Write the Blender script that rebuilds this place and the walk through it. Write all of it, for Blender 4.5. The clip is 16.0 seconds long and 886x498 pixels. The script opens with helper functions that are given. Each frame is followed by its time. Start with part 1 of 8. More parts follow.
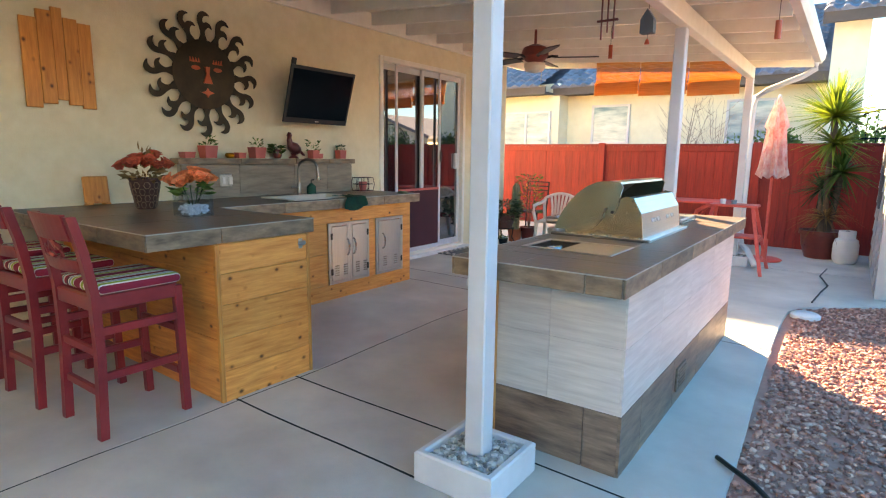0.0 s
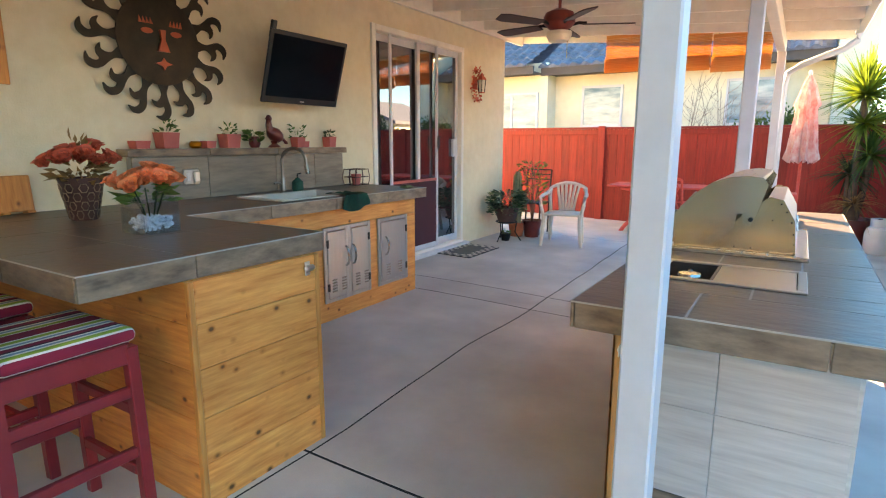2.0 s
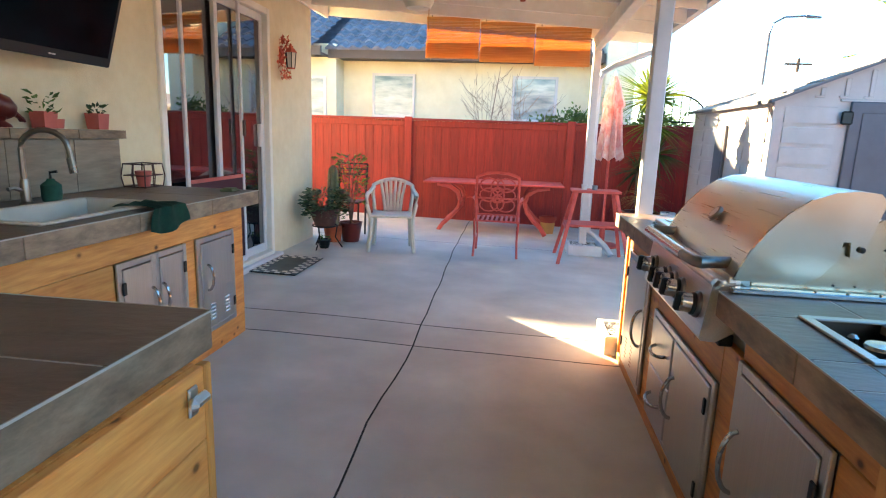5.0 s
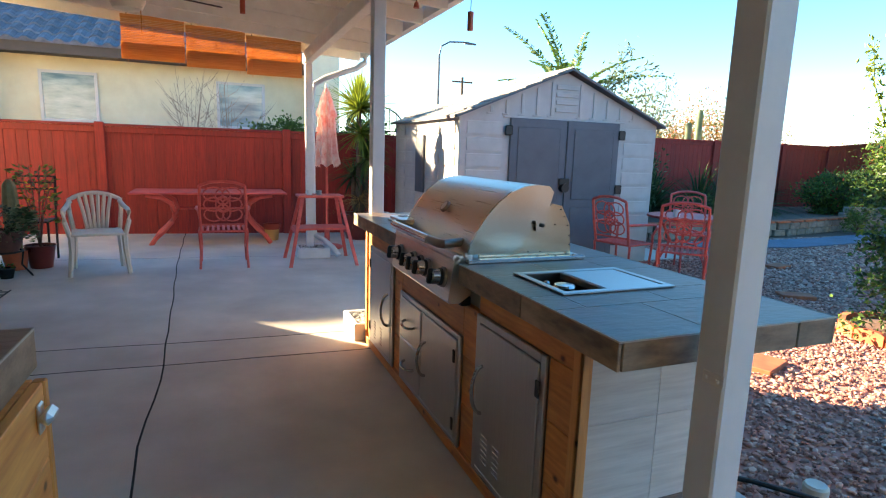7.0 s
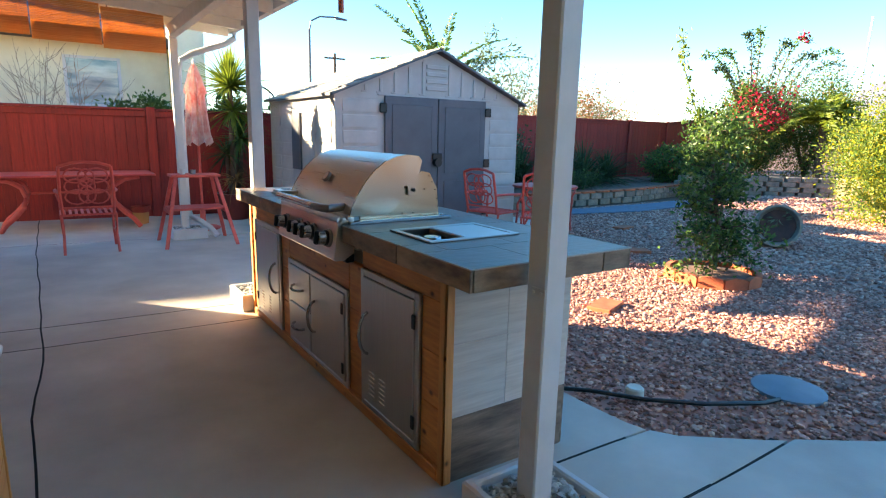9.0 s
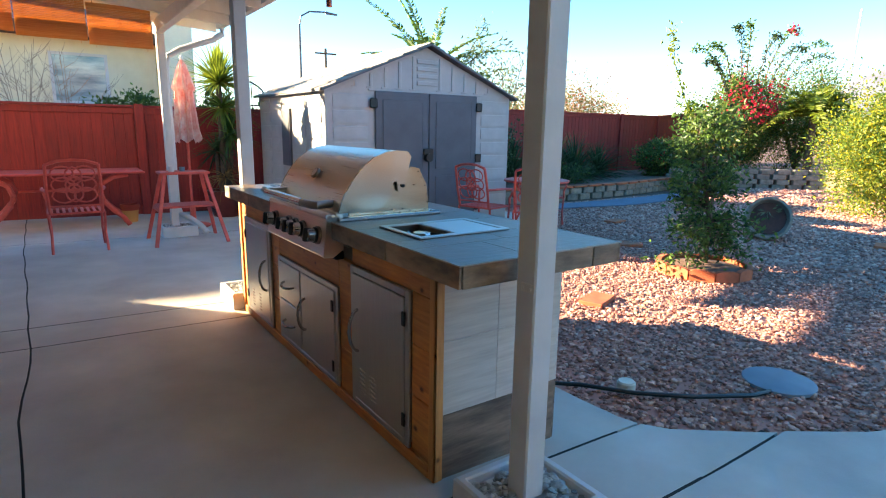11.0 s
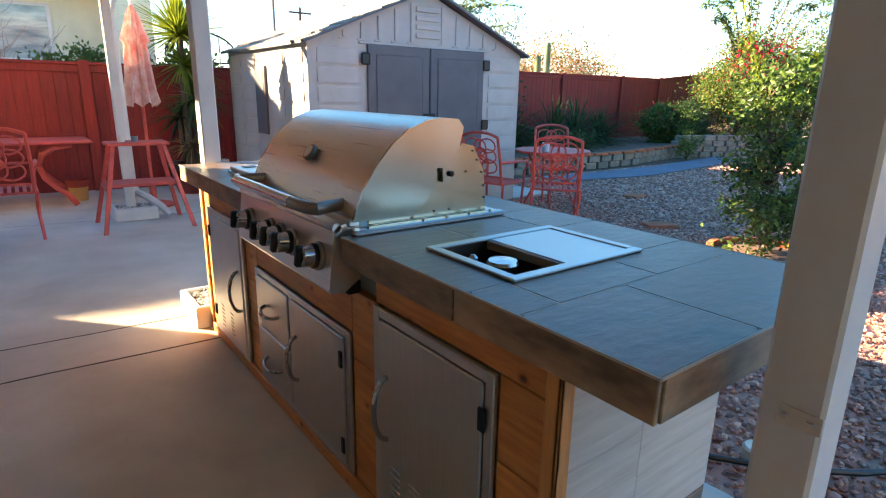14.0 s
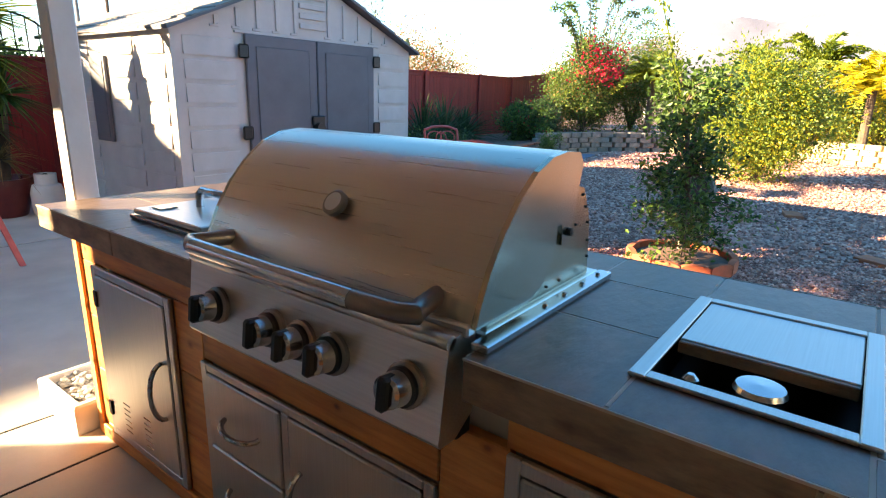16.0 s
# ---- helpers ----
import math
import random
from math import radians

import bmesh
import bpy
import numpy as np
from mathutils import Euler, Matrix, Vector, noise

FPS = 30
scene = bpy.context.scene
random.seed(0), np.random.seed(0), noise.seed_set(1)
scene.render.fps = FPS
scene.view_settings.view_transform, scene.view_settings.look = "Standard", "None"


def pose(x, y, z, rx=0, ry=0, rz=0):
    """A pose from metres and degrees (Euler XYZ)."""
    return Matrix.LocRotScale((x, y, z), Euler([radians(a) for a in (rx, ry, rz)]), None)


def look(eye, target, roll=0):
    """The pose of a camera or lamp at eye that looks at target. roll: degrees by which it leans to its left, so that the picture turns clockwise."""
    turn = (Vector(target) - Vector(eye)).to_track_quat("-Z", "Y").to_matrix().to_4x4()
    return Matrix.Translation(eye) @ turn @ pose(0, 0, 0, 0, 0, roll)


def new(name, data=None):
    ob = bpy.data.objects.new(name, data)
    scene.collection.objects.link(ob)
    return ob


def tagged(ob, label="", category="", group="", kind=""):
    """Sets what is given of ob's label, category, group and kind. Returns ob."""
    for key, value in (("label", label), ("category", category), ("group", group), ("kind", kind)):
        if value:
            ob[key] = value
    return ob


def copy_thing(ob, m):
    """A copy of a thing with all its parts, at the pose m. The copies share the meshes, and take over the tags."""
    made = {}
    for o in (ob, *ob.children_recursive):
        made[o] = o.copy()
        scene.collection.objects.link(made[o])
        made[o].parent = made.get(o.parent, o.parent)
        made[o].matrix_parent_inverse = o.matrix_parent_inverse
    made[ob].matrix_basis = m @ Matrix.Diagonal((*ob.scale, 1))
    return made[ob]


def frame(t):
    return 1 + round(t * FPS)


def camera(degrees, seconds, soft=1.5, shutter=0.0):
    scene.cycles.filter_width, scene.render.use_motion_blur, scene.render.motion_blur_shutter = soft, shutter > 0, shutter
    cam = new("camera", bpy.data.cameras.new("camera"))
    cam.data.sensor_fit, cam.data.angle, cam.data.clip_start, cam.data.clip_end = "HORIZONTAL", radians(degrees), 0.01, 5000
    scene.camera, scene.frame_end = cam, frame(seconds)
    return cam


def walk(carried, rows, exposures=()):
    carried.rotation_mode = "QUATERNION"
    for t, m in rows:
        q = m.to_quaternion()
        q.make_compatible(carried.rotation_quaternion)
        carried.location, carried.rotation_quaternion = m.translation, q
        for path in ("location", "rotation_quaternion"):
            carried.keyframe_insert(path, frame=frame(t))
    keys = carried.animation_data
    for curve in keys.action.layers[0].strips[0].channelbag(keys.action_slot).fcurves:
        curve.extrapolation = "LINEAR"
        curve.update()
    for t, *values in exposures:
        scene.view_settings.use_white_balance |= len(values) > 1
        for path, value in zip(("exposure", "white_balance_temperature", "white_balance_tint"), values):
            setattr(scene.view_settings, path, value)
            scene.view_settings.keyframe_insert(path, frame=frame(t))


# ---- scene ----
cam = camera(76.3, 16.0, soft=1.15)
PATH = [
    (0, (-0.799, 0.847, 1.372), (-1.951, 2.449, 1.048), 0.7),
    (0.5, (-1.007, 0.966, 1.361), (-2.167, 2.56, 1.022), 0.6),
    (1, (-1.227, 1.138, 1.367), (-2.388, 2.728, 1.013), 0.2),
    (1.5, (-1.483, 1.247, 1.361), (-2.588, 2.875, 1.004), 0.5),
    (2, (-1.707, 1.373, 1.38), (-2.749, 3.039, 1.007), 0.1),
    (2.5, (-1.903, 1.6, 1.375), (-2.974, 3.243, 0.981), -0.5),
    (3, (-2.086, 1.719, 1.38), (-3.14, 3.37, 0.977), 0.4),
    (3.2, (-2.182, 1.691, 1.388), (-3.191, 3.369, 0.98), 1.2),
    (5.3, (-2.949, 2.155, 1.363), (-2.992, 4.115, 0.972), 1.7),
    (5.5, (-2.996, 2.136, 1.367), (-2.893, 4.094, 0.973), 1.2),
    (5.6, (-3.003, 2.134, 1.364), (-2.833, 4.089, 0.975), 0.6),
    (6, (-3.035, 2.07, 1.361), (-2.689, 4.002, 0.976), 1.9),
    (6.5, (-3.062, 1.945, 1.367), (-2.563, 3.846, 0.998), 1.3),
    (7, (-3.127, 1.849, 1.37), (-2.389, 3.677, 1.034), 1.8),
    (7.5, (-3.268, 1.778, 1.385), (-2.274, 3.483, 1.06), 1.1),
    (8, (-3.314, 1.712, 1.381), (-2.224, 3.355, 1.044), 1.4),
    (8.5, (-3.268, 1.615, 1.357), (-2.174, 3.246, 0.98), 1.2),
    (9, (-3.283, 1.515, 1.35), (-2.182, 3.137, 0.952), 1.3),
    (11.5, (-3.242, 1.521, 1.351), (-2.119, 3.121, 0.929), 0.8),
    (12, (-3.201, 1.675, 1.346), (-2.083, 3.271, 0.896), 0.3),
    (12.5, (-3.168, 1.873, 1.349), (-2.015, 3.437, 0.874), 0.5),
    (13, (-3.088, 2.062, 1.329), (-1.94, 3.621, 0.829), 0.4),
    (13.5, (-2.985, 2.268, 1.336), (-1.851, 3.833, 0.823), 0.6),
    (14, (-2.92, 2.514, 1.317), (-1.757, 4.053, 0.788), 1.0),
    (14.5, (-2.902, 2.763, 1.333), (-1.671, 4.245, 0.799), 1.6),
    (15, (-2.847, 2.995, 1.318), (-1.613, 4.471, 0.769), 1.3),
    (15.5, (-2.839, 3.213, 1.323), (-1.529, 4.622, 0.775), 2.0),
    (16, (-2.941, 3.413, 1.356), (-1.398, 4.568, 0.823), 1.6),
]
EXPOSURES = [(0.0, 3.75, 8900, 11), (1.5, 3.85, 8800, 10), (2.5, 3.95, 8500, 10), (3.2, 4.25, 8200, 11), (5.5, 3.55, 7900, 9), (7.0, 3.0, 7400, 7), (9.0, 2.95, 7200, 6), (11.5, 2.95, 7300, 7), (12.5, 2.95, 7700, 9), (14.5, 3.2, 8200, 12), (16.0, 3.1, 8200, 12)]
walk(cam, [(t, look(eye, target, roll)) for t, eye, target, roll in PATH], EXPOSURES)

# ---- world, sun, exposure ----
SUN_AZ, SUN_EL = radians(-44.4), radians(18.0)
world = bpy.data.worlds.new("sky")
scene.world = world
world.use_nodes = True
wt = world.node_tree
sky = wt.nodes.new("ShaderNodeTexSky")
sky.sky_type, sky.sun_disc = "NISHITA", False
sky.sun_elevation, sky.sun_rotation = SUN_EL, SUN_AZ
sky.air_density, sky.dust_density, sky.ozone_density = 0.8, 0.0, 2.6
deep = wt.nodes.new("ShaderNodeHueSaturation")
deep.inputs["Saturation"].default_value, deep.inputs["Value"].default_value = 1.5, 0.98
deep.inputs["Hue"].default_value = 0.504
haze = wt.nodes.new("ShaderNodeGamma")
haze.inputs["Gamma"].default_value = 0.72
wt.links.new(sky.outputs[0], haze.inputs["Color"])
wt.links.new(haze.outputs[0], deep.inputs["Color"])
wt.links.new(deep.outputs[0], wt.nodes["Background"].inputs[0])
wt.nodes["Background"].inputs[1].default_value = 0.12
sun_data = bpy.data.lights.new("sun", "SUN")
sun_data.energy, sun_data.angle, sun_data.color = 5.0, radians(0.5), (1.0, 0.84, 0.62)
sun = new("sun", sun_data)
to_sun = Vector((math.sin(SUN_AZ) * math.cos(SUN_EL), math.cos(SUN_AZ) * math.cos(SUN_EL), math.sin(SUN_EL)))
sun.rotation_euler = to_sun.to_track_quat("Z", "Y").to_euler()
sun.location = to_sun * 40

# ---- materials ----


def rgb(r, g, b):
    """Linear colour from 0..255 screen values."""
    return tuple((v / 12.92 if v <= 0.04045 else ((v + 0.055) / 1.055) ** 2.4) for v in (r / 255, g / 255, b / 255)) + (1.0,)


def shade(c, k):
    return (c[0] * k, c[1] * k, c[2] * k, 1.0)


MATS = {}


def mat(name, a, b=None, rough=0.6, metal=0.0, scale=6.0, stretch=(1, 1, 1), bump=0.0, bump_scale=60.0, jitter=0.0, island=False, stain=0.15, spec=0.5, coord="Object", detail=6.0):
    """A two-colour grain with a slow stain over it, a fine relief and, where asked, a tone of its own for each piece."""
    b = b or shade(a, 0.78)
    m = bpy.data.materials.new(name)
    m.use_nodes = True
    MATS[name] = m
    nt = m.node_tree
    n, l = nt.nodes, nt.links
    p = n["Principled BSDF"]
    tc = n.new("ShaderNodeTexCoord")
    mp = n.new("ShaderNodeMapping")
    mp.inputs["Scale"].default_value = stretch
    l.new(tc.outputs[coord], mp.inputs[0])
    vec = mp.outputs[0]
    info = n.new("ShaderNodeObjectInfo")
    geo = n.new("ShaderNodeNewGeometry")
    rnd = geo.outputs["Random Per Island"] if island else info.outputs["Random"]
    if jitter:
        sh = n.new("ShaderNodeVectorMath")
        sh.operation = "MULTIPLY_ADD"
        cmb = n.new("ShaderNodeCombineXYZ")
        for i in range(3):
            l.new(rnd, cmb.inputs[i])
        l.new(cmb.outputs[0], sh.inputs[0])
        sh.inputs[1].default_value = (37, 53, 71)
        l.new(vec, sh.inputs[2])
        vec = sh.outputs[0]
    g = n.new("ShaderNodeTexNoise")
    g.inputs["Scale"].default_value, g.inputs["Detail"].default_value, g.inputs["Roughness"].default_value = scale, detail, 0.6
    l.new(vec, g.inputs["Vector"])
    ramp = n.new("ShaderNodeValToRGB")
    ramp.color_ramp.elements[0].position, ramp.color_ramp.elements[1].position = 0.3, 0.7
    ramp.color_ramp.elements[0].color, ramp.color_ramp.elements[1].color = b, a
    l.new(g.outputs["Fac"], ramp.inputs[0])
    col = ramp.outputs[0]
    s = n.new("ShaderNodeTexNoise")
    s.inputs["Scale"].default_value, s.inputs["Detail"].default_value = 1.3, 6.0
    l.new(tc.outputs[coord], s.inputs["Vector"])
    mr = n.new("ShaderNodeMapRange")
    mr.inputs["From Min"].default_value, mr.inputs["From Max"].default_value = 0.3, 0.7
    mr.inputs["To Min"].default_value, mr.inputs["To Max"].default_value = 1 - stain, 1 + stain * 0.5
    l.new(s.outputs["Fac"], mr.inputs["Value"])
    val = mr.outputs[0]
    if jitter:
        jr = n.new("ShaderNodeMapRange")
        jr.inputs["To Min"].default_value, jr.inputs["To Max"].default_value = 1 - jitter, 1 + jitter
        l.new(rnd, jr.inputs["Value"])
        mul = n.new("ShaderNodeMath")
        mul.operation = "MULTIPLY"
        l.new(val, mul.inputs[0])
        l.new(jr.outputs[0], mul.inputs[1])
        val = mul.outputs[0]
    vm = n.new("ShaderNodeVectorMath")
    vm.operation = "SCALE"
    l.new(col, vm.inputs[0])
    l.new(val, vm.inputs["Scale"])
    l.new(vm.outputs[0], p.inputs["Base Color"])
    rr = n.new("ShaderNodeMapRange")
    rr.inputs["To Min"].default_value, rr.inputs["To Max"].default_value = max(0.02, rough - 0.1), min(1, rough + 0.1)
    l.new(g.outputs["Fac"], rr.inputs["Value"])
    l.new(rr.outputs[0], p.inputs["Roughness"])
    p.inputs["Metallic"].default_value = metal
    p.inputs["Specular IOR Level"].default_value = spec
    if bump:
        f = n.new("ShaderNodeTexNoise")
        f.inputs["Scale"].default_value, f.inputs["Detail"].default_value = bump_scale, 4.0
        l.new(vec, f.inputs["Vector"])
        bp = n.new("ShaderNodeBump")
        bp.inputs["Strength"].default_value, bp.inputs["Distance"].default_value = bump, 0.004
        l.new(f.outputs["Fac"], bp.inputs["Height"])
        l.new(bp.outputs[0], p.inputs["Normal"])
    return m


def wood(name, a, b, axis, knots=True, rough=0.5, jitter=0.12):
    """Boards with grain along one axis and dark knots."""
    st = [9.0, 9.0, 9.0]
    st[axis] = 0.8
    m = mat(name, a, b, rough=rough, scale=6.0, stretch=tuple(st), bump=0.25, bump_scale=14, jitter=jitter, stain=0.18)
    if knots:
        n, l = m.node_tree.nodes, m.node_tree.links
        p = n["Principled BSDF"]
        tc = next(x for x in n if x.bl_idname == "ShaderNodeTexCoord")
        info = next(x for x in n if x.bl_idname == "ShaderNodeObjectInfo")
        mp = n.new("ShaderNodeMapping")
        s2 = [11.0, 11.0, 11.0]
        s2[axis] = 8.5
        mp.inputs["Scale"].default_value = s2
        l.new(tc.outputs["Object"], mp.inputs[0])
        off = n.new("ShaderNodeVectorMath")
        off.operation = "ADD"
        cmb = n.new("ShaderNodeCombineXYZ")
        tm = n.new("ShaderNodeMath")
        tm.operation = "MULTIPLY"
        tm.inputs[1].default_value = 40
        l.new(info.outputs["Random"], tm.inputs[0])
        for i in range(3):
            l.new(tm.outputs[0], cmb.inputs[i])
        l.new(mp.outputs[0], off.inputs[0])
        l.new(cmb.outputs[0], off.inputs[1])
        v = n.new("ShaderNodeTexVoronoi")
        v.inputs["Scale"].default_value = 1.0
        l.new(off.outputs[0], v.inputs["Vector"])
        mr = n.new("ShaderNodeMapRange")
        mr.inputs["From Min"].default_value, mr.inputs["From Max"].default_value = 0.06, 0.12
        l.new(v.outputs["Distance"], mr.inputs["Value"])
        mix = n.new("ShaderNodeMix")
        mix.data_type = "RGBA"
        old = p.inputs["Base Color"].links[0].from_socket
        l.new(mr.outputs[0], mix.inputs["Factor"])
        mix.inputs["A"].default_value = shade(b, 0.22)
        l.new(old, mix.inputs["B"])
        # warm halo of turned grain round each knot
        halo = n.new("ShaderNodeMapRange")
        halo.inputs["From Min"].default_value, halo.inputs["From Max"].default_value = 0.1, 0.2
        l.new(v.outputs["Distance"], halo.inputs["Value"])
        ring = n.new("ShaderNodeMix")
        ring.data_type = "RGBA"
        l.new(halo.outputs[0], ring.inputs["Factor"])
        ring.inputs["A"].default_value = shade(b, 0.85)
        l.new(old, ring.inputs["B"])
        l.new(ring.outputs["Result"], mix.inputs["B"])
        l.new(mix.outputs["Result"], p.inputs["Base Color"])
    return m


M_stucco = mat("stucco", rgb(232, 219, 188), rgb(222, 207, 172), rough=0.9, scale=9, bump=0.5, bump_scale=110, stain=0.06)
M_stucco_nb = mat("neighbour_stucco", rgb(236, 226, 198), rgb(226, 214, 184), rough=0.9, scale=4, bump=0.3, bump_scale=80, stain=0.08)
M_concrete = mat("concrete", rgb(208, 199, 188), rgb(186, 177, 166), rough=0.75, scale=2.2, bump=0.25, bump_scale=160, stain=0.2, jitter=0.05)
M_joint = mat("joint_sealant", rgb(30, 29, 29), rough=0.9)
M_soil = mat("soil", rgb(122, 92, 78), rgb(88, 64, 54), rough=0.95, scale=20, bump=0.6, bump_scale=40)
M_gravel = mat("gravel", rgb(204, 160, 144), rgb(156, 116, 104), rough=0.9, scale=25, bump=0.3, jitter=0.5, island=True, stain=0.12)
_gn, _gl = M_gravel.node_tree.nodes, M_gravel.node_tree.links
_tint = _gn.new("ShaderNodeValToRGB")
_tint.color_ramp.interpolation = "CONSTANT"
for _pos, _c in ((0.0, rgb(156, 96, 84)), (0.22, rgb(204, 150, 132)), (0.45, rgb(128, 84, 78)), (0.62, rgb(220, 178, 160)), (0.78, rgb(176, 114, 98)), (0.9, rgb(104, 74, 70))):
    _e = _tint.color_ramp.elements[0] if _pos == 0.0 else _tint.color_ramp.elements.new(_pos)
    _e.color = _c
_tint.color_ramp.elements.remove(_tint.color_ramp.elements[-1])
_geo = next(x for x in _gn if x.bl_idname == "ShaderNodeNewGeometry")
_gl.new(_geo.outputs["Random Per Island"], _tint.inputs[0])
_gm = _gn.new("ShaderNodeMix")
_gm.data_type, _gm.blend_type = "RGBA", "MIX"
_gm.inputs["Factor"].default_value = 0.7
_gl.new(_gn["Principled BSDF"].inputs["Base Color"].links[0].from_socket, _gm.inputs["A"])
_gl.new(_tint.outputs[0], _gm.inputs["B"])
_gl.new(_gm.outputs["Result"], _gn["Principled BSDF"].inputs["Base Color"])
M_pebble = mat("grey_pebble", rgb(206, 204, 200), rgb(140, 138, 134), rough=0.8, scale=20, jitter=0.45, island=True)
M_white = mat("white_paint", rgb(214, 212, 212), rgb(200, 198, 198), rough=0.45, scale=5, bump=0.15, bump_scale=50, stain=0.06)
M_ceil = mat("ceiling_paint", rgb(240, 234, 222), rgb(228, 220, 206), rough=0.6, scale=6, bump=0.2, bump_scale=30, stain=0.06)
M_pine_x = wood("pine_boards_x", rgb(238, 160, 84), rgb(204, 116, 50), 0)
M_pine_y = wood("pine_boards_y", rgb(242, 166, 90), rgb(210, 122, 54), 1)
M_cedar_y = wood("cedar_boards_y", rgb(222, 152, 84), rgb(182, 106, 50), 1)
M_cedar_z = wood("cedar_boards_z", rgb(226, 162, 98), rgb(196, 128, 70), 2)
M_pine_z = wood("pine_boards_z", rgb(226, 154, 78), rgb(192, 114, 52), 2)
M_tile_top = mat("dark_slate_tile", rgb(122, 101, 88), rgb(84, 68, 58), rough=0.38, scale=6, stretch=(1, 2.4, 1), bump=0.5, bump_scale=18, jitter=0.08, stain=0.2)
M_tile_edge = mat("brown_slate_edge", rgb(164, 138, 112), rgb(90, 70, 54), rough=0.5, scale=7, stretch=(1, 1, 3), bump=0.5, bump_scale=25, jitter=0.12, stain=0.2)
M_tile_light = mat("pale_streaked_tile", rgb(214, 204, 194), rgb(188, 176, 166), rough=0.5, scale=3.5, stretch=(1, 1, 14), bump=0.1, bump_scale=30, jitter=0.05, stain=0.1)
M_tile_dark = mat("brown_wood_look_tile", rgb(156, 130, 110), rgb(80, 62, 52), rough=0.45, scale=4, stretch=(1, 1, 7), bump=0.2, bump_scale=20, jitter=0.12, stain=0.2)
M_splash = mat("splash_tile", rgb(158, 142, 122), rgb(120, 105, 90), rough=0.45, scale=4, stretch=(1, 1, 7), bump=0.2, bump_scale=20, jitter=0.06)
M_grout = mat("grout", rgb(186, 178, 168), rough=0.85)
M_steel = mat("brushed_steel", rgb(226, 222, 216), rgb(210, 206, 200), rough=0.32, metal=1.0, scale=3, stretch=(60, 1, 60), stain=0.05)
M_steel_door = mat("brushed_steel_door", rgb(198, 195, 191), rgb(182, 179, 175), rough=0.38, metal=1.0, scale=4, stretch=(1, 60, 1), stain=0.06)
M_chrome = mat("polished_steel", rgb(192, 191, 192), rough=0.2, metal=1.0, stain=0.03)
M_burnt = mat("heat_stained_steel", rgb(214, 204, 188), rgb(192, 172, 144), rough=0.2, metal=1.0, scale=2.2, stain=0.15)
M_cheek = mat("cream_stained_steel", rgb(212, 198, 174), rgb(186, 162, 128), rough=0.24, metal=1.0, scale=5, stain=0.2)
M_well = mat("dark_burner_steel", rgb(120, 112, 106), rough=0.35, metal=1.0)
M_iron = mat("black_iron", rgb(38, 36, 36), rough=0.5, metal=0.6)
M_black = mat("black_plastic", rgb(15, 15, 16), rough=0.4)
M_screen = mat("tv_glass", rgb(4, 4, 5), rough=0.12, spec=0.15)
M_bronze = mat("rusted_bronze", rgb(72, 58, 42), rgb(46, 38, 28), rough=0.55, metal=0.5, scale=8, stain=0.25)
M_copper = mat("copper_paint", rgb(192, 92, 62), rgb(164, 74, 50), rough=0.45, metal=0.4)
M_fence = mat("red_stained_boards", rgb(156, 44, 36), rgb(122, 30, 26), rough=0.65, scale=5, stretch=(9, 9, 0.7), bump=0.3, bump_scale=14, jitter=0.13, stain=0.15)
M_stool = mat("red_painted_wood", rgb(150, 42, 46), rgb(126, 30, 36), rough=0.4, scale=5, stain=0.12, bump=0.1, bump_scale=30)
M_rediron = mat("faded_red_iron", rgb(222, 94, 82), rgb(194, 70, 62), rough=0.5, scale=12, stain=0.2)
M_plastic = mat("beige_plastic", rgb(214, 204, 190), rgb(200, 190, 176), rough=0.5, stain=0.1)
M_bamboo = mat("bamboo_blind", rgb(230, 184, 122), rgb(204, 146, 84), rough=0.6, scale=6, stretch=(0.6, 8, 30), jitter=0.1, stain=0.15)
M_rooftile = mat("grey_roof_tile", rgb(126, 122, 128), rgb(94, 90, 98), rough=0.8, scale=9, jitter=0.2, island=True, stain=0.15)
M_fascia = mat("brown_fascia", rgb(96, 82, 74), rough=0.7)
M_shed = mat("grey_resin", rgb(186, 180, 176), rgb(172, 166, 162), rough=0.6, scale=5, stain=0.08, bump=0.15, bump_scale=60)
M_sheddoor = mat("dark_grey_resin", rgb(98, 98, 104), rgb(86, 86, 92), rough=0.6, scale=5, stain=0.1, bump=0.15, bump_scale=60)
M_shingle = mat("shed_shingle", rgb(158, 148, 138), rgb(116, 107, 100), rough=0.85, scale=14, jitter=0.14)
M_terracotta = mat("terracotta", rgb(196, 106, 70), rgb(160, 80, 52), rough=0.8, scale=9, bump=0.2, stain=0.2)
M_pinkpot = mat("pink_clay", rgb(206, 106, 96), rgb(184, 86, 78), rough=0.55, stain=0.1)
M_bluemat = mat("blue_weed_cloth", rgb(104, 116, 136), rgb(92, 98, 108), rough=0.8, scale=12, bump=0.3)
M_block = mat("retaining_block", rgb(150, 138, 124), rgb(112, 102, 92), rough=0.9, scale=10, bump=0.4, bump_scale=50, jitter=0.15)
M_leaf = mat("leaf_green", rgb(104, 132, 58), rgb(56, 84, 34), rough=0.5, scale=3, jitter=0.4, island=True)
M_leaf_dark = mat("leaf_dark", rgb(66, 90, 50), rgb(38, 56, 34), rough=0.55, scale=3, jitter=0.4, island=True)
M_leaf_lime = mat("leaf_lime", rgb(140, 150, 50), rgb(88, 108, 36), rough=0.5, scale=3, jitter=0.35, island=True)
M_leaf_yellow = mat("leaf_yellow", rgb(206, 182, 40), rgb(150, 150, 40), rough=0.5, scale=3, jitter=0.35, island=True)
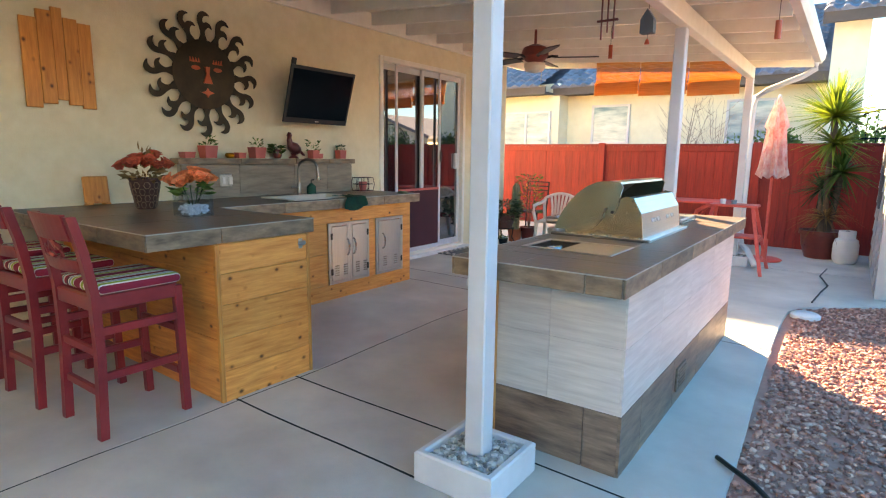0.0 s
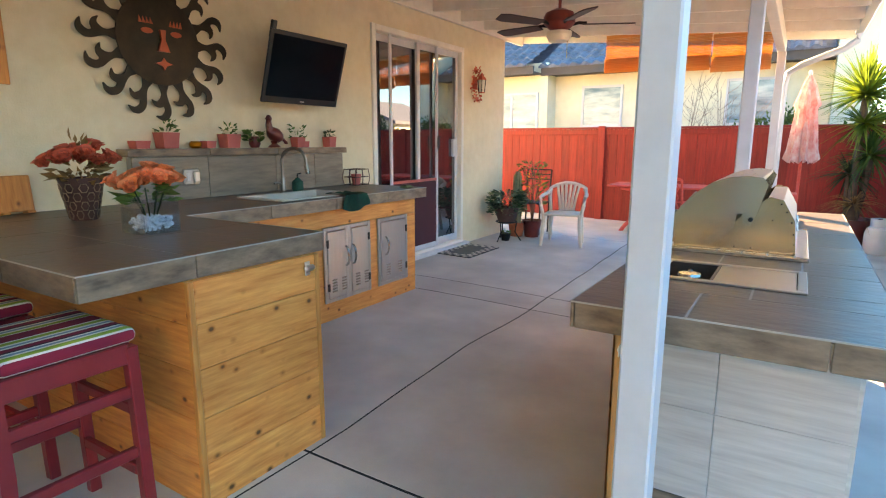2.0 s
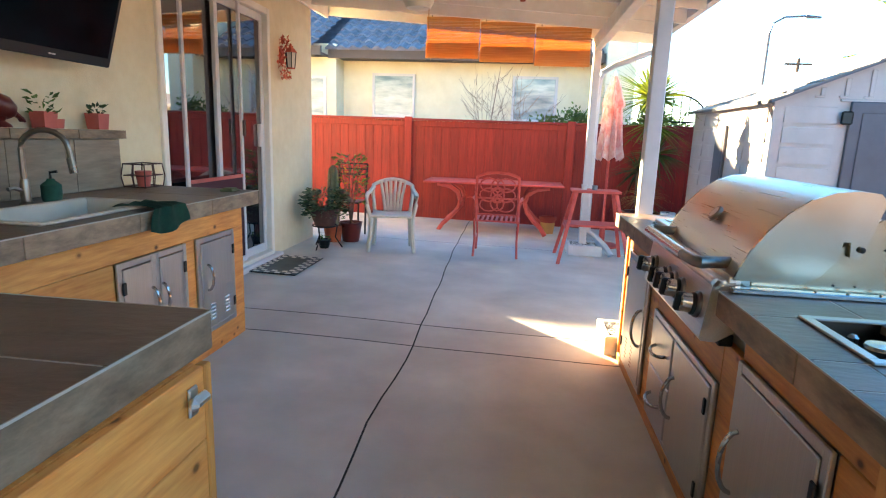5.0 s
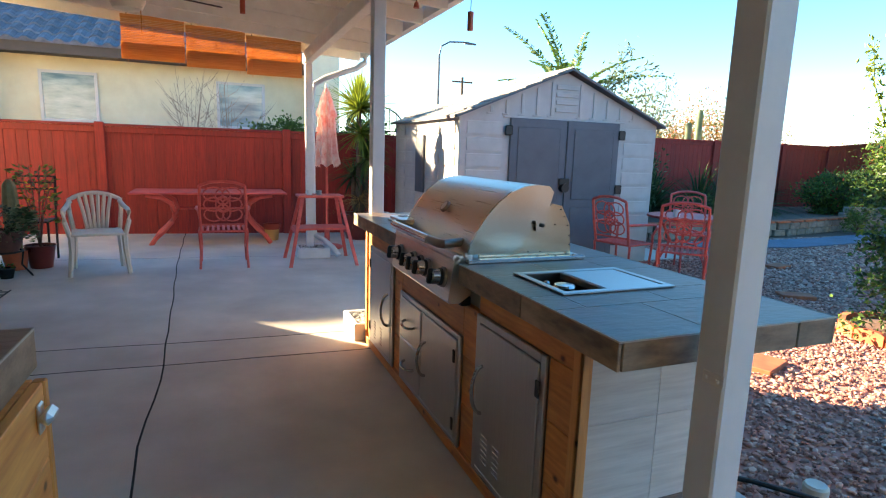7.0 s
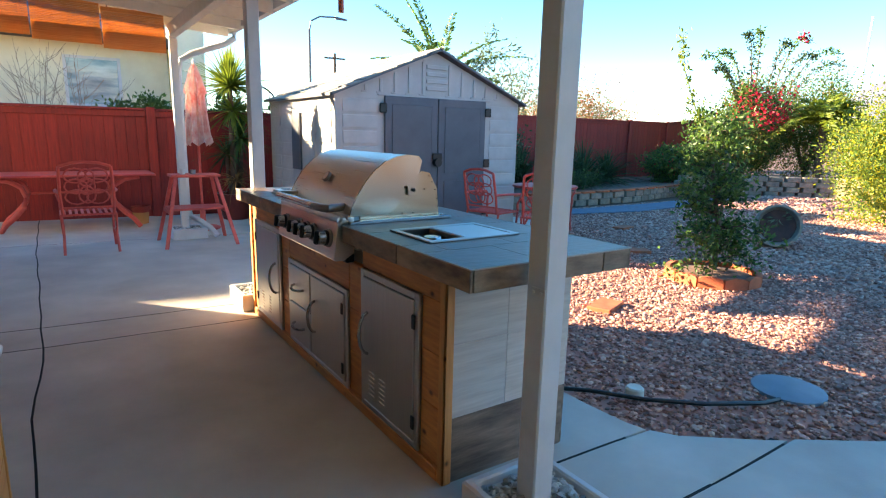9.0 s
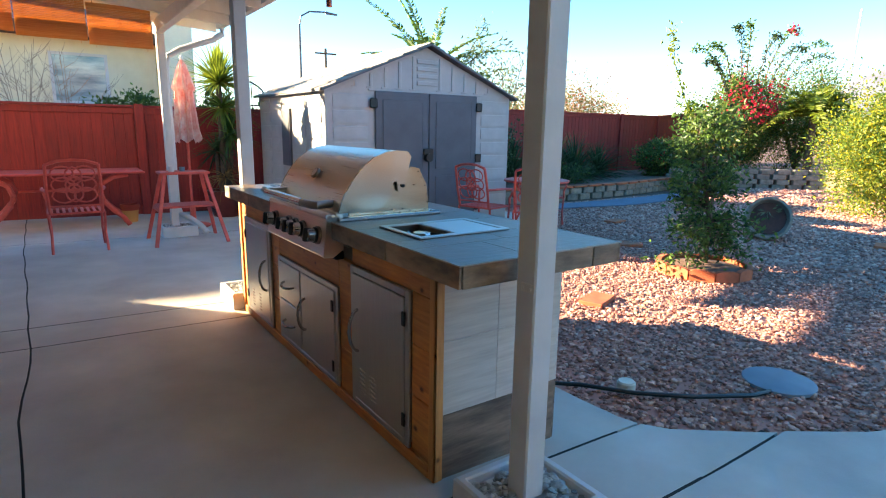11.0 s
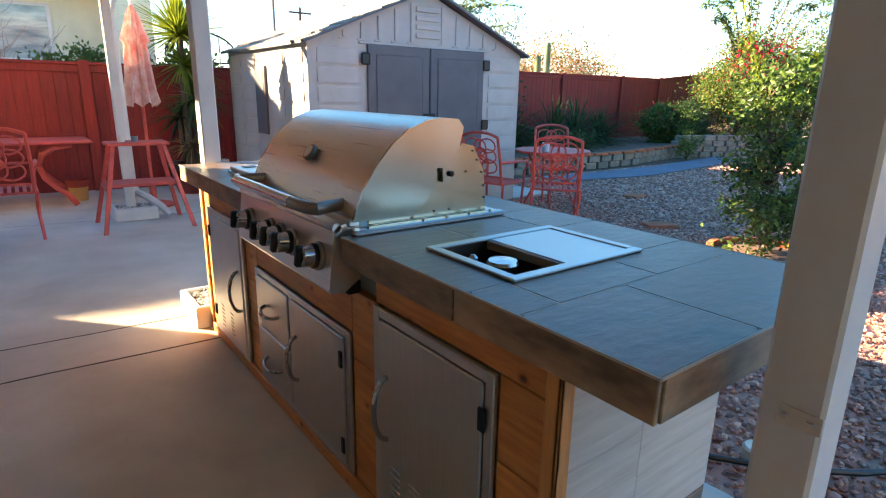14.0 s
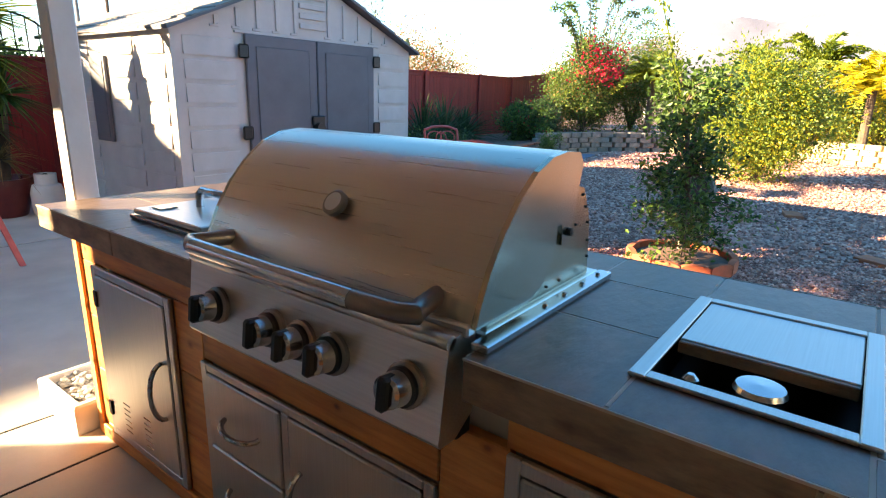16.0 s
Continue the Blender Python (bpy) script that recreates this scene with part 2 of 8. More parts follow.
M_leaf_grey = mat("leaf_grey_green", rgb(120, 136, 104), rgb(78, 96, 70), rough=0.6, scale=3, jitter=0.35, island=True)
M_leaf_dry = mat("leaf_dry", rgb(176, 144, 92), rgb(128, 98, 60), rough=0.7, scale=3, jitter=0.35, island=True)
M_fred = mat("flower_red", rgb(206, 40, 64), rgb(170, 22, 44), rough=0.6, jitter=0.3, island=True)
M_coral = mat("flower_coral", rgb(255, 158, 106), rgb(248, 118, 66), rough=0.6, jitter=0.2, island=True)
M_rust = mat("flower_rust", rgb(226, 110, 80), rgb(196, 78, 56), rough=0.7, jitter=0.25, island=True)
M_bark = mat("bark", rgb(110, 92, 76), rgb(78, 64, 52), rough=0.9, scale=14, bump=0.5)
M_twig = mat("bare_twig", rgb(150, 130, 112), rough=0.9)
M_wicker = mat("dark_wicker", rgb(92, 58, 50), rgb(64, 38, 34), rough=0.6, scale=12)
M_green = mat("green_cloth", rgb(30, 92, 74), rgb(18, 64, 52), rough=0.85, scale=18, bump=0.5)
M_fabric = mat("umbrella_cloth", rgb(252, 246, 240), rgb(232, 158, 150), rough=0.85, scale=16.0, stretch=(1, 1, 0.6), stain=0.08)
M_grey_cover = mat("pale_blue_lid", rgb(128, 140, 150), rgb(112, 124, 136), rough=0.6)
M_lampmetal = mat("galvanised_pole", rgb(90, 96, 104), rough=0.6)
# Bluish grey puts the distance haze into the hills' own colour.
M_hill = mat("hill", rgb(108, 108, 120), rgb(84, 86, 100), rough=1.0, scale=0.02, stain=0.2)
M_white_stone = mat("white_pebble", rgb(232, 234, 238), rgb(200, 206, 214), rough=0.5, jitter=0.1, island=True)
# Dark colour stands in for the dimness of the unlit room.
M_interior = mat("room_painted_dark", rgb(60, 54, 50), rough=0.9)
M_mesh = mat("maroon_screen", rgb(76, 34, 44), rough=0.8)
M_cactus = mat("cactus_green", rgb(150, 142, 110), rgb(110, 110, 80), rough=0.8, scale=10)
M_brass = mat("brass", rgb(212, 150, 50), rough=0.3, metal=1.0)
M_glow = mat("frosted_glass", rgb(236, 226, 206), rough=0.3)
M_maroon = mat("maroon_ceramic", rgb(112, 44, 38), rgb(84, 28, 26), rough=0.3)
M_fanblade = mat("dark_fan_blade", rgb(62, 46, 44), rough=0.45, scale=8)
M_fanred = mat("fan_motor_red", rgb(138, 52, 40), rgb(108, 36, 30), rough=0.4)
# Sunlit copy of the grey block: the yellow is sunlight put into the colour.
M_sunlit_block = mat("sunlit_block", rgb(206, 186, 140), rgb(176, 154, 112), rough=0.9, scale=8, jitter=0.15)


def thin(m, share, gain=1.0):
    """Lets light through a thin leaf or slat."""
    n, l = m.node_tree.nodes, m.node_tree.links
    sheer, mix, lift = n.new("ShaderNodeBsdfTranslucent"), n.new("ShaderNodeMixShader"), n.new("ShaderNodeVectorMath")
    mix.inputs[0].default_value = share
    lift.operation = "SCALE"
    lift.inputs["Scale"].default_value = gain
    l.new(n["Principled BSDF"].inputs["Base Color"].links[0].from_socket, lift.inputs[0])
    l.new(lift.outputs[0], sheer.inputs[0])
    l.new(n["Principled BSDF"].outputs[0], mix.inputs[1])
    l.new(sheer.outputs[0], mix.inputs[2])
    l.new(mix.outputs[0], n["Material Output"].inputs[0])


for _m in (M_leaf, M_leaf_dark, M_leaf_lime, M_leaf_yellow, M_leaf_grey, M_leaf_dry, M_fred):
    thin(_m, 0.4, 1.15)
thin(M_bamboo, 0.45)
thin(M_fabric, 0.3)


M_glass = bpy.data.materials.new("clear_thin_glass")
M_glass.use_nodes = True
gn, gl = M_glass.node_tree.nodes, M_glass.node_tree.links
g_mix, g_clear, g_gloss, g_fres = (gn.new("ShaderNode" + k) for k in ("MixShader", "BsdfTransparent", "BsdfGlossy", "LayerWeight"))
g_clear.inputs[0].default_value = (0.9, 0.94, 0.97, 1)
g_gloss.inputs["Roughness"].default_value = 0.03
g_fres.inputs[0].default_value = 0.12
gl.new(g_fres.outputs["Facing"], g_mix.inputs[0])
gl.new(g_clear.outputs[0], g_mix.inputs[1])
gl.new(g_gloss.outputs[0], g_mix.inputs[2])
gl.new(g_mix.outputs[0], gn["Material Output"].inputs[0])
M_faucet = mat("brushed_nickel", rgb(150, 142, 134), rough=0.3, metal=1.0, stain=0.05)
M_winglass = mat("dark_window_glass", rgb(26, 26, 30), rough=0.03, spec=1.0, stain=0.02)
M_winglass.node_tree.nodes["Principled BSDF"].inputs["Roughness"].links and M_winglass.node_tree.links.remove(M_winglass.node_tree.nodes["Principled BSDF"].inputs["Roughness"].links[0])
M_winglass.node_tree.nodes["Principled BSDF"].inputs["Roughness"].default_value = 0.02
M_winglass.node_tree.nodes["Principled BSDF"].inputs["IOR"].default_value = 2.1


def stripes(name, cols, axis, period):
    """Bands of colour that repeat along one axis of the object."""
    m = bpy.data.materials.new(name)
    m.use_nodes = True
    n, l = m.node_tree.nodes, m.node_tree.links
    p = n["Principled BSDF"]
    tc = n.new("ShaderNodeTexCoord")
    sp = n.new("ShaderNodeSeparateXYZ")
    l.new(tc.outputs["Object"], sp.inputs[0])
    d = n.new("ShaderNodeMath")
    d.operation = "DIVIDE"
    d.inputs[1].default_value = period
    l.new(sp.outputs[axis], d.inputs[0])
    f = n.new("ShaderNodeMath")
    f.operation = "FRACT"
    l.new(d.outputs[0], f.inputs[0])
    r = n.new("ShaderNodeValToRGB")
    r.color_ramp.interpolation = "CONSTANT"
    e = r.color_ramp.elements
    e[0].position, e[0].color = 0.0, cols[0][1]
    e[1].position, e[1].color = cols[1][0], cols[1][1]
    for pos, c in cols[2:]:
        e.new(pos).color = c
    l.new(f.outputs[0], r.inputs[0])
    l.new(r.outputs[0], p.inputs["Base Color"])
    p.inputs["Roughness"].default_value = 0.9
    w = n.new("ShaderNodeTexNoise")
    w.inputs["Scale"].default_value = 400
    bp = n.new("ShaderNodeBump")
    bp.inputs["Strength"].default_value, bp.inputs["Distance"].default_value = 0.3, 0.002
    l.new(tc.outputs["Object"], w.inputs["Vector"])
    l.new(w.outputs["Fac"], bp.inputs["Height"])
    l.new(bp.outputs[0], p.inputs["Normal"])
    return m


_r, _w, _g, _k, _b = rgb(142, 28, 50), rgb(232, 222, 206), rgb(150, 168, 60), rgb(70, 30, 40), rgb(126, 150, 160)
M_stripe = stripes("striped_cushion", [(0, _r), (0.08, _w), (0.12, _g), (0.22, _w), (0.27, _b), (0.33, _w), (0.38, _r), (0.5, _k), (0.55, _w), (0.59, _b), (0.66, _w), (0.7, _g), (0.79, _w), (0.815, _r)], 0, 0.245)
M_potstripe = stripes("striped_pot", [(0, rgb(186, 138, 84)), (0.62, rgb(150, 56, 46))], 2, 0.27)

# ---- building helpers ----


def gz(x):
    """Height of the patio, which falls gently away from the house."""
    return max(-0.025, -0.02 * (x + 2.2))


def mesh_of(name, bm, material, smooth=False):
    me = bpy.data.meshes.new(name)
    bmesh.ops.recalc_face_normals(bm, faces=bm.faces)
    bm.to_mesh(me)
    bm.free()
    for m in material if isinstance(material, (list, tuple)) else (material,):
        me.materials.append(m)
    if smooth:
        me.polygons.foreach_set("use_smooth", [True] * len(me.polygons))
        me.set_sharp_from_angle(angle=radians(35))
    return me


def part(name, bm, material, parent=None, label="", smooth=True):
    ob = new(name, mesh_of(name, bm, material, smooth))
    if parent:
        ob.parent = parent
    return tagged(ob, label)


def thing(name, label, category, m=None, group="", kind=""):
    ob = new(name)
    ob.empty_display_size = 0.1
    if m is not None:
        ob.matrix_basis = m
    return tagged(ob, label, category, group, kind)


def solid(name, bm, material, label, category, group="", kind="", m=None, smooth=True):
    """A thing that is one mesh."""
    ob = part(name, bm, material, None, "", smooth)
    if m is not None:
        ob.matrix_basis = m
    return tagged(ob, label, category, group, kind)


def box(x0, x1, y0, y1, z0, z1, bev=0.0, bm=None, seg=1, rot=None):
    own = bmesh.new()
    bmesh.ops.create_cube(own, size=1.0)
    for v in own.verts:
        v.co = Vector((x0 + (v.co.x + 0.5) * (x1 - x0), y0 + (v.co.y + 0.5) * (y1 - y0), z0 + (v.co.z + 0.5) * (z1 - z0)))
    if bev:
        bmesh.ops.bevel(own, geom=own.edges[:], offset=bev, segments=seg, affect="EDGES", profile=0.5)
    if rot is not None:
        own.transform(rot)
    return join(bm, own)


def join(bm, own):
    if bm is None:
        return own
    tmp = bpy.data.meshes.new("tmp")
    own.to_mesh(tmp)
    own.free()
    bm.from_mesh(tmp)
    bpy.data.meshes.remove(tmp)
    return bm


def tube(pts, r, seg=8, bm=None, r1=None, closed=False):
    """A round bar along a line of points, tapering from r to r1."""
    bm = bm or bmesh.new()
    pts = [Vector(p) for p in pts]
    rings = []
    up = Vector((0.13, 0.21, 0.97))
    for i, p in enumerate(pts):
        a = pts[i - 1] if i > 0 or closed else p
        b = pts[(i + 1) % len(pts)] if i < len(pts) - 1 or closed else p
        d = (b - a).normalized()
        s = d.cross(up)
        if s.length < 0.05:
            s = d.cross(Vector((1, 0, 0)))
        s.normalize()
        t = d.cross(s)
        rr = r if r1 is None else r + (r1 - r) * i / max(1, len(pts) - 1)
        rings.append([bm.verts.new(p + (s * math.cos(k * 2 * math.pi / seg) + t * math.sin(k * 2 * math.pi / seg)) * rr) for k in range(seg)])
    n = len(rings)
    for i in range(n if closed else n - 1):
        a, b = rings[i], rings[(i + 1) % n]
        for k in range(seg):
            bm.faces.new((a[k], a[(k + 1) % seg], b[(k + 1) % seg], b[k]))
    if not closed:
        bm.faces.new(rings[0][::-1])
        bm.faces.new(rings[-1])
    return bm


def lathe(profile, seg=20, bm=None, c=(0, 0, 0), closed=True):
    """A turned body from rows of (radius, height)."""
    bm = bm or bmesh.new()
    rings = [[bm.verts.new((c[0] + r * math.cos(k * 2 * math.pi / seg), c[1] + r * math.sin(k * 2 * math.pi / seg), c[2] + z)) for k in range(seg)] for r, z in profile]
    for a, b in zip(rings, rings[1:]):
        for k in range(seg):
            bm.faces.new((a[k], a[(k + 1) % seg], b[(k + 1) % seg], b[k]))
    if closed:
        bm.faces.new(rings[0][::-1])
        bm.faces.new(rings[-1])
    return bm


def prism(outline, h0, h1, plane="xy", bm=None, bev=0.0):
    """A flat outline given thickness. plane xy: h along z; xz: h along y; yz: h along x."""
    own = bmesh.new()

    def at(p, h):
        return {"xy": (p[0], p[1], h), "xz": (p[0], h, p[1]), "yz": (h, p[0], p[1])}[plane]
    a = [own.verts.new(at(p, h0)) for p in outline]
    b = [own.verts.new(at(p, h1)) for p in outline]
    n = len(outline)
    own.faces.new(a[::-1])
    own.faces.new(b)
    for i in range(n):
        own.faces.new((a[i], a[(i + 1) % n], b[(i + 1) % n], b[i]))
    if bev:
        bmesh.ops.recalc_face_normals(own, faces=own.faces)
        bmesh.ops.bevel(own, geom=[e for e in own.edges], offset=bev, segments=1, affect="EDGES")
    return join(bm, own)


def arc(cx, cy, r, a0, a1, n, ry=None):
    ry = ry or r
    return [(cx + r * math.cos(radians(a0 + (a1 - a0) * i / n)), cy + ry * math.sin(radians(a0 + (a1 - a0) * i / n))) for i in range(n + 1)]


def leaf_mesh(name, places, ways, sizes, material, width=0.45, fold=0.25):
    """Many small folded leaves in one mesh; each grows from its place along its way."""
    P, D, S = np.array(places, float), np.array(ways, float), np.array(sizes, float)[:, None]
    D /= np.linalg.norm(D, axis=1, keepdims=True) + 1e-9
    R = np.random.normal(size=P.shape)
    side = np.cross(D, R)
    side /= np.linalg.norm(side, axis=1, keepdims=True) + 1e-9
    up = np.cross(side, D)
    tip = P + D * S - up * S * fold * 0.5
    mid = P + D * S * 0.5 + up * S * fold * 0.25
    a, b = mid + side * S * width * 0.5, mid - side * S * width * 0.5
    n = len(P)
    V = np.stack([P, a, tip, b], 1).reshape(-1, 3)
    i = np.arange(n)[:, None] * 4
    F = np.concatenate([i + np.array([[0, 1, 2]]), i + np.array([[0, 2, 3]])], 1).reshape(-1, 3)
    me = bpy.data.meshes.new(name)
    me.from_pydata(V.tolist(), [], F.tolist())
    me.materials.append(material)
    return me


def leaves(name, parent, places, ways, sizes, material, width=0.45, label="", fold=0.25):
    ob = new(name, leaf_mesh(name, places, ways, sizes, material, width, fold))
    ob.parent = parent
    return tagged(ob, label)


def stones(name, places, sizes, material, flat=0.6):
    """Many rough pebbles in one mesh."""
    tmpl = bmesh.new()
    bmesh.ops.create_icosphere(tmpl, subdivisions=1, radius=0.5)
    tv = np.array([v.co[:] for v in tmpl.verts])
    tf = np.array([[v.index for v in f.verts] for f in tmpl.faces])
    tmpl.free()
    P, S = np.array(places, float), np.array(sizes, float)
    n = len(P)
    ang = np.random.uniform(0, 2 * np.pi, n)
    sc = np.random.uniform(0.7, 1.25, (n, 1, 3)) * S[:, None, None]
    sc[:, :, 2] *= flat
    V = tv[None] * (1 + np.random.uniform(-0.22, 0.22, (n, len(tv), 1))) * sc
    c, s = np.cos(ang)[:, None], np.sin(ang)[:, None]
    x, y = V[:, :, 0] * c - V[:, :, 1] * s, V[:, :, 0] * s + V[:, :, 1] * c
    tilt = np.random.normal(0, 0.35, (n, 1))
    z = V[:, :, 2] + x * tilt * 0.5
    V = np.stack([x, y, z], 2) + P[:, None, :]
    F = (tf[None] + (np.arange(n) * len(tv))[:, None, None]).reshape(-1, 3)
    me = bpy.data.meshes.new(name)
    me.from_pydata(V.reshape(-1, 3).tolist(), [], F.tolist())
    me.materials.append(material)
    return me


rng = random.Random(7)

# ---- ground and patio ----
WALL = -5.38


def sheet(xs, ys, fz):
    bm = bmesh.new()
    g = [[bm.verts.new((x, y, fz(x, y))) for x in xs] for y in ys]
    for j in range(len(ys) - 1):
        for i in range(len(xs) - 1):
            bm.faces.new((g[j][i], g[j][i + 1], g[j + 1][i + 1], g[j + 1][i]))
    return bm


xs = [-900, -300, -100, -40, -20] + [-14 + i for i in range(50)] + [45, 70, 110, 300, 900]
ys = [-900, -300, -100, -40, -20] + [-14 + i for i in range(50)] + [45, 70, 110, 300, 900]
solid("ground", sheet(xs, ys, lambda x, y: -0.06 if x > -9 else -0.07), M_soil, "brown dirt and gravel ground of the yard", "ground", kind="structure", smooth=False)


def wob(x, y):
    return noise.noise((x * 0.9, y * 0.9, 0.3)) * 0.03 + noise.noise((x * 4, y * 4, 1.3)) * 0.006


def slab_outline(pts):
    """The outline with points along its sides, a little uneven."""
    out = []
    for (x0, y0), (x1, y1) in zip(pts, pts[1:] + pts[:1]):
        n = max(1, int(math.hypot(x1 - x0, y1 - y0) / 0.25))
        for i in range(n):
            x, y = x0 + (x1 - x0) * i / n, y0 + (y1 - y0) * i / n
            long = abs(x - XM) < 0.02
            out.append((x + (bend(y) if long else wob(x, y)), y + wob(y + 9, x if not long else XM)))
    return out


pavement = thing("pavement", "grey concrete patio slabs with dark sealed joints", "pavement", kind="structure")
J, JX = 0.0065, 0.0045
BEND = [(0.0, -3.45), (3.1, -3.425), (3.7, -3.45), (4.45, -3.5), (4.95, -3.478), (5.55, -3.465), (6.0, -3.49), (6.85, -3.507), (8.8, -3.575), (11.6, -3.6)]


def bend(y):
    """How far the long sealed joint wanders from its straight line."""
    for (y0, x0), (y1, x1) in zip(BEND, BEND[1:]):
        if y0 <= y <= y1:
            return x0 + (x1 - x0) * (y - y0) / (y1 - y0) + 3.45 + 0.006 * math.sin(y * 6.3)
    return 0.0


XM = -3.45
YC = [-6.0, 0.2, 2.6, 3.02, 5.55, 5.97, 9.2, 11.6]
slabs = []
for y0, y1 in zip(YC, YC[1:]):
    slabs.append([(-9, y0 + J), (XM - JX, y0 + J), (XM - JX, y1 - J), (-9, y1 - J)])
slabs += [
    [(XM + JX, 0.2 + J), (2.5, 0.2 + J), (2.5, 1.6), (0.9, 1.95), (-0.19, 2.36), (-0.52, 2.6 - J), (XM + JX, 2.6 - J)],
    [(XM + JX, -6), (2.5, -6), (2.5, 0.2 - J), (XM + JX, 0.2 - J)],
    [(XM + JX, 2.6 + J), (-0.56, 2.6 + J), (-0.66, 2.68), (-0.96, 2.91), (-1.04, 3.02 - J), (XM + JX, 3.02 - J)],
    [(XM + JX, 3.02 + J), (-1.05, 3.02 + J), (-1.08, 3.12), (-1.1, 3.35), (-1.15, 5.55 - J), (XM + JX, 5.55 - J)],
    [(XM + JX, 5.55 + J), (-1.16, 5.55 + J), (-1.17, 5.97 - J), (XM + JX, 5.97 - J)],
    [(XM + JX, 5.97 + J), (-1.17, 5.97 + J), (-1.18, 6.9), (-1.08, 7.15), (-0.8, 7.42), (-0.41, 7.69), (1.2, 7.9), (3.2, 8.1), (3.2, 9.2 - J), (XM + JX, 9.2 - J)],
    [(XM + JX, 9.2 + J), (3.2, 9.2 + J), (3.2, 11.6), (XM + JX, 11.6)],
]
for s in slabs:
    o = slab_outline(s)
    bm = prism(o, -0.2, 0.0)
    for v in bm.verts:
        v.co.z += gz(v.co.x)
    bmesh.ops.recalc_face_normals(bm, faces=bm.faces)
    top = [e for e in bm.edges if all(v.co.z > gz(v.co.x) - 0.01 for v in e.verts)]
    bmesh.ops.bevel(bm, geom=top, offset=0.002, segments=1, affect="EDGES")
    part("slab", bm, M_concrete, pavement, smooth=False)
bm = sheet([-9, -6, -5, -4, -3, -2.2, -1.2], [-6, 11.6], lambda x, y: gz(x) - 0.0015)
part("joint_filler", bm, M_joint, pavement, "dark joint sealant", smooth=False)
part("joint_filler", sheet([-1.2, -0.9, -0.6], [2.57, 2.66], lambda x, y: -0.0265), M_joint, pavement, "dark joint sealant", smooth=False)


def gravel_ok(x, y):
    if x < -1.1 + 0.0:
        return False
    near = [(-1.1, 3.35), (-1.08, 3.12), (-0.96, 2.91), (-0.66, 2.68), (-0.19, 2.36), (0.9, 1.95), (2.5, 1.6), (30, -4)]
    for (x0, y0), (x1, y1) in zip(near, near[1:]):
        if x0 <= x <= x1 and y < y0 + (y1 - y0) * (x - x0) / (x1 - x0 + 1e-9) + 0.03:
            return False
    far = [(-1.18, 6.9), (-1.08, 7.15), (-0.8, 7.42), (-0.41, 7.69), (1.2, 7.9), (3.2, 8.1)]
    for (x0, y0), (x1, y1) in zip(far, far[1:]):
        if x0 <= x <= x1 and y > y0 + (y1 - y0) * (x - x0) / (x1 - x0) - 0.03:
            return False
    return y < 9.3 or x > 3.2


pl, sz = [], []
nr = np.random.RandomState(3)
for x0, x1, y0, y1, n, s in ((-1.15, 3.2, 0.8, 8.0, 52000, 0.026), (3.2, 8.5, 1.0, 9.3, 24000, 0.038), (8.5, 15, 1, 9.0, 9000, 0.065)):
    for x, y, k in nr.uniform(0, 1, (n, 3)):
        x, y = x0 + x * (x1 - x0), y0 + y * (y1 - y0)
        if gravel_ok(x, y):
            pl.append((x, y, -0.047 + 0.018 * nr.rand()))
            sz.append(s * (0.7 + 0.9 * k * k))
gravel = new("gravel", stones("gravel", pl, sz, M_gravel))
tagged(gravel, "reddish brown crushed rock covering the yard", "gravel", kind="stuff")
bm = sheet([-1.19, -1.0, -0.6, 0, 1, 2, 3, 5, 8, 12, 16], [1.2, 2, 3, 4, 5, 6, 7, 8, 9.4], lambda x, y: -0.048)
part("gravel_bed", bm, M_gravel, gravel, smooth=False)

# ---- house ----


def walled(name, label, parts_boxes, material, cat="wall"):
    bm = None
    for b in parts_boxes:
        bm = box(*b, bm=bm)
    return solid(name, bm, material, label, cat, kind="structure", smooth=False)


DY0, DY1, DZ0, DZ1 = 5.90, 7.70, 0.10, 2.52
walled("wall_east", "cream stucco house wall with a sliding door opening", [
    (WALL - 0.2, WALL, -5, DY0, -0.1, 3.0), (WALL - 0.2, WALL, DY1, 8.88, -0.1, 3.0), (WALL - 0.2, WALL, DY0, DY1, DZ1, 3.0), (WALL - 0.2, WALL, DY0, DY1, -0.1, DZ0)], M_stucco)
walled("wall_north", "cream stucco end wall of the house", [(-11, WALL - 0.2, 8.68, 8.88, -0.1, 3.0)], M_stucco)
walled("wall_south", "cream stucco end wall of the house", [(-11, WALL - 0.2, -5, -4.8, -0.1, 3.0)], M_stucco)
# Added wall, never in view: cuts the southern sky light and darkens grill reflections.
walled("wall_wing", "added cream wall out of view that blocks southern sky light", [(WALL, -0.3, -2.0, -1.8, -0.1, 3.0)], M_stucco)
walled("wall_west", "plain rear wall of the house", [(-11.2, -11, -5, 8.88, -0.1, 3.0)], M_stucco)
# Floor and partition of the unseen room, their dimness put into the colour.
walled("house_floor", "house floor painted dark for an unlit room", [(-11, WALL - 0.2, -4.8, 8.68, -0.1, 0.09)], M_interior, "floor")
walled("house_partition", "added room wall behind the door, painted dark as unlit", [(-8.4, -8.3, -4.8, 8.68, 0.09, 2.98)], M_interior)
walled("house_roof", "flat roof deck over the house", [(-11.6, WALL + 0.02, -5.4, 9.3, 3.0, 3.2)], M_fascia, "roof")

door = thing("door_1", "white-framed sliding glass patio door with a maroon screen rail", "sliding door", kind="structure")
fx = WALL - 0.06
bm = box(fx - 0.05, WALL + 0.025, DY0, DY0 + 0.06, DZ0, DZ1, 0.006)
box(fx - 0.05, WALL + 0.025, DY1 - 0.06, DY1, DZ0, DZ1, 0.006, bm)
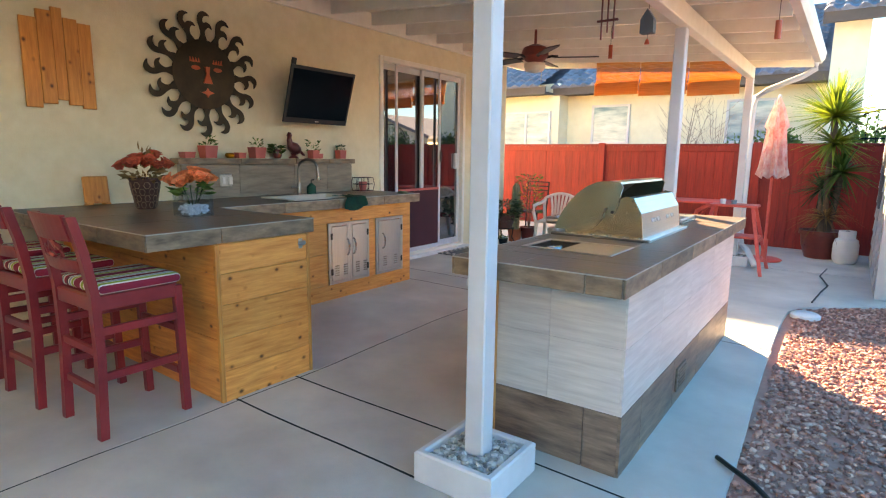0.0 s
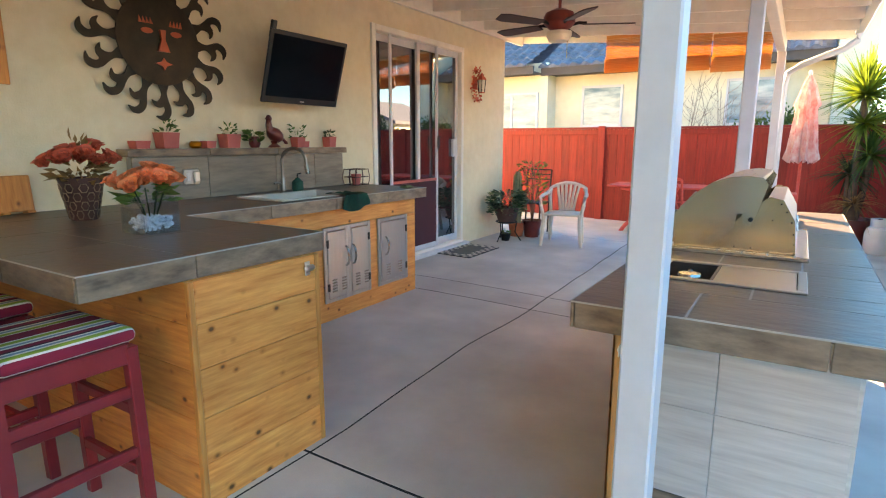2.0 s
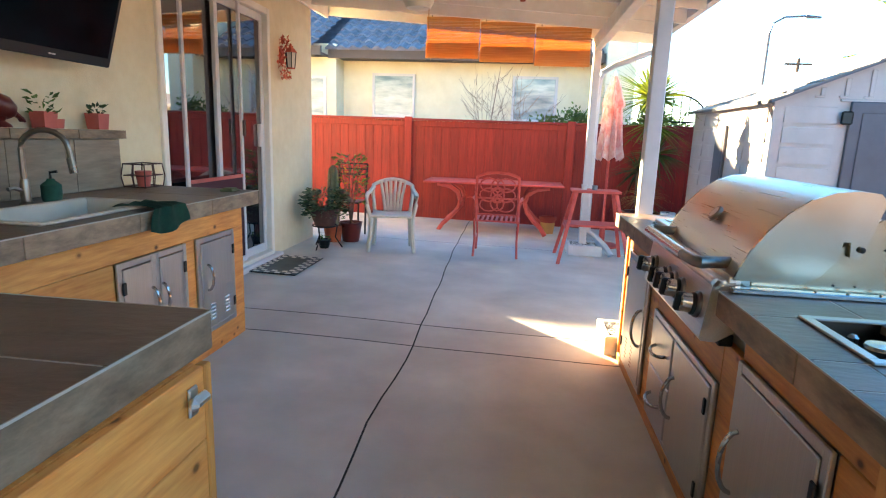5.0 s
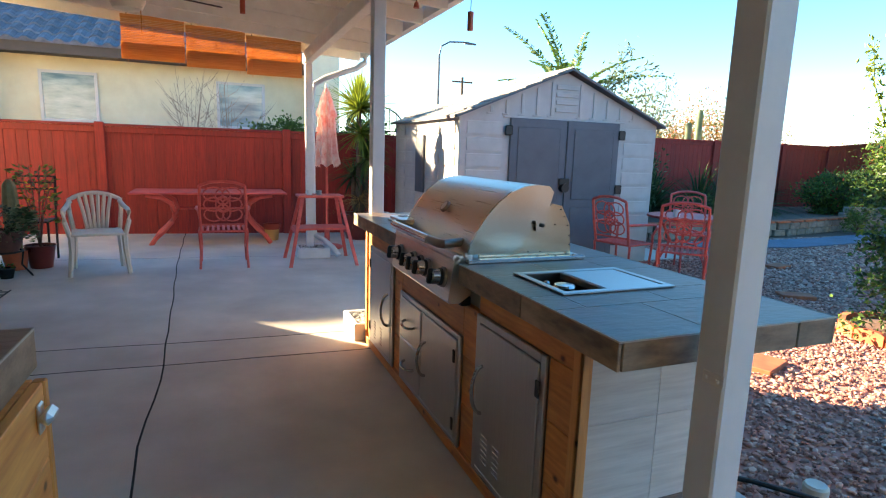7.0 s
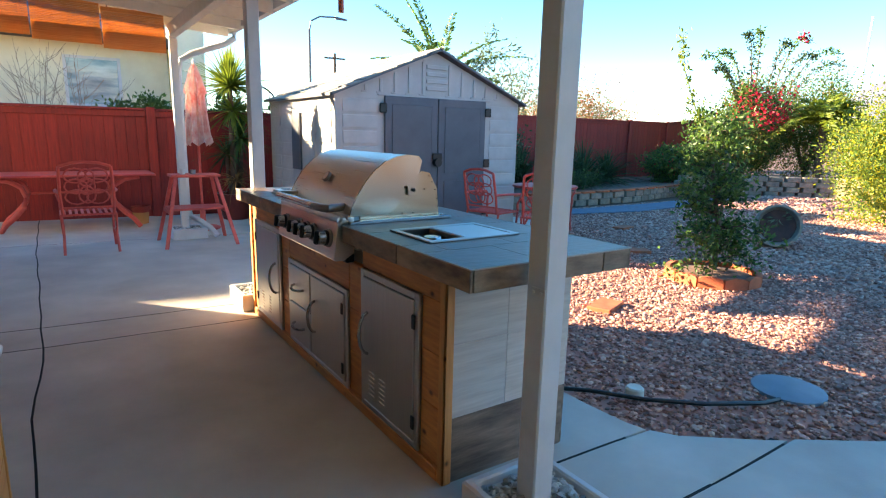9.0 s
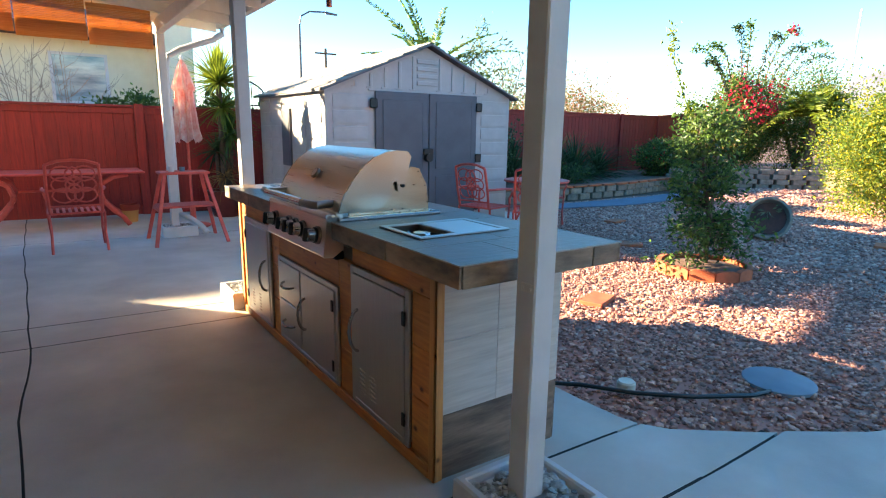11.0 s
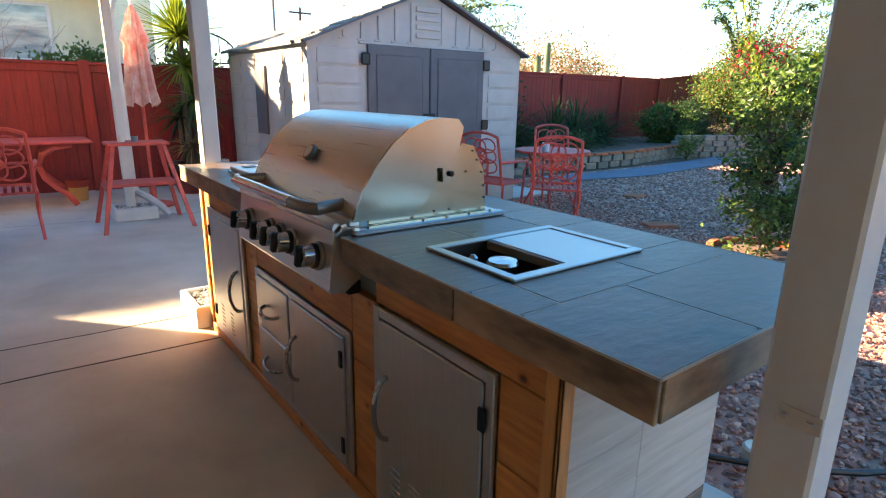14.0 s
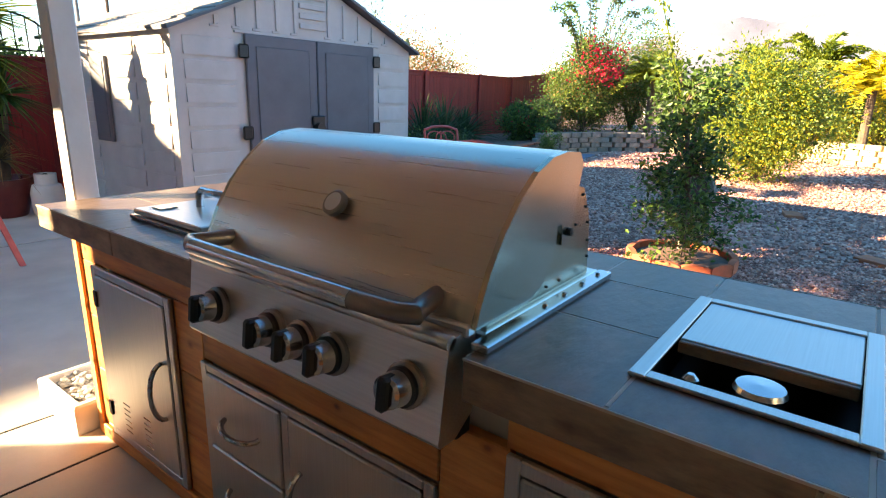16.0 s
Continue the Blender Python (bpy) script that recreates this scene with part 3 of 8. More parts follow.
box(fx - 0.05, WALL + 0.025, DY0 + 0.06, DY1 - 0.06, DZ1 - 0.06, DZ1, 0.006, bm)
box(fx - 0.05, WALL + 0.05, DY0 + 0.06, DY1 - 0.06, DZ0 - 0.01, DZ0 + 0.04, 0.006, bm)
part("door_frame", bm, M_ceil, door, smooth=False)
for y0, y1, x in ((DY0 + 0.06, 6.85, fx - 0.03), (6.75, DY1 - 0.06, fx + 0.01)):
    bm = box(x - 0.018, x + 0.018, y0, y0 + 0.055, DZ0 + 0.04, DZ1 - 0.06, 0.004)
    box(x - 0.018, x + 0.018, y1 - 0.055, y1, DZ0 + 0.04, DZ1 - 0.06, 0.004, bm)
    box(x - 0.018, x + 0.018, y0 + 0.055, y1 - 0.055, DZ0 + 0.04, DZ0 + 0.12, 0.004, bm)
    box(x - 0.018, x + 0.018, y0 + 0.055, y1 - 0.055, DZ1 - 0.13, DZ1 - 0.06, 0.004, bm)
    leaf = part("sash", bm, M_white, door, smooth=False)
    part("pane", box(x - 0.004, x + 0.004, y0 + 0.055, y1 - 0.055, DZ0 + 0.12, DZ1 - 0.13), M_winglass, leaf, "dark reflecting glass", smooth=False)
sx = WALL - 0.005
bm = box(sx - 0.012, sx + 0.012, 6.2, 6.235, DZ0 + 0.04, DZ1 - 0.06, 0.003)
box(sx - 0.012, sx + 0.012, 7.09, 7.125, DZ0 + 0.04, DZ1 - 0.06, 0.003, bm)
box(sx - 0.01, sx + 0.01, 6.235, 7.09, DZ0 + 0.04, DZ0 + 0.09, 0.003, bm)
scr = part("screen_frame", bm, M_white, door, "white screen door frame", smooth=False)
bm = box(sx - 0.01, sx + 0.012, 6.235, 7.09, 0.93, 0.96, 0.003)
part("push_rail", bm, M_pinkpot, door, "dusty pink cross rail", smooth=False)
part("kick_panel", box(sx - 0.003, sx + 0.003, 6.237, 7.088, DZ0 + 0.092, 0.928), M_mesh, door, "maroon lower screen", smooth=False)
part("door_handle", box(sx + 0.012, sx + 0.04, 7.095, 7.12, 1.3, 1.45, 0.008), M_black, door, "black handle")
bm = box(WALL - 0.05, WALL - 0.005, 7.5, 7.55, 1.2, 1.42, 0.012)
part("door_pull", bm, M_white, door, "white pull")
solid("door_sill", box(WALL + 0.002, WALL + 0.1, DY0 - 0.03, DY1 + 0.05, 0.0, 0.105, 0.01), M_white, "white painted door step", "sill", kind="structure", smooth=False)

# ---- patio cover ----


def deck_z(x):
    return 2.95 - 0.0714 * (x - WALL)


# RY0 carries the cover on, out of view, to shade the stool end.
RY0, RY1, RX1 = -1.0, 9.4, -1.35
bm = bmesh.new()
for y0, y1 in ((RY0, RY1),):
    a = [bm.verts.new(p) for p in ((WALL, y0, deck_z(WALL)), (RX1, y0, deck_z(RX1)), (RX1, y1, deck_z(RX1)), (WALL, y1, deck_z(WALL)))]
    b = [bm.verts.new(v.co + Vector((0, 0, 0.05))) for v in a]
    bm.faces.new(a)
    bm.faces.new(b)
    for i in range(4):
        bm.faces.new((a[i], a[(i + 1) % 4], b[(i + 1) % 4], b[i]))
y = RY0 + 0.05
while y < RY1:
    own = box(WALL + 0.003, RX1 + 0.02, y - 0.02, y + 0.02, -0.14, -0.002)
    for v in own.verts:
        v.co.z += deck_z(v.co.x)
    join(bm, own)
    y += 0.61
ceiling = solid("ceiling", bm, M_ceil, "white painted patio cover with exposed rafters", "ceiling", kind="structure", smooth=False)
solid("ledger_board", box(WALL + 0.001, WALL + 0.04, RY0, RY1, 2.77, 2.94, 0.004), M_ceil, "white ledger board along the house", "beam", kind="structure", smooth=False)
solid("roof_beam", box(-2.065, -1.975, RY0, RY1, 2.42, 2.567, 0.006), M_ceil, "white painted timber beam over the posts", "beam", kind="structure", smooth=False)
own = box(WALL + 0.003, RX1 + 0.02, RY1 + 0.001, RY1 + 0.04, -0.14, -0.002)
for v in own.verts:
    v.co.z += deck_z(v.co.x)
solid("end_fascia", own, M_ceil, "white end board of the patio cover", "beam", kind="structure", smooth=False)


def gutter():
    g = thing("rain_gutter", "white metal gutter with downspout on the patio cover", "gutter", kind="structure")
    prof = [(0.0, 0.12), (0.0, 0.0), (0.07, 0.0), (0.1, 0.05), (0.11, 0.12), (0.102, 0.12), (0.092, 0.054), (0.066, 0.008), (0.008, 0.008), (0.008, 0.12)]
    bm = prism([(RX1 + 0.022 + a, deck_z(RX1) - 0.1 + b) for a, b in prof], RY0, RY1 + 0.05, "xz")
    part("trough", bm, M_white, g, smooth=False)
    pts = [(-1.3, 9.25, 2.55), (-1.3, 9.25, 2.48), (-1.42, 9.25, 2.4), (-1.8, 9.3, 2.26), (-1.93, 9.37, 2.18), (-1.955, 9.385, 2.0), (-1.955, 9.385, 0.4), (-1.93, 9.36, 0.24), (-1.84, 9.22, 0.19), (-1.76, 9.02, 0.12), (-1.7, 8.96, 0.03)]
    part("downspout", tube(pts, 0.036, 10), M_white, g)
    return g


gutter()


def patio_post(x, y, z0, bracket=False):
    p = thing("patio_post", "white painted square timber post of the patio cover", "post", pose(x, y, z0), group="patio posts", kind="structure")
    bm = box(-0.045, 0.045, -0.045, 0.045, 0, 2.418 - z0, 0.006)
    part("shaft", bm, M_white, p, smooth=False)
    if bracket:
        bm = box(-0.049, -0.0455, -0.046, 0.016, 0.745, 0.775, 0.001)
        for yy in (-0.03, 0.005):
            lathe([(0.005, 0), (0.005, 0.008)], 8, bm, (-0.05, yy, 0.756))
        part("bracket", bm, M_steel, p, "small grey metal bracket")
    return p


patio_post(-2.0, 2.8, 0.1, True)
patio_post(-2.045, 5.86, 0.0)
patio_post(-2.01, 9.3, 0.1)


def post_box(x, y, half, h, seed):
    t = thing("planter_box", "square white concrete post base filled with grey pebbles", "planter", pose(x, y, gz(x)), group="post bases")
    w, q = 0.035, math.sqrt(2)
    bm = lathe([((half - 0.004) * q, 0), (half * q, 0.006), (half * q, h - 0.008), ((half - 0.008) * q, h), ((half - w + 0.006) * q, h), ((half - w) * q, h - 0.008), ((half - w) * q, h * 0.72)], 4)
    bm.transform(pose(0, 0, 0, 0, 0, 45))
    part("box", bm, M_white, t, smooth=False)
    r = np.random.RandomState(seed)
    P = [(a, b, h * 0.72 + 0.012 + 0.02 * c) for a, b, c in r.uniform(-1, 1, (330, 3)) * [half - w - 0.012, half - w - 0.012, 0.6] if max(abs(a), abs(b)) > 0.055]
    ob = new("pebble_fill", stones("pebble_fill", P, r.uniform(0.02, 0.04, len(P)), M_pebble))
    ob.parent = t
    return tagged(ob, "grey and white pebbles", kind="stuff")


post_box(-2.0, 2.78, 0.19, 0.14, 4)
post_box(-2.0, 9.2, 0.2, 0.13, 5)
post_box(-2.045, 5.915, 0.19, 0.13, 6)

# ---- fences ----


def fence(x0, x1, y, zb, zt, base, label, post_every=2.56, px0=None, seed=1, rise=0.0):
    def slope(bm):
        for v in bm.verts:
            v.co.z += rise * (v.co.x - x0)
        return bm

    f = thing("fence", label, "fence", kind="structure")
    r = random.Random(seed)
    w = 0.14
    x = x0
    made = {}
    while x < x1:
        k = r.randint(0, 3)
        if k not in made:
            me = mesh_of("fence_board", box(0, w - 0.001, 0, 0.018, 0, zt - zb - 0.1 + 0.0, 0.004), M_fence)
            made[k] = me
        ob = new("fence_board", made[k])
        ob.location = (x, y + r.uniform(-0.002, 0.002), zb + 0.03 + rise * (x - x0))
        ob.parent = f
        x += w
    part("top_rail", slope(box(x0, x1, y - 0.045, y + 0.045, zt - 0.06, zt - 0.025, 0.005)), M_fence, f, smooth=False)
    part("fascia_rail", slope(box(x0, x1, y - 0.022, y - 0.003, zt - 0.15, zt - 0.062, 0.004)), M_fence, f, smooth=False)
    part("kick_board", slope(box(x0, x1, y - 0.022, y - 0.003, zb, zb + 0.03, 0.004)), M_fence, f, smooth=False)
    part("backing", slope(box(x0, x1, y + 0.021, y + 0.04, zb, zt - 0.07)), M_fence, f, smooth=False)
    px = px0 if px0 is not None else x0
    while px < x1:
        part("fence_post", box(px - 0.06, px + 0.06, y - 0.06, y - 0.024, base, zt - 0.005 + rise * (px - x0), 0.005), M_fence, f, smooth=False)
        px += post_every
    return f


fence(-9.0, 3.4, 11.25, -0.05, 1.66, -0.05, "red stained board fence at the end of the patio", 2.56, -9.76 + 2.56, 1)



def iron_arch():
    t = thing("iron_trellis", "black iron arched trellis behind the red fence", "trellis", pose(-0.45, 11.9, -0.06))
    curve = [(0.52 * math.cos(radians(a)), 0.0, 1.86 + 0.36 * math.sin(radians(a))) for a in range(0, 181, 15)]
    part("arch", tube(curve, 0.014, 6), M_iron, t)
    part("rail", tube([(-0.52, 0, 1.78), (0.52, 0, 1.78)], 0.011, 6), M_iron, t)
    for k in range(9):
        x = -0.52 + k * 0.13
        part("bar", tube([(x, 0, 0), (x, 0, 1.86 + 0.36 * math.sqrt(max(0.0, 1 - (x / 0.52) ** 2)))], 0.008, 5), M_iron, t)


iron_arch()

# ---- neighbour's house ----


def tile_roof(name, parent, x0, x1, y0, z0, y1, z1, hip=0.0):
    """Rows of curved roof tiles on a slope that rises from y0 to y1."""
    bm = bmesh.new()
    n = int(math.hypot(y1 - y0, z1 - z0) / 0.36)
    L = math.hypot(y1 - y0, z1 - z0)
    uy, uz = (y1 - y0) / L, (z1 - z0) / L
    for j in range(n):
        a = j / n
        xa, xb = x0 + hip * a, x1
        m = int((xb - xa) / 0.24)
        for i in range(m):
            xx = xa + i * 0.24
            prev = None
            s0, s1 = j * L / n, (j + 1.08) * L / n
            for k in range(5):
                u = k / 4
                h = 0.055 * math.sin(math.pi * min(1, u * 1.35)) if u < 0.74 else 0.0
                px = xx + u * 0.24
                p0 = bm.verts.new((px, y0 + uy * s0 - uz * h, z0 + uz * s0 + uy * (h + 0.035)))
                p1 = bm.verts.new((px, y0 + uy * s1 - uz * h, z0 + uz * s1 + uy * h))
                p2 = bm.verts.new((px, y0 + uy * s0, z0 + uz * s0 - 0.005))
                if prev:
                    bm.faces.new((prev[0], p0, p1, prev[1]))
                    bm.faces.new((prev[2], p2, p0, prev[0]))
                prev = (p0, p1, p2)
    return part(name, bm, M_rooftile, parent, "grey purple curved roof tiles", smooth=False)


def nb_window(parent, x0, x1, z0, z1, y, split=False):
    bm = box(x0 - 0.05, x0, y - 0.05, y - 0.002, z0 - 0.05, z1 + 0.05)
    box(x1, x1 + 0.05, y - 0.05, y - 0.002, z0 - 0.05, z1 + 0.05, 0, bm)
    box(x0, x1, y - 0.05, y - 0.002, z1, z1 + 0.05, 0, bm)
    box(x0, x1, y - 0.06, y - 0.002, z0 - 0.05, z0, 0, bm)
    if split:
        box((x0 + x1) / 2 - 0.03, (x0 + x1) / 2 + 0.03, y - 0.045, y - 0.002, z0, z1, 0, bm)
    w = part("window", bm, M_white, parent, "white framed window", smooth=False)
    part("pane", box(x0, x1, y - 0.028, y - 0.02, z0, z1), M_nbglass, w, "pane with pale blue-green reflection painted on", smooth=False)
    return w


# Pale blue-green streaks paint a reflection into the pane colour.
M_nbglass = mat("reflection_painted_glass", rgb(196, 212, 210), rgb(112, 142, 150), rough=0.08, scale=2.2, stretch=(1, 1, 4), stain=0.2)
NB = thing("neighbour_house", "cream stucco house with grey tile roof beyond the fence", "house", pose(0, 0, 0))
bm = box(-6.6, -1.35, 14.05, 14.3, -0.1, 3.1)
box(-22, -6.6, 13.55, 14.3, -0.1, 3.1, 0, bm)
part("wall", bm, M_stucco_nb, NB, smooth=False)
nb_window(NB, -5.92, -5.12, 1.76, 2.55, 14.05)
nb_window(NB, -3.02, -2.22, 1.76, 2.55, 14.05)
nb_window(NB, -8.05, -6.85, 1.66, 2.42, 13.55, True)
bm = box(-6.75, -1.35, 13.5, 13.56, 2.82, 2.99)
box(-6.75, -1.35, 13.56, 14.05, 2.84, 2.88, 0, bm)
part("fascia", bm, M_fascia, NB, "brown fascia board", smooth=False)
bm = box(-22, -6.75, 13.06, 13.12, 2.82, 2.99)
box(-22, -6.75, 13.12, 13.55, 2.84, 2.88, 0, bm)
part("fascia", bm, M_fascia, NB, "brown fascia board", smooth=False)
tile_roof("roof", NB, -6.8, -1.35, 13.46, 2.98, 17.2, 4.86)
tile_roof("roof", NB, -22, -6.7, 13.0, 2.98, 17.2, 4.9)
part("ridge", box(-22, -1.35, 17.1, 17.4, 4.78, 4.98, 0.05), M_rooftile, NB, smooth=False)
part("roof_core", prism([(13.6, 2.95), (17.2, 4.8), (21, 2.95)], -22, -1.36, "yz"), M_rooftile, NB, smooth=False)
NB2 = thing("neighbour_wing", "tall cream stucco house wing with a grey tiled roof", "house", pose(0, 0, 0))
part("wall", box(-1.34, -0.8, 13.4, 20, 0, 3.85), M_stucco_nb, NB2, smooth=False)
part("fascia", box(-1.5, -0.6, 12.98, 13.04, 3.72, 3.9), M_fascia, NB2, "brown fascia board", smooth=False)
tile_roof("roof", NB2, -1.5, -0.5, 12.95, 3.9, 16.5, 5.4)


# ---- shed ----


def shed():
    X0, X1, Y0, Y1, ZE, ZA = -0.5, 2.38, 7.98, 10.45, 1.83, 2.405
    t = thing("garden_shed", "pale grey resin garden shed with dark double doors", "shed", pose(X0, Y0, -0.02))
    w, d, xa = X1 - X0, Y1 - Y0, (X1 - X0) / 2
    gable = [(0, 0), (w, 0), (w, ZE), (xa, ZA), (0, ZE)]
    part("wall", prism(gable, 0.0, 0.04, "xz"), M_shed, t, smooth=False)
    part("wall", prism(gable, d - 0.04, d, "xz"), M_shed, t, smooth=False)
    part("side_wall", box(0, 0.04, 0.04, d - 0.04, 0, ZE), M_shed, t, smooth=False)
    part("side_wall", box(w - 0.04, w, 0.04, d - 0.04, 0, ZE), M_shed, t, smooth=False)
    z = 0.1
    dx0, dx1 = 0.66, 2.26
    while z < ZE - 0.12:
        for a, b in ((0.1, dx0 - 0.1), (dx1 + 0.1, w - 0.06)):
            part("siding_plank", prism([(-0.014, z + 0.005), (0, z + 0.015), (0, z + 0.155), (-0.004, z + 0.15)], a, b, "yz"), M_shed, t, smooth=False)
        for a, b in ((0.1, 0.5), (0.62, 1.05), (1.5, 1.9), (2.0, d - 0.1)):
            part("siding_plank", prism([(-0.014, z + 0.005), (0, z + 0.015), (0, z + 0.155), (-0.004, z + 0.15)], a, b, "xz"), M_shed, t, smooth=False)
        z += 0.19
    # gable ribs
    for i in range(13):
        x = 0.2 + i * (w - 0.4) / 12
        top = ZE + (ZA - ZE) * (1 - abs(x - xa) / xa) - 0.06
        if top > ZE + 0.05 and abs(x - xa) > 0.2:
            rib = box(x - 0.02, x + 0.02, -0.016, 0, ZE + 0.05, top + 0.02, 0.004)
            box(x - 0.06, x + 0.02, -0.012, 0, ZE + 0.03, ZE + 0.05, 0.003, rib)
            part("gable_rib", rib, M_shed, t, smooth=False)
    bm = None
    for k in range(4):
        bm = box(xa - 0.16, xa + 0.16, -0.02, 0, ZE + 0.1 + k * 0.09, ZE + 0.15 + k * 0.09, 0.004, bm)
    part("vent", bm, M_shed, t, "louvred gable vent", smooth=False)
    part("trim", box(dx0 - 0.09, dx1 + 0.09, -0.02, 0, ZE - 0.0, ZE + 0.02, 0.003), M_shed, t, smooth=False)
    xm = (dx0 + dx1) / 2
    for a, b in ((dx0, xm - 0.006), (xm + 0.006, dx1)):
        dr = part("door", box(a, b, -0.035, -0.002, 0.04, ZE - 0.0, 0.008), M_sheddoor, t, "dark grey panelled door", smooth=False)
        for z0, z1 in ((0.14, 0.75), (0.85, ZE - 0.1)):
            bm = box(a + 0.1, b - 0.1, -0.043, -0.036, z0, z1, 0.006)
            part("panel", bm, M_sheddoor, dr, smooth=False)
        hx = a - 0.03 if a == dx0 else b + 0.03
        for zz in (0.3, 0.98, 1.68):
            part("hinge", box(hx - 0.05, hx + 0.05, -0.05, -0.037, zz - 0.06, zz + 0.06, 0.012), M_black, dr, "black hinge")
    bm = lathe([(0.02, -0.05), (0.055, -0.05), (0.055, 0.05), (0.02, 0.05)], 14)
    bm.transform(pose(xm - 0.03, -0.06, 1.0, 90, 0, 0))
    box(xm - 0.1, xm + 0.06, -0.07, -0.036, 1.03, 1.12, 0.01, bm)
    part("latch", bm, M_black, t, "black lock hasp")
    # window on the side
    wd = part("window", box(-0.03, -0.002, 1.13, 1.45, 0.85, 1.62, 0.006), M_sheddoor, t, "narrow dark side window", smooth=False)
    part("pane", box(-0.036, -0.031, 1.17, 1.41, 0.89, 1.58), M_lampmetal, wd, smooth=False)
    # roof
    for s in (-1, 1):
        ex = -0.07 if s < 0 else w + 0.07
        ez = ZE - 0.035
        L = math.hypot(xa - ex, ZA - ez)
        ux, uz = (xa - ex) / L, (ZA + 0.03 - ez) / L
        nrow = 7
        for j in range(nrow):
            s0, s1 = j * L / nrow, (j + 1.1) * L / nrow
            y = -0.1
            k = 0
            while y < d + 0.1:
                wd_ = 0.3 if (k or j % 2) else 0.15
                y1 = min(y + wd_ - 0.008, d + 0.1)
                q = [(ex + ux * s0, y, ez + uz * s0 + 0.034), (ex + ux * s0, y1, ez + uz * s0 + 0.034), (ex + ux * s1, y1, ez + uz * s1 + 0.02), (ex + ux * s1, y, ez + uz * s1 + 0.02)]
                rf = bmesh.new()
                a = [rf.verts.new(p) for p in q]
                b = [rf.verts.new((p[0], p[1], p[2] - 0.016)) for p in q]
                rf.faces.new(a)
                for i in range(4):
                    rf.faces.new((a[i], a[(i + 1) % 4], b[(i + 1) % 4], b[i]))
                part("shingle", rf, M_shingle, t, smooth=False)
                y += wd_
                k += 1
        bm = prism([(ex, ez), (xa, ZA + 0.02), (xa, ZA + 0.036), (ex, ez + 0.02)], -0.11, -0.06, "xz")
        prism([(ex, ez), (xa, ZA + 0.03), (xa, ZA + 0.036), (ex, ez + 0.02)], -0.06, d + 0.1, "xz", bm)
        part("verge", bm, M_sheddoor, t, smooth=False)
    return t


shed()

# ---- grill island ----
IX0, IX1, IY0, IY1, IZ = -2.23, -1.44, 2.905, 5.78, 0.93
BX0, BX1, BY0, BY1 = -2.15, -1.50, 3.15, 5.7


def grid_tiles(parent, name, cuts_a, cuts_b, h0, h1, plane, material, gap=0.003, bev=0.0008):
    for a0, a1 in zip(cuts_a, cuts_a[1:]):
        for b0, b1 in zip(cuts_b, cuts_b[1:]):
            q = (a0 + gap, a1 - gap, b0 + gap, b1 - gap)
            if plane == "xy":
                bm = box(q[0], q[1], q[2], q[3], h0, h1, bev)
            elif plane == "xz":
                bm = box(q[0], q[1], h0, h1, q[2], q[3], bev)
            else:
                bm = box(h0, h1, q[0], q[1], q[2], q[3], bev)
            part(name, bm, material, parent, smooth=False)


def bar_handle(parent, x, y, z0, z1, r=0.008, out=0.045, side=-1, name="handle"):
    """An upright bowed steel pull on a face that looks along x."""
    pts = [(x, y, z0)] + [(x + side * out * math.sin(radians(a)), y, z0 + (z1 - z0) * (0.5 - 0.5 * math.cos(radians(a)))) for a in range(18, 180, 18)] + [(x, y, z1)]
    return part(name, tube(pts, r, 8), M_chrome, parent, "polished steel pull")


def flat_handle(parent, x, y0, y1, z, r=0.008, out=0.04):
    pts = [(x, y0, z)] + [(x - out * math.sin(radians(a)), y0 + (y1 - y0) * (0.5 - 0.5 * math.cos(radians(a))), z - 0.01 * math.sin(radians(a))) for a in range(18, 180, 18)] + [(x, y1, z)]
    return part("handle", tube(pts, r, 8), M_chrome, parent, "polished steel pull")


def louvres(parent, x, y, z, n=5, w=0.05, out=1):
    bm = None
    for k in range(n):
        own = box(0, 0.008, -w / 2, w / 2, -0.005, 0.005, 0.002)
        own.transform(pose(x, y, z + k * 0.022, 0, 35 * out, 0))
        bm = join(bm, own)
        lathe([(0.002, 0), (0.002, 0.001)], 3, bm, (x, y, z + k * 0.022))
    return part("louvre", bm, M_chrome, parent, "pressed vent slots")


def steel_door(parent, x, y0, y1, z0, z1, hinge, name="door", out=-1):
    """A framed steel door on a face that looks along out*x; hinge: +1 at the far side, -1 at the near side."""
    s = out
    f = bmesh.new()
    t = 0.03
    xa, xb = sorted((x + s * 0.001, x + s * 0.016))
    box(xa, xb, y0, y0 + t, z0, z1, 0.003, f)
    box(xa, xb, y1 - t, y1, z0, z1, 0.003, f)
    box(xa, xb, y0 + t, y1 - t, z0, z0 + t, 0.003, f)
    box(xa, xb, y0 + t, y1 - t, z1 - t, z1, 0.003, f)
    fr = part("door_frame", f, M_steel_door, parent, "steel surround", smooth=False)
    xa, xb = sorted((x + s * 0.004, x + s * 0.02))
    d = part(name, box(xa, xb, y0 + t + 0.003, y1 - t - 0.003, z0 + t + 0.003, z1 - t - 0.003, 0.004), M_steel_door, parent, "brushed steel door", smooth=False)
    hy = y1 - t if hinge > 0 else y0 + t
    for zz in (z0 + 0.12, z1 - 0.12):
        xa, xb = sorted((x + s * 0.019, x + s * 0.027))
        part("hinge", box(xa, xb, hy - 0.012, hy + 0.012, zz - 0.03, zz + 0.03, 0.003), M_black, d, "black hinge", smooth=False)
    return d


island = thing("grill_island", "outdoor grill island with cedar front, pale tile sides and steel doors", "kitchen island", pose(0, 0, 0))
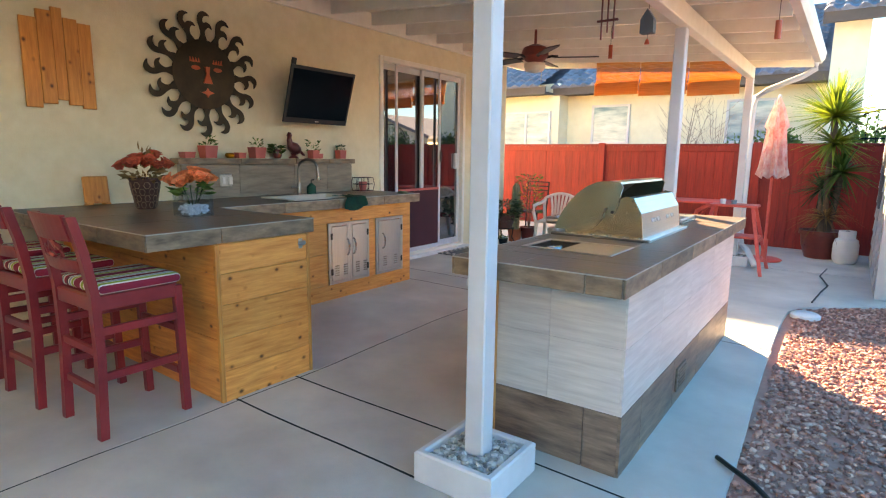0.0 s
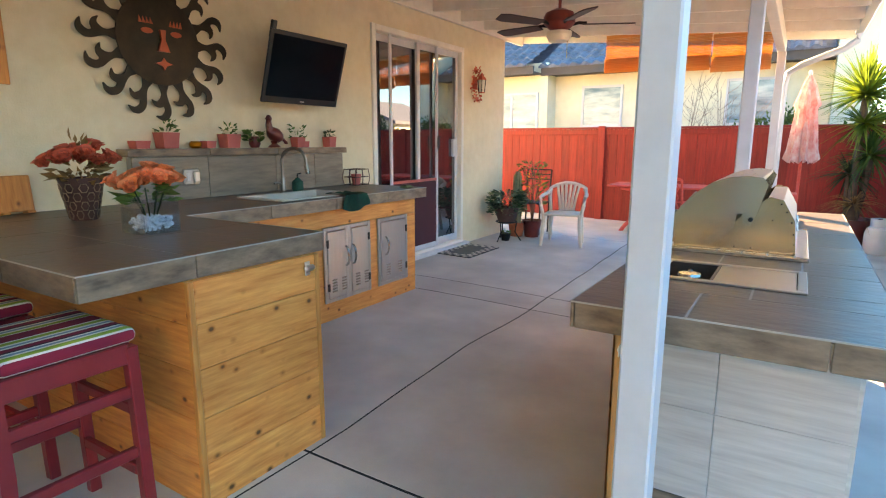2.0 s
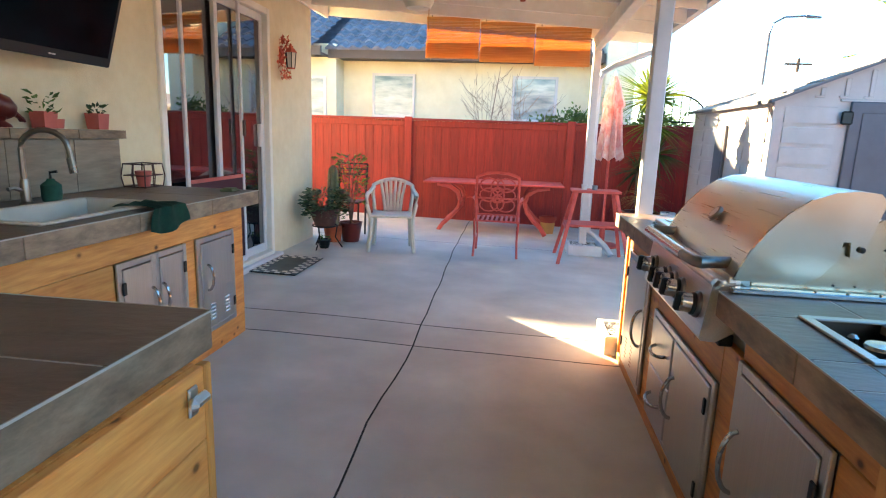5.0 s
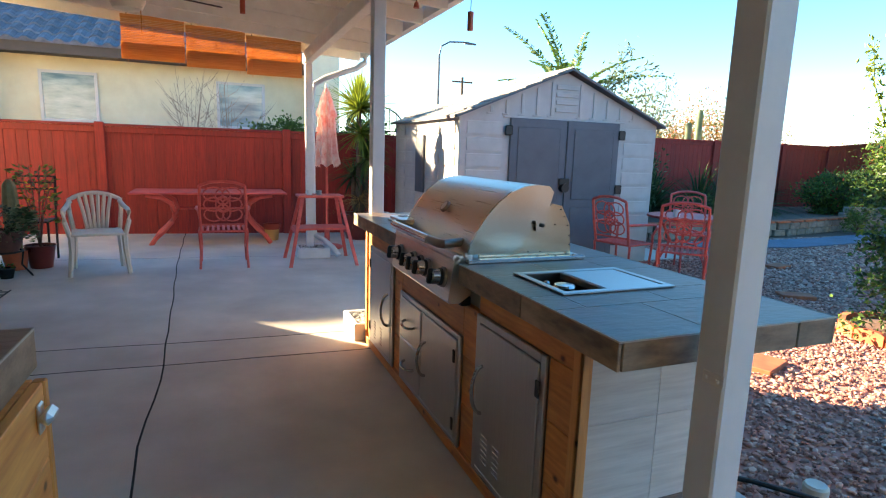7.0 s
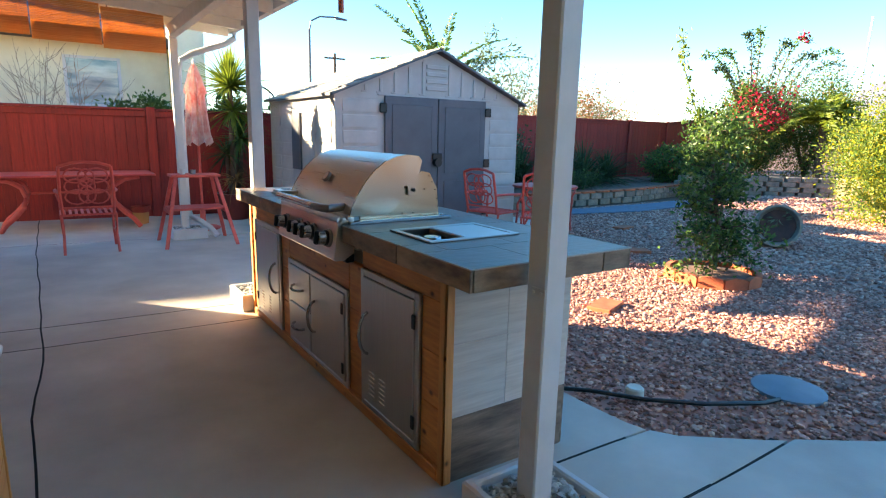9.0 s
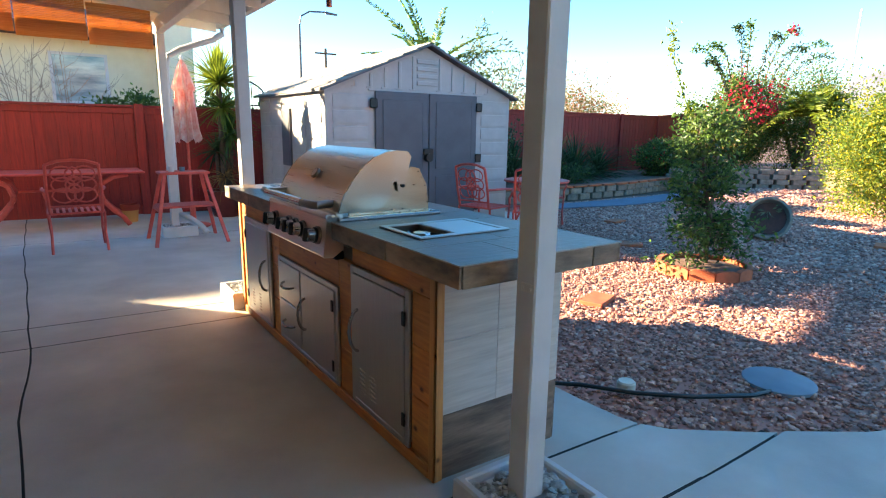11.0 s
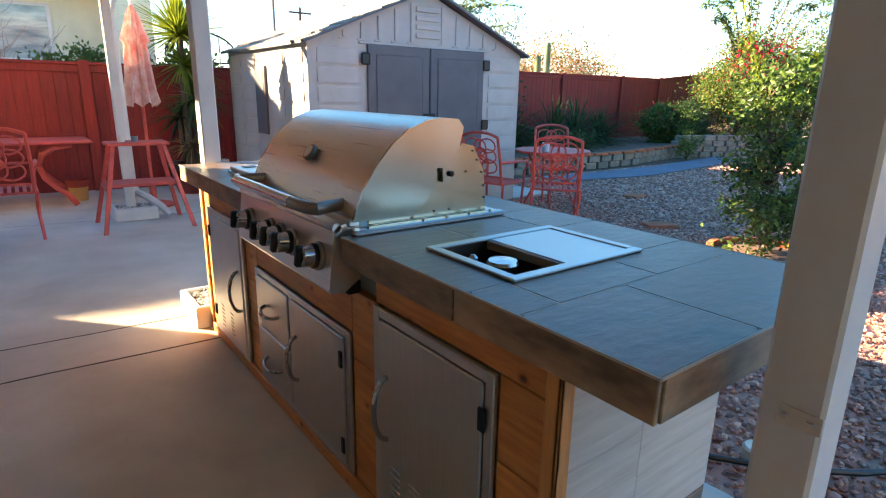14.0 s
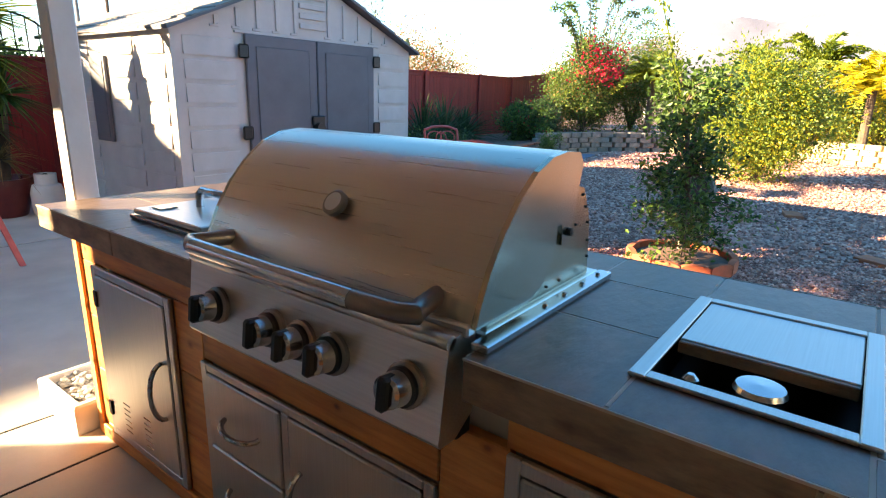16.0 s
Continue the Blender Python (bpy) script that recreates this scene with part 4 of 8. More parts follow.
part("core", box(BX0 + 0.03, BX1 - 0.015, BY0 + 0.015, BY1 - 0.015, -0.02, IZ - 0.09), M_grout, island, smooth=False)
GY0, GY1 = 3.9, 4.74
# cedar front: boards above, below and between the doors
front = [(BY0, BY1, 0.0, 0.06), (BY0, 3.32, 0.06, 0.3), (BY0, 3.32, 0.3, 0.52), (BY0, 3.32, 0.52, 0.735), (3.84, 4.0, 0.06, 0.28), (3.84, 4.0, 0.28, 0.5), (3.84, 4.0, 0.5, 0.735),
         (4.87, 5.02, 0.06, 0.28), (4.87, 5.02, 0.28, 0.5), (4.87, 5.02, 0.5, 0.735), (5.56, BY1, 0.06, 0.3), (5.56, BY1, 0.3, 0.52), (5.56, BY1, 0.52, 0.735),
         (4.0, 4.87, 0.585, 0.735), (BY0, 3.85, 0.735, 0.848), (4.79, BY1, 0.735, 0.848)]
for a, b, z0, z1 in front:
    part("cedar_board", box(BX0, BX0 + 0.028, a + 0.001, b - 0.001, z0 + 0.001, z1 - 0.001, 0.003), M_cedar_y, island, smooth=False)
part("corner_trim", box(BX0 - 0.012, BX0 + 0.03, BY0 - 0.012, BY0 - 0.001, 0.0, 0.846, 0.003), M_cedar_z, island, smooth=False)
part("corner_trim", box(BX0 - 0.012, BX0 - 0.001, BY0 - 0.012, BY0 + 0.03, 0.0, 0.846, 0.003), M_cedar_z, island, smooth=False)
part("corner_trim", box(BX0 - 0.012, BX0 - 0.001, BY1 - 0.04, BY1, 0.0, 0.846, 0.003), M_cedar_z, island, smooth=False)
part("skirting", box(BX0 - 0.014, BX0 - 0.001, BY0 + 0.03, BY1 - 0.04, 0.0, 0.055, 0.003), M_cedar_y, island, smooth=False)
# tiled near end, back and far end
grid_tiles(island, "pale_tile", [BX0 + 0.012, BX0 + 0.3, BX1 - 0.01], [0.27, 0.57, 0.848], BY0, BY0 + 0.014, "xz", M_tile_light, 0.0006)
grid_tiles(island, "brown_tile", [BX0 + 0.012, BX1 - 0.17, BX1 - 0.01], [-0.02, 0.27], BY0 - 0.001, BY0 + 0.014, "xz", M_tile_dark, 0.002)
cuts = [BY0 + 0.0, 3.72, 4.33, 4.94, 5.4, BY1]
grid_tiles(island, "pale_tile", cuts, [0.27, 0.57, 0.848], BX1 - 0.014, BX1, "yz", M_tile_light, 0.0006)
grid_tiles(island, "brown_tile", [BY0, 3.45, 4.05, 4.65, 5.25, BY1], [-0.02, 0.27], BX1 - 0.014, BX1 + 0.001, "yz", M_tile_dark, 0.002)
grid_tiles(island, "pale_tile", [BX0 + 0.012, BX0 + 0.3, BX1 - 0.016], [0.27, 0.57, 0.848], BY1 - 0.014, BY1, "xz", M_tile_light, 0.0006)
grid_tiles(island, "brown_tile", [BX0 + 0.012, BX0 + 0.3, BX1 - 0.016], [-0.02, 0.27], BY1 - 0.014, BY1 + 0.001, "xz", M_tile_dark, 0.002)
bm = box(BX1 + 0.001, BX1 + 0.012, 4.1, 4.3, 0.06, 0.2, 0.003)
for k in range(6):
    box(BX1 + 0.011, BX1 + 0.018, 4.12, 4.28, 0.075 + k * 0.02, 0.083 + k * 0.02, 0, bm)
part("vent_grille", bm, M_tile_dark, island, "brown vent grille", smooth=False)
# doors
d = steel_door(island, BX0, 3.32, 3.84, 0.06, 0.735, -1)
bar_handle(d, BX0 - 0.02, 3.76, 0.34, 0.54)
for yy in (3.47, 3.57):
    louvres(d, BX0 - 0.02, 3.72 - (yy - 3.47), 0.15, 6)
d = steel_door(island, BX0, 5.02, 5.56, 0.06, 0.735, 1)
bar_handle(d, BX0 - 0.02, 5.1, 0.3, 0.5)
for yy in (5.25, 5.4):
    louvres(d, BX0 - 0.02, yy, 0.13, 6)
f = bmesh.new()
for b in ((4.0, 4.03, 0.06, 0.585), (4.84, 4.87, 0.06, 0.585), (4.03, 4.84, 0.06, 0.085), (4.03, 4.84, 0.56, 0.585), (4.47, 4.5, 0.085, 0.56)):
    box(BX0 - 0.014, BX0 - 0.001, *b, 0.003, f)
part("drawer_frame", f, M_steel_door, island, "steel surround", smooth=False)
d = part("door", box(BX0 - 0.019, BX0 - 0.003, 4.033, 4.467, 0.088, 0.557, 0.004), M_steel_door, island, "brushed steel door", smooth=False)
bar_handle(d, BX0 - 0.02, 4.42, 0.24, 0.42)
for zz in (0.16, 0.48):
    part("hinge", box(BX0 - 0.028, BX0 - 0.02, 4.035, 4.055, zz - 0.03, zz + 0.03, 0.003), M_black, d, "black hinge", smooth=False)
for z0, z1 in ((0.088, 0.32), (0.326, 0.557)):
    d = part("drawer", box(BX0 - 0.019, BX0 - 0.003, 4.503, 4.837, z0, z1, 0.004), M_steel_door, island, "brushed steel drawer front", smooth=False)
    flat_handle(d, BX0 - 0.02, 4.59, 4.75, (z0 + z1) / 2)

# worktop of slabs round the built-in openings
HX0, HX1, HY0, HY1 = -2.098, -1.658, 3.344, 3.652
top = thing("island_worktop", "dark slate tiled worktop with pale grout on the grill island", "worktop", pose(0, 0, 0))
bed = None
zt, zb = IZ, IZ - 0.08
for b in ((IX0, IX1, IY0, HY0), (IX0, HX0, HY0, HY1), (HX1, IX1, HY0, HY1), (IX0, IX1, HY1, GY0), (-1.66, IX1, GY0, GY1), (IX0, IX1, GY1, IY1)):
    bed = box(b[0] + 0.012, b[1] - 0.012 if b[1] == IX1 else b[1], b[2] + (0.012 if b[2] == IY0 else 0), b[3] - (0.012 if b[3] == IY1 else 0), zb + 0.004, zt - 0.0008, 0, bed)
part("bed", bed, M_grout, top, smooth=False)


def top_tile(x0, x1, y0, y1, g=0.0025):
    part("tile", box(x0 + g, x1 - g, y0 + g, y1 - g, zt - 0.01, zt, 0.0015), M_tile_top, top, smooth=False)


for y0, y1 in ((IY0, HY0),):
    for x0, x1 in ((IX0, -1.92), (-1.92, -1.44)):
        top_tile(x0, x1, y0, y0 + 0.29)
    for x0, x1 in ((IX0, HX0 - 0.02), (HX0 - 0.02, -1.79), (-1.79, IX1)):
        top_tile(x0, x1, y0 + 0.29, y1)
top_tile(IX0, HX0, HY0, HY1)
top_tile(HX1, IX1, HY0, HY1)
for x0, x1 in ((IX0, -1.93), (-1.93, -1.66), (-1.66, IX1)):
    top_tile(x0, x1, HY1, GY0)
top_tile(-1.66, IX1, GY0, 4.32)
top_tile(-1.66, IX1, 4.32, GY1)
for y0, y1 in ((GY1, 5.2), (5.2, IY1)):
    for x0, x1 in ((IX0, -1.93), (-1.93, IX1)):
        top_tile(x0, x1, y0, y1)
g = 0.0028
for y0, y1 in ((IY0, 3.39), (3.39, GY0 - 0.0), (GY1, 5.2), (5.2, IY1)):
    part("edge_tile", box(IX0, IX0 + 0.011, y0 + g, y1 - g, zb, zt - 0.001, 0.002), M_tile_edge, top, smooth=False)
for y0, y1 in ((IY0, 3.4), (3.4, 4.0), (4.0, 4.6), (4.6, 5.2), (5.2, IY1)):
    part("edge_tile", box(IX1 - 0.011, IX1, y0 + g, y1 - g, zb, zt - 0.001, 0.002), M_tile_edge, top, smooth=False)
for x0, x1 in ((IX0 + 0.011, -1.6), (-1.6, IX1 - 0.011)):
    part("edge_tile", box(x0 + g, x1 - g, IY0, IY0 + 0.011, zb, zt - 0.001, 0.002), M_tile_edge, top, smooth=False)
    part("edge_tile", box(x0 + g, x1 - g, IY1 - 0.011, IY1, zb, zt - 0.001, 0.002), M_tile_edge, top, smooth=False)

for b in ((IX0 - 0.001, IX0 + 0.002, IY0, 3.898), (IX0 - 0.001, IX0 + 0.002, GY1 + 0.012, IY1), (IX1 - 0.002, IX1 + 0.001, IY0, IY1), (IX0 + 0.002, IX1 - 0.002, IY0 - 0.001, IY0 + 0.002)):
    part("edge_trim", box(*b, zt - 0.004, zt + 0.0008), M_grout, top, smooth=False)


def sunk_box():
    t = thing("drop_in_burner", "steel drop-in burner box with a half open sliding lid", "burner", pose((HX0 + HX1) / 2, (HY0 + HY1) / 2, IZ))
    hx, hy = (HX1 - HX0) / 2, (HY1 - HY0) / 2
    bm = None
    o = 0.011
    e = 0.016
    for b in ((-hx - o, hx + o, -hy - o, -hy + e), (-hx - o, hx + o, hy - e, hy + o), (-hx - o, -hx + e, -hy + e, hy - e), (hx - e, hx + o, -hy + e, hy - e)):
        bm = box(*b, 0.001, 0.008, 0.002, bm)
    part("rim", bm, M_steel_door, t, "bright steel rim", smooth=False)
    bm = box(-hx + 0.002, hx - 0.002, -hy + 0.002, hy - 0.002, -0.08, 0.0)
    bmesh.ops.delete(bm, geom=[f for f in bm.faces if f.calc_center_median().z > -0.001], context="FACES")
    bmesh.ops.recalc_face_normals(bm, faces=bm.faces)
    bmesh.ops.solidify(bm, geom=bm.faces[:], thickness=0.003)
    part("well", bm, M_well, t, "dark steel well", smooth=False)
    part("lid", box(-hx * 0.15, hx - 0.018, -hy + 0.018, hy - 0.018, -0.004, 0.005, 0.002), M_steel_door, t, "brushed steel lid", smooth=False)
    part("lid_lip", box(-hx * 0.15 - 0.012, -hx * 0.15 - 0.001, -hy + 0.018, hy - 0.018, -0.02, 0.003, 0.002), M_tile_edge, t, smooth=False)
    bm = lathe([(0.012, -0.075), (0.012, -0.03), (0.036, -0.026), (0.04, -0.012), (0.036, -0.004), (0.0, -0.002)], 18, None, (-hx * 0.55, -0.01, 0), False)
    part("burner_cap", bm, M_chrome, t, "round steel burner cap")
    part("knob", lathe([(0.014, -0.05), (0.014, -0.02), (0.006, -0.012), (0, -0.012)], 12, None, (-hx * 0.6, 0.09, 0), False), M_chrome, t)
    return t


sunk_box()


def side_burner():
    t = thing("side_burner", "flat steel side burner lid with a chrome handle", "burner", pose(-1.91, 5.12, IZ))
    part("base", box(-0.2, 0.2, -0.21, 0.21, 0.001, 0.014, 0.003), M_chrome, t, smooth=False)
    part("lid", box(-0.19, 0.19, -0.2, 0.2, 0.016, 0.034, 0.004), M_steel, t, "brushed steel lid", smooth=False)
    part("handle", tube([(-0.03, -0.14, 0.033), (-0.03, -0.14, 0.075), (-0.03, -0.11, 0.09), (-0.03, 0.05, 0.092), (-0.03, 0.07, 0.08), (-0.03, 0.07, 0.033)], 0.013, 10), M_chrome, t, "chrome handle")
    part("badge", box(-0.15, -0.09, 0.1, 0.16, 0.035, 0.039, 0.001), M_chrome, t, smooth=False)
    return t


side_burner()


def grill():
    t = thing("gas_grill", "built-in stainless steel gas grill with closed hood and black knobs", "grill", pose(0, GY0, 0))
    W = GY1 - GY0
    # base rail and firebox
    bm = box(-2.15, -1.64, 0.004, W - 0.004, 0.80, 0.945, 0.004)
    part("firebox", bm, M_steel, t, smooth=False)
    part("side_rail", box(-2.2, -1.64, W - 0.004, W + 0.03, 0.931, 0.947, 0.003), M_chrome, t, "folded steel flange with rivets", smooth=False)
    rail = part("side_rail", box(-2.2, -1.64, -0.03, 0.004, 0.931, 0.947, 0.003), M_chrome, t, "folded steel flange with rivets", smooth=False)
    for k in range(4):
        part("rivet", lathe([(0.006, 0.947), (0.005, 0.953), (0, 0.954)], 8, None, (-1.96 + k * 0.09, -0.014, 0), False), M_chrome, rail)
    # hood: an arched shell with flat ends
    arch = [(-2.19, 0.965), (-2.178, 1.0), (-2.15, 1.06), (-2.11, 1.12), (-2.06, 1.175), (-2.0, 1.22), (-1.94, 1.243), (-1.88, 1.25), (-1.82, 1.245)]
    end = arch + [(-1.80, 1.22), (-1.835, 1.085), (-1.85, 1.05), (-1.876, 1.055), (-1.88, 1.10), (-1.90, 1.10), (-1.905, 1.045), (-1.95, 0.99), (-2.0, 0.965)]
    bm = prism([(a, b) for a, b in end], 0.0, 0.012, "xz")
    part("hood_side", bm, M_burnt, t, "pale heat tinted steel cheek", smooth=False)
    bm = prism([(a, b) for a, b in end], W - 0.012, W, "xz")
    part("hood_side", bm, M_burnt, t, "pale heat tinted steel cheek", smooth=False)
    bm = bmesh.new()
    inner = [(a + 0.012 * (1 if i < 6 else 0.3), b - 0.012 * (0.3 if i < 4 else 1)) for i, (a, b) in enumerate(arch)]
    ring = arch + inner[::-1]
    prism(ring, 0.0121, W - 0.0121, "xz", bm)
    part("hood", bm, M_hood, t, "brushed steel hood")
    part("hood_lip", box(-2.2, -2.175, 0.01, W - 0.01, 0.95, 0.972, 0.004), M_steel, t, smooth=False)
    # back housing
    back = [(-2.13, 0.946), (-2.13, 0.985), (-1.9, 1.07), (-1.86, 1.12), (-1.79, 1.17), (-1.745, 1.16), (-1.70, 1.08), (-1.685, 0.946)]
    cheek = part("back_cheek", prism(back, W - 0.028, W - 0.016, "xz"), M_cheek, t, "heat stained rear cheek", smooth=False)
    cheek = part("back_cheek", prism(back, 0.016, 0.028, "xz"), M_cheek, t, "heat stained rear cheek", smooth=False)
    for a, b in ((-1.75, 1.145), (-1.73, 1.115), (-1.71, 1.075), (-1.70, 1.03), (-1.695, 0.99), (-1.775, 1.08), (-1.84, 0.965), (-1.9, 0.965)):
        part("screw", lathe([(0.0032, 0), (0.0032, 0.003), (0, 0.004)], 8, None, (0, 0, 0), False), M_iron, cheek).matrix_basis = pose(a, 0.016, b, 90, 0, 0)
    part("hood_pivot", lathe([(0.009, 0), (0.009, 0.008), (0, 0.01)], 10, None, (0, 0, 0), False), M_iron, t).matrix_basis = pose(-1.85, -0.001, 1.08, 90, 0, 0)
    bm = prism([(-1.80, 1.16), (-1.745, 1.16), (-1.70, 1.08), (-1.685, 0.946), (-1.70, 0.946), (-1.715, 1.075), (-1.755, 1.145), (-1.80, 1.145)], 0.0281, W - 0.0281, "xz")
    bk = part("back_panel", bm, M_steel, t, "rear steel panel with louvres", smooth=False)
    for a in (0.2, 0.3, 0.5, 0.6):
        for b in (0, 1):
            o = part("louvre", box(-0.004, 0.004, 0, 0.06, -0.012, 0.012, 0.004), M_steel_door, bk, smooth=False)
            o.matrix_basis = pose(-1.69 - b * 0.016, a, 1.03 + b * 0.045, 0, -18, 0)
    # control panel, leaning
    pan = [(-2.226, 0.957), (-2.16, 0.962), (-2.16, 0.79), (-2.213, 0.756), (-2.256, 0.758), (-2.262, 0.768), (-2.24, 0.942)]
    part("control_panel", prism(pan, 0.02, W - 0.02, "xz"), M_steel, t, "sloping brushed steel control panel", smooth=False)
    part("panel_roll", tube([(-2.232, 0.02, 0.95), (-2.232, W - 0.02, 0.95)], 0.014, 12), M_steel, t, "rolled top edge of the panel")
    # Black strip put in for the shadow below the panel.
    part("drip_tray", box(-2.2, -2.155, 0.025, W - 0.025, 0.742, 0.782, 0.004), M_iron, t, "dark strip standing in for the shadow under the panel", smooth=False)
    for y in (4.59, 4.38, 4.285, 4.19, 4.0):
        kb = new("knob", mesh_of("knob", lathe([(0.036, 0.0), (0.036, 0.008), (0.03, 0.012), (0.0, 0.012)], 20, None, (0, 0, 0), False), M_faucet, True))
        kb.parent = t
        kb.matrix_basis = pose(-2.2515, y - GY0, 0.855, 0, -83.3, 0) @ Matrix.Scale(1.22, 4)
        tagged(kb, "steel bezel")
        part("skirt", lathe([(0.031, 0.012), (0.031, 0.018), (0.026, 0.022), (0.0, 0.022)], 20, None, (0, 0, 0), False), M_black, kb, "black ring")
        bm = lathe([(0.027, 0.022), (0.025, 0.046), (0.02, 0.05), (0.0, 0.05)], 20, None, (0, 0, 0), False)
        part("grip", bm, M_chrome, kb, "polished steel knob")
        part("grip_bar", box(-0.026, 0.026, -0.009, 0.009, 0.03, 0.062, 0.005), M_black, kb, "black thumb bar")
    # long towel-bar handle
    pts = [(-2.17, 0.1, 1.0), (-2.235, 0.085, 1.0), (-2.265, 0.07, 1.0), (-2.28, 0.1, 1.0), (-2.285, 0.2, 1.0), (-2.285, W - 0.2, 1.0), (-2.28, W - 0.1, 1.0), (-2.265, W - 0.07, 1.0), (-2.235, W - 0.085, 1.0), (-2.17, W - 0.1, 1.0)]
    h = part("hood_handle", tube(pts, 0.019, 12), M_faucet, t, "thick steel tube handle with bent ends")
    part("grip_sleeve", tube([(-2.285, 0.2, 1.0), (-2.285, W - 0.12, 1.0)], 0.0205, 12), M_chrome, h)
    gau = part("thermometer", lathe([(0.03, 0), (0.03, 0.012), (0.026, 0.015), (0, 0.015)], 20, None, (0, 0, 0), False), M_faucet, t, "round hood thermometer")
    gau.matrix_basis = pose(-2.122, 4.315 - GY0, 1.118, 0, -52, 0)
    part("dial", lathe([(0.022, 0.0152), (0.0, 0.0154)], 18, None, (0, 0, 0), False), M_white, gau)
    return t


M_hood = mat("brushed_hood_steel", rgb(208, 197, 181), rgb(203, 192, 176), rough=0.3, metal=1.0, scale=3, stretch=(60, 1, 60), stain=0.04)
grill()

# ---- bar peninsula and sink counter ----
CZ = 0.985
bar = thing("bar_cabinet", "knotty pine clad bar cabinet under the counter", "cabinet", pose(0, 0, 0))
PX1, PY0, PY1 = -3.46, 2.51, 3.14
part("core", box(-5.36, PX1 - 0.022, PY0 + 0.02, PY1 - 0.02, 0.0, CZ - 0.085), M_pine_x, bar, smooth=False)
zc = [0.02, 0.2, 0.38, 0.57, 0.74, CZ - 0.085]
for z0, z1 in zip(zc, zc[1:]):
    part("pine_board", box(PX1 - 0.02, PX1, PY0 + 0.022, PY1 - 0.022, z0 + 0.001, z1 - 0.001, 0.002), M_pine_y, bar, smooth=False)
    part("pine_board", box(-5.37, PX1 - 0.022, PY0, PY0 + 0.019, z0 + 0.001, z1 - 0.001, 0.002), M_pine_x, bar, smooth=False)
    part("pine_board", box(-4.5, PX1 - 0.022, PY1 - 0.019, PY1, z0 + 0.001, z1 - 0.001, 0.002), M_pine_x, bar, smooth=False)
part("corner_trim", box(PX1 - 0.021, PX1 + 0.003, PY0 - 0.003, PY0 + 0.021, 0.01, CZ - 0.086, 0.003), M_pine_z, bar, smooth=False)
part("corner_trim", box(PX1 - 0.021, PX1 + 0.003, PY1 - 0.021, PY1 + 0.003, 0.01, CZ - 0.086, 0.003), M_pine_z, bar, smooth=False)
bm = box(PX1 + 0.001, PX1 + 0.008, PY1 - 0.085, PY1 - 0.055, 0.815, 0.875, 0.003)
box(PX1 + 0.006, PX1 + 0.03, PY1 - 0.1, PY1 - 0.04, 0.835, 0.862, 0.01, bm)
solid("bottle_opener", bm, M_steel, "grey metal bottle opener screwed to the bar end", "bottle opener")

SX1, SY1 = -4.6, 5.52
sink_cab = thing("sink_cabinet", "knotty pine sink cabinet with steel access doors", "cabinet", pose(0, 0, 0))
part("core", box(-5.36, SX1 - 0.022, PY1 + 0.02, SY1 - 0.02, 0.0, CZ - 0.3), M_pine_y, sink_cab, smooth=False)
sf = [(PY1 + 0.003, SY1, 0.04, 0.19), (PY1 + 0.003, SY1, 0.76, CZ - 0.085), (PY1 + 0.003, 4.34, 0.19, 0.48), (PY1 + 0.003, 4.34, 0.48, 0.76), (4.87, 4.97, 0.19, 0.76), (5.38, SY1, 0.19, 0.76)]
for a, b, z0, z1 in sf:
    part("pine_board", box(SX1 - 0.02, SX1, a + 0.001, b - 0.001, z0 + 0.001, z1 - 0.001, 0.002), M_pine_y, sink_cab, smooth=False)
for z0, z1 in zip(zc, zc[1:]):
    part("pine_board", box(-5.36, SX1 - 0.021, SY1 - 0.019, SY1, z0 + 0.03, z1 - 0.001, 0.002), M_pine_x, sink_cab, smooth=False)
for y0, y1, hg, hy in ((4.34, 4.605, -1, 4.565), (4.605, 4.87, 1, 4.645), (4.97, 5.38, 1, 5.06)):
    dd = steel_door(sink_cab, SX1, y0, y1, 0.19, 0.76, hg, out=1)
    bar_handle(dd, SX1 + 0.02, hy, 0.45, 0.6, 0.008, 0.035, 1)
    for yy in ((0.3, 0.7) if y1 - y0 > 0.3 else (0.35, 0.75)):
        louvres(dd, SX1 + 0.02, y0 + (y1 - y0) * yy, 0.27, 5, 0.05, -1)

counter = thing("bar_counter", "L-shaped dark slate tiled counter top with pale grout", "worktop", pose(0, 0, 0))
TX1, TY0, TY1, SXE, SYE = -3.49, 2.17, 3.21, -4.5, 5.56
KX0, KX1, KY0, KY1 = -5.02, -4.62, 4.0, 4.72
bed = box(WALL + 0.02, TX1 - 0.012, TY0 + 0.012, TY1 - 0.012, CZ - 0.08, CZ - 0.0008)
for b in ((WALL + 0.02, SXE - 0.012, TY1 - 0.012, KY0), (WALL + 0.02, KX0, KY0, KY1), (KX1, SXE - 0.012, KY0, KY1), (WALL + 0.02, SXE - 0.012, KY1, SYE - 0.012)):
    box(*b, CZ - 0.08, CZ - 0.0008, 0, bed)
part("bed", bed, M_grout, counter, smooth=False)


def ctile(x0, x1, y0, y1, g=0.0022):
    part("tile", box(x0 + g, x1 - g, y0 + g, y1 - g, CZ - 0.01, CZ, 0.0015), M_tile_top, counter, smooth=False)


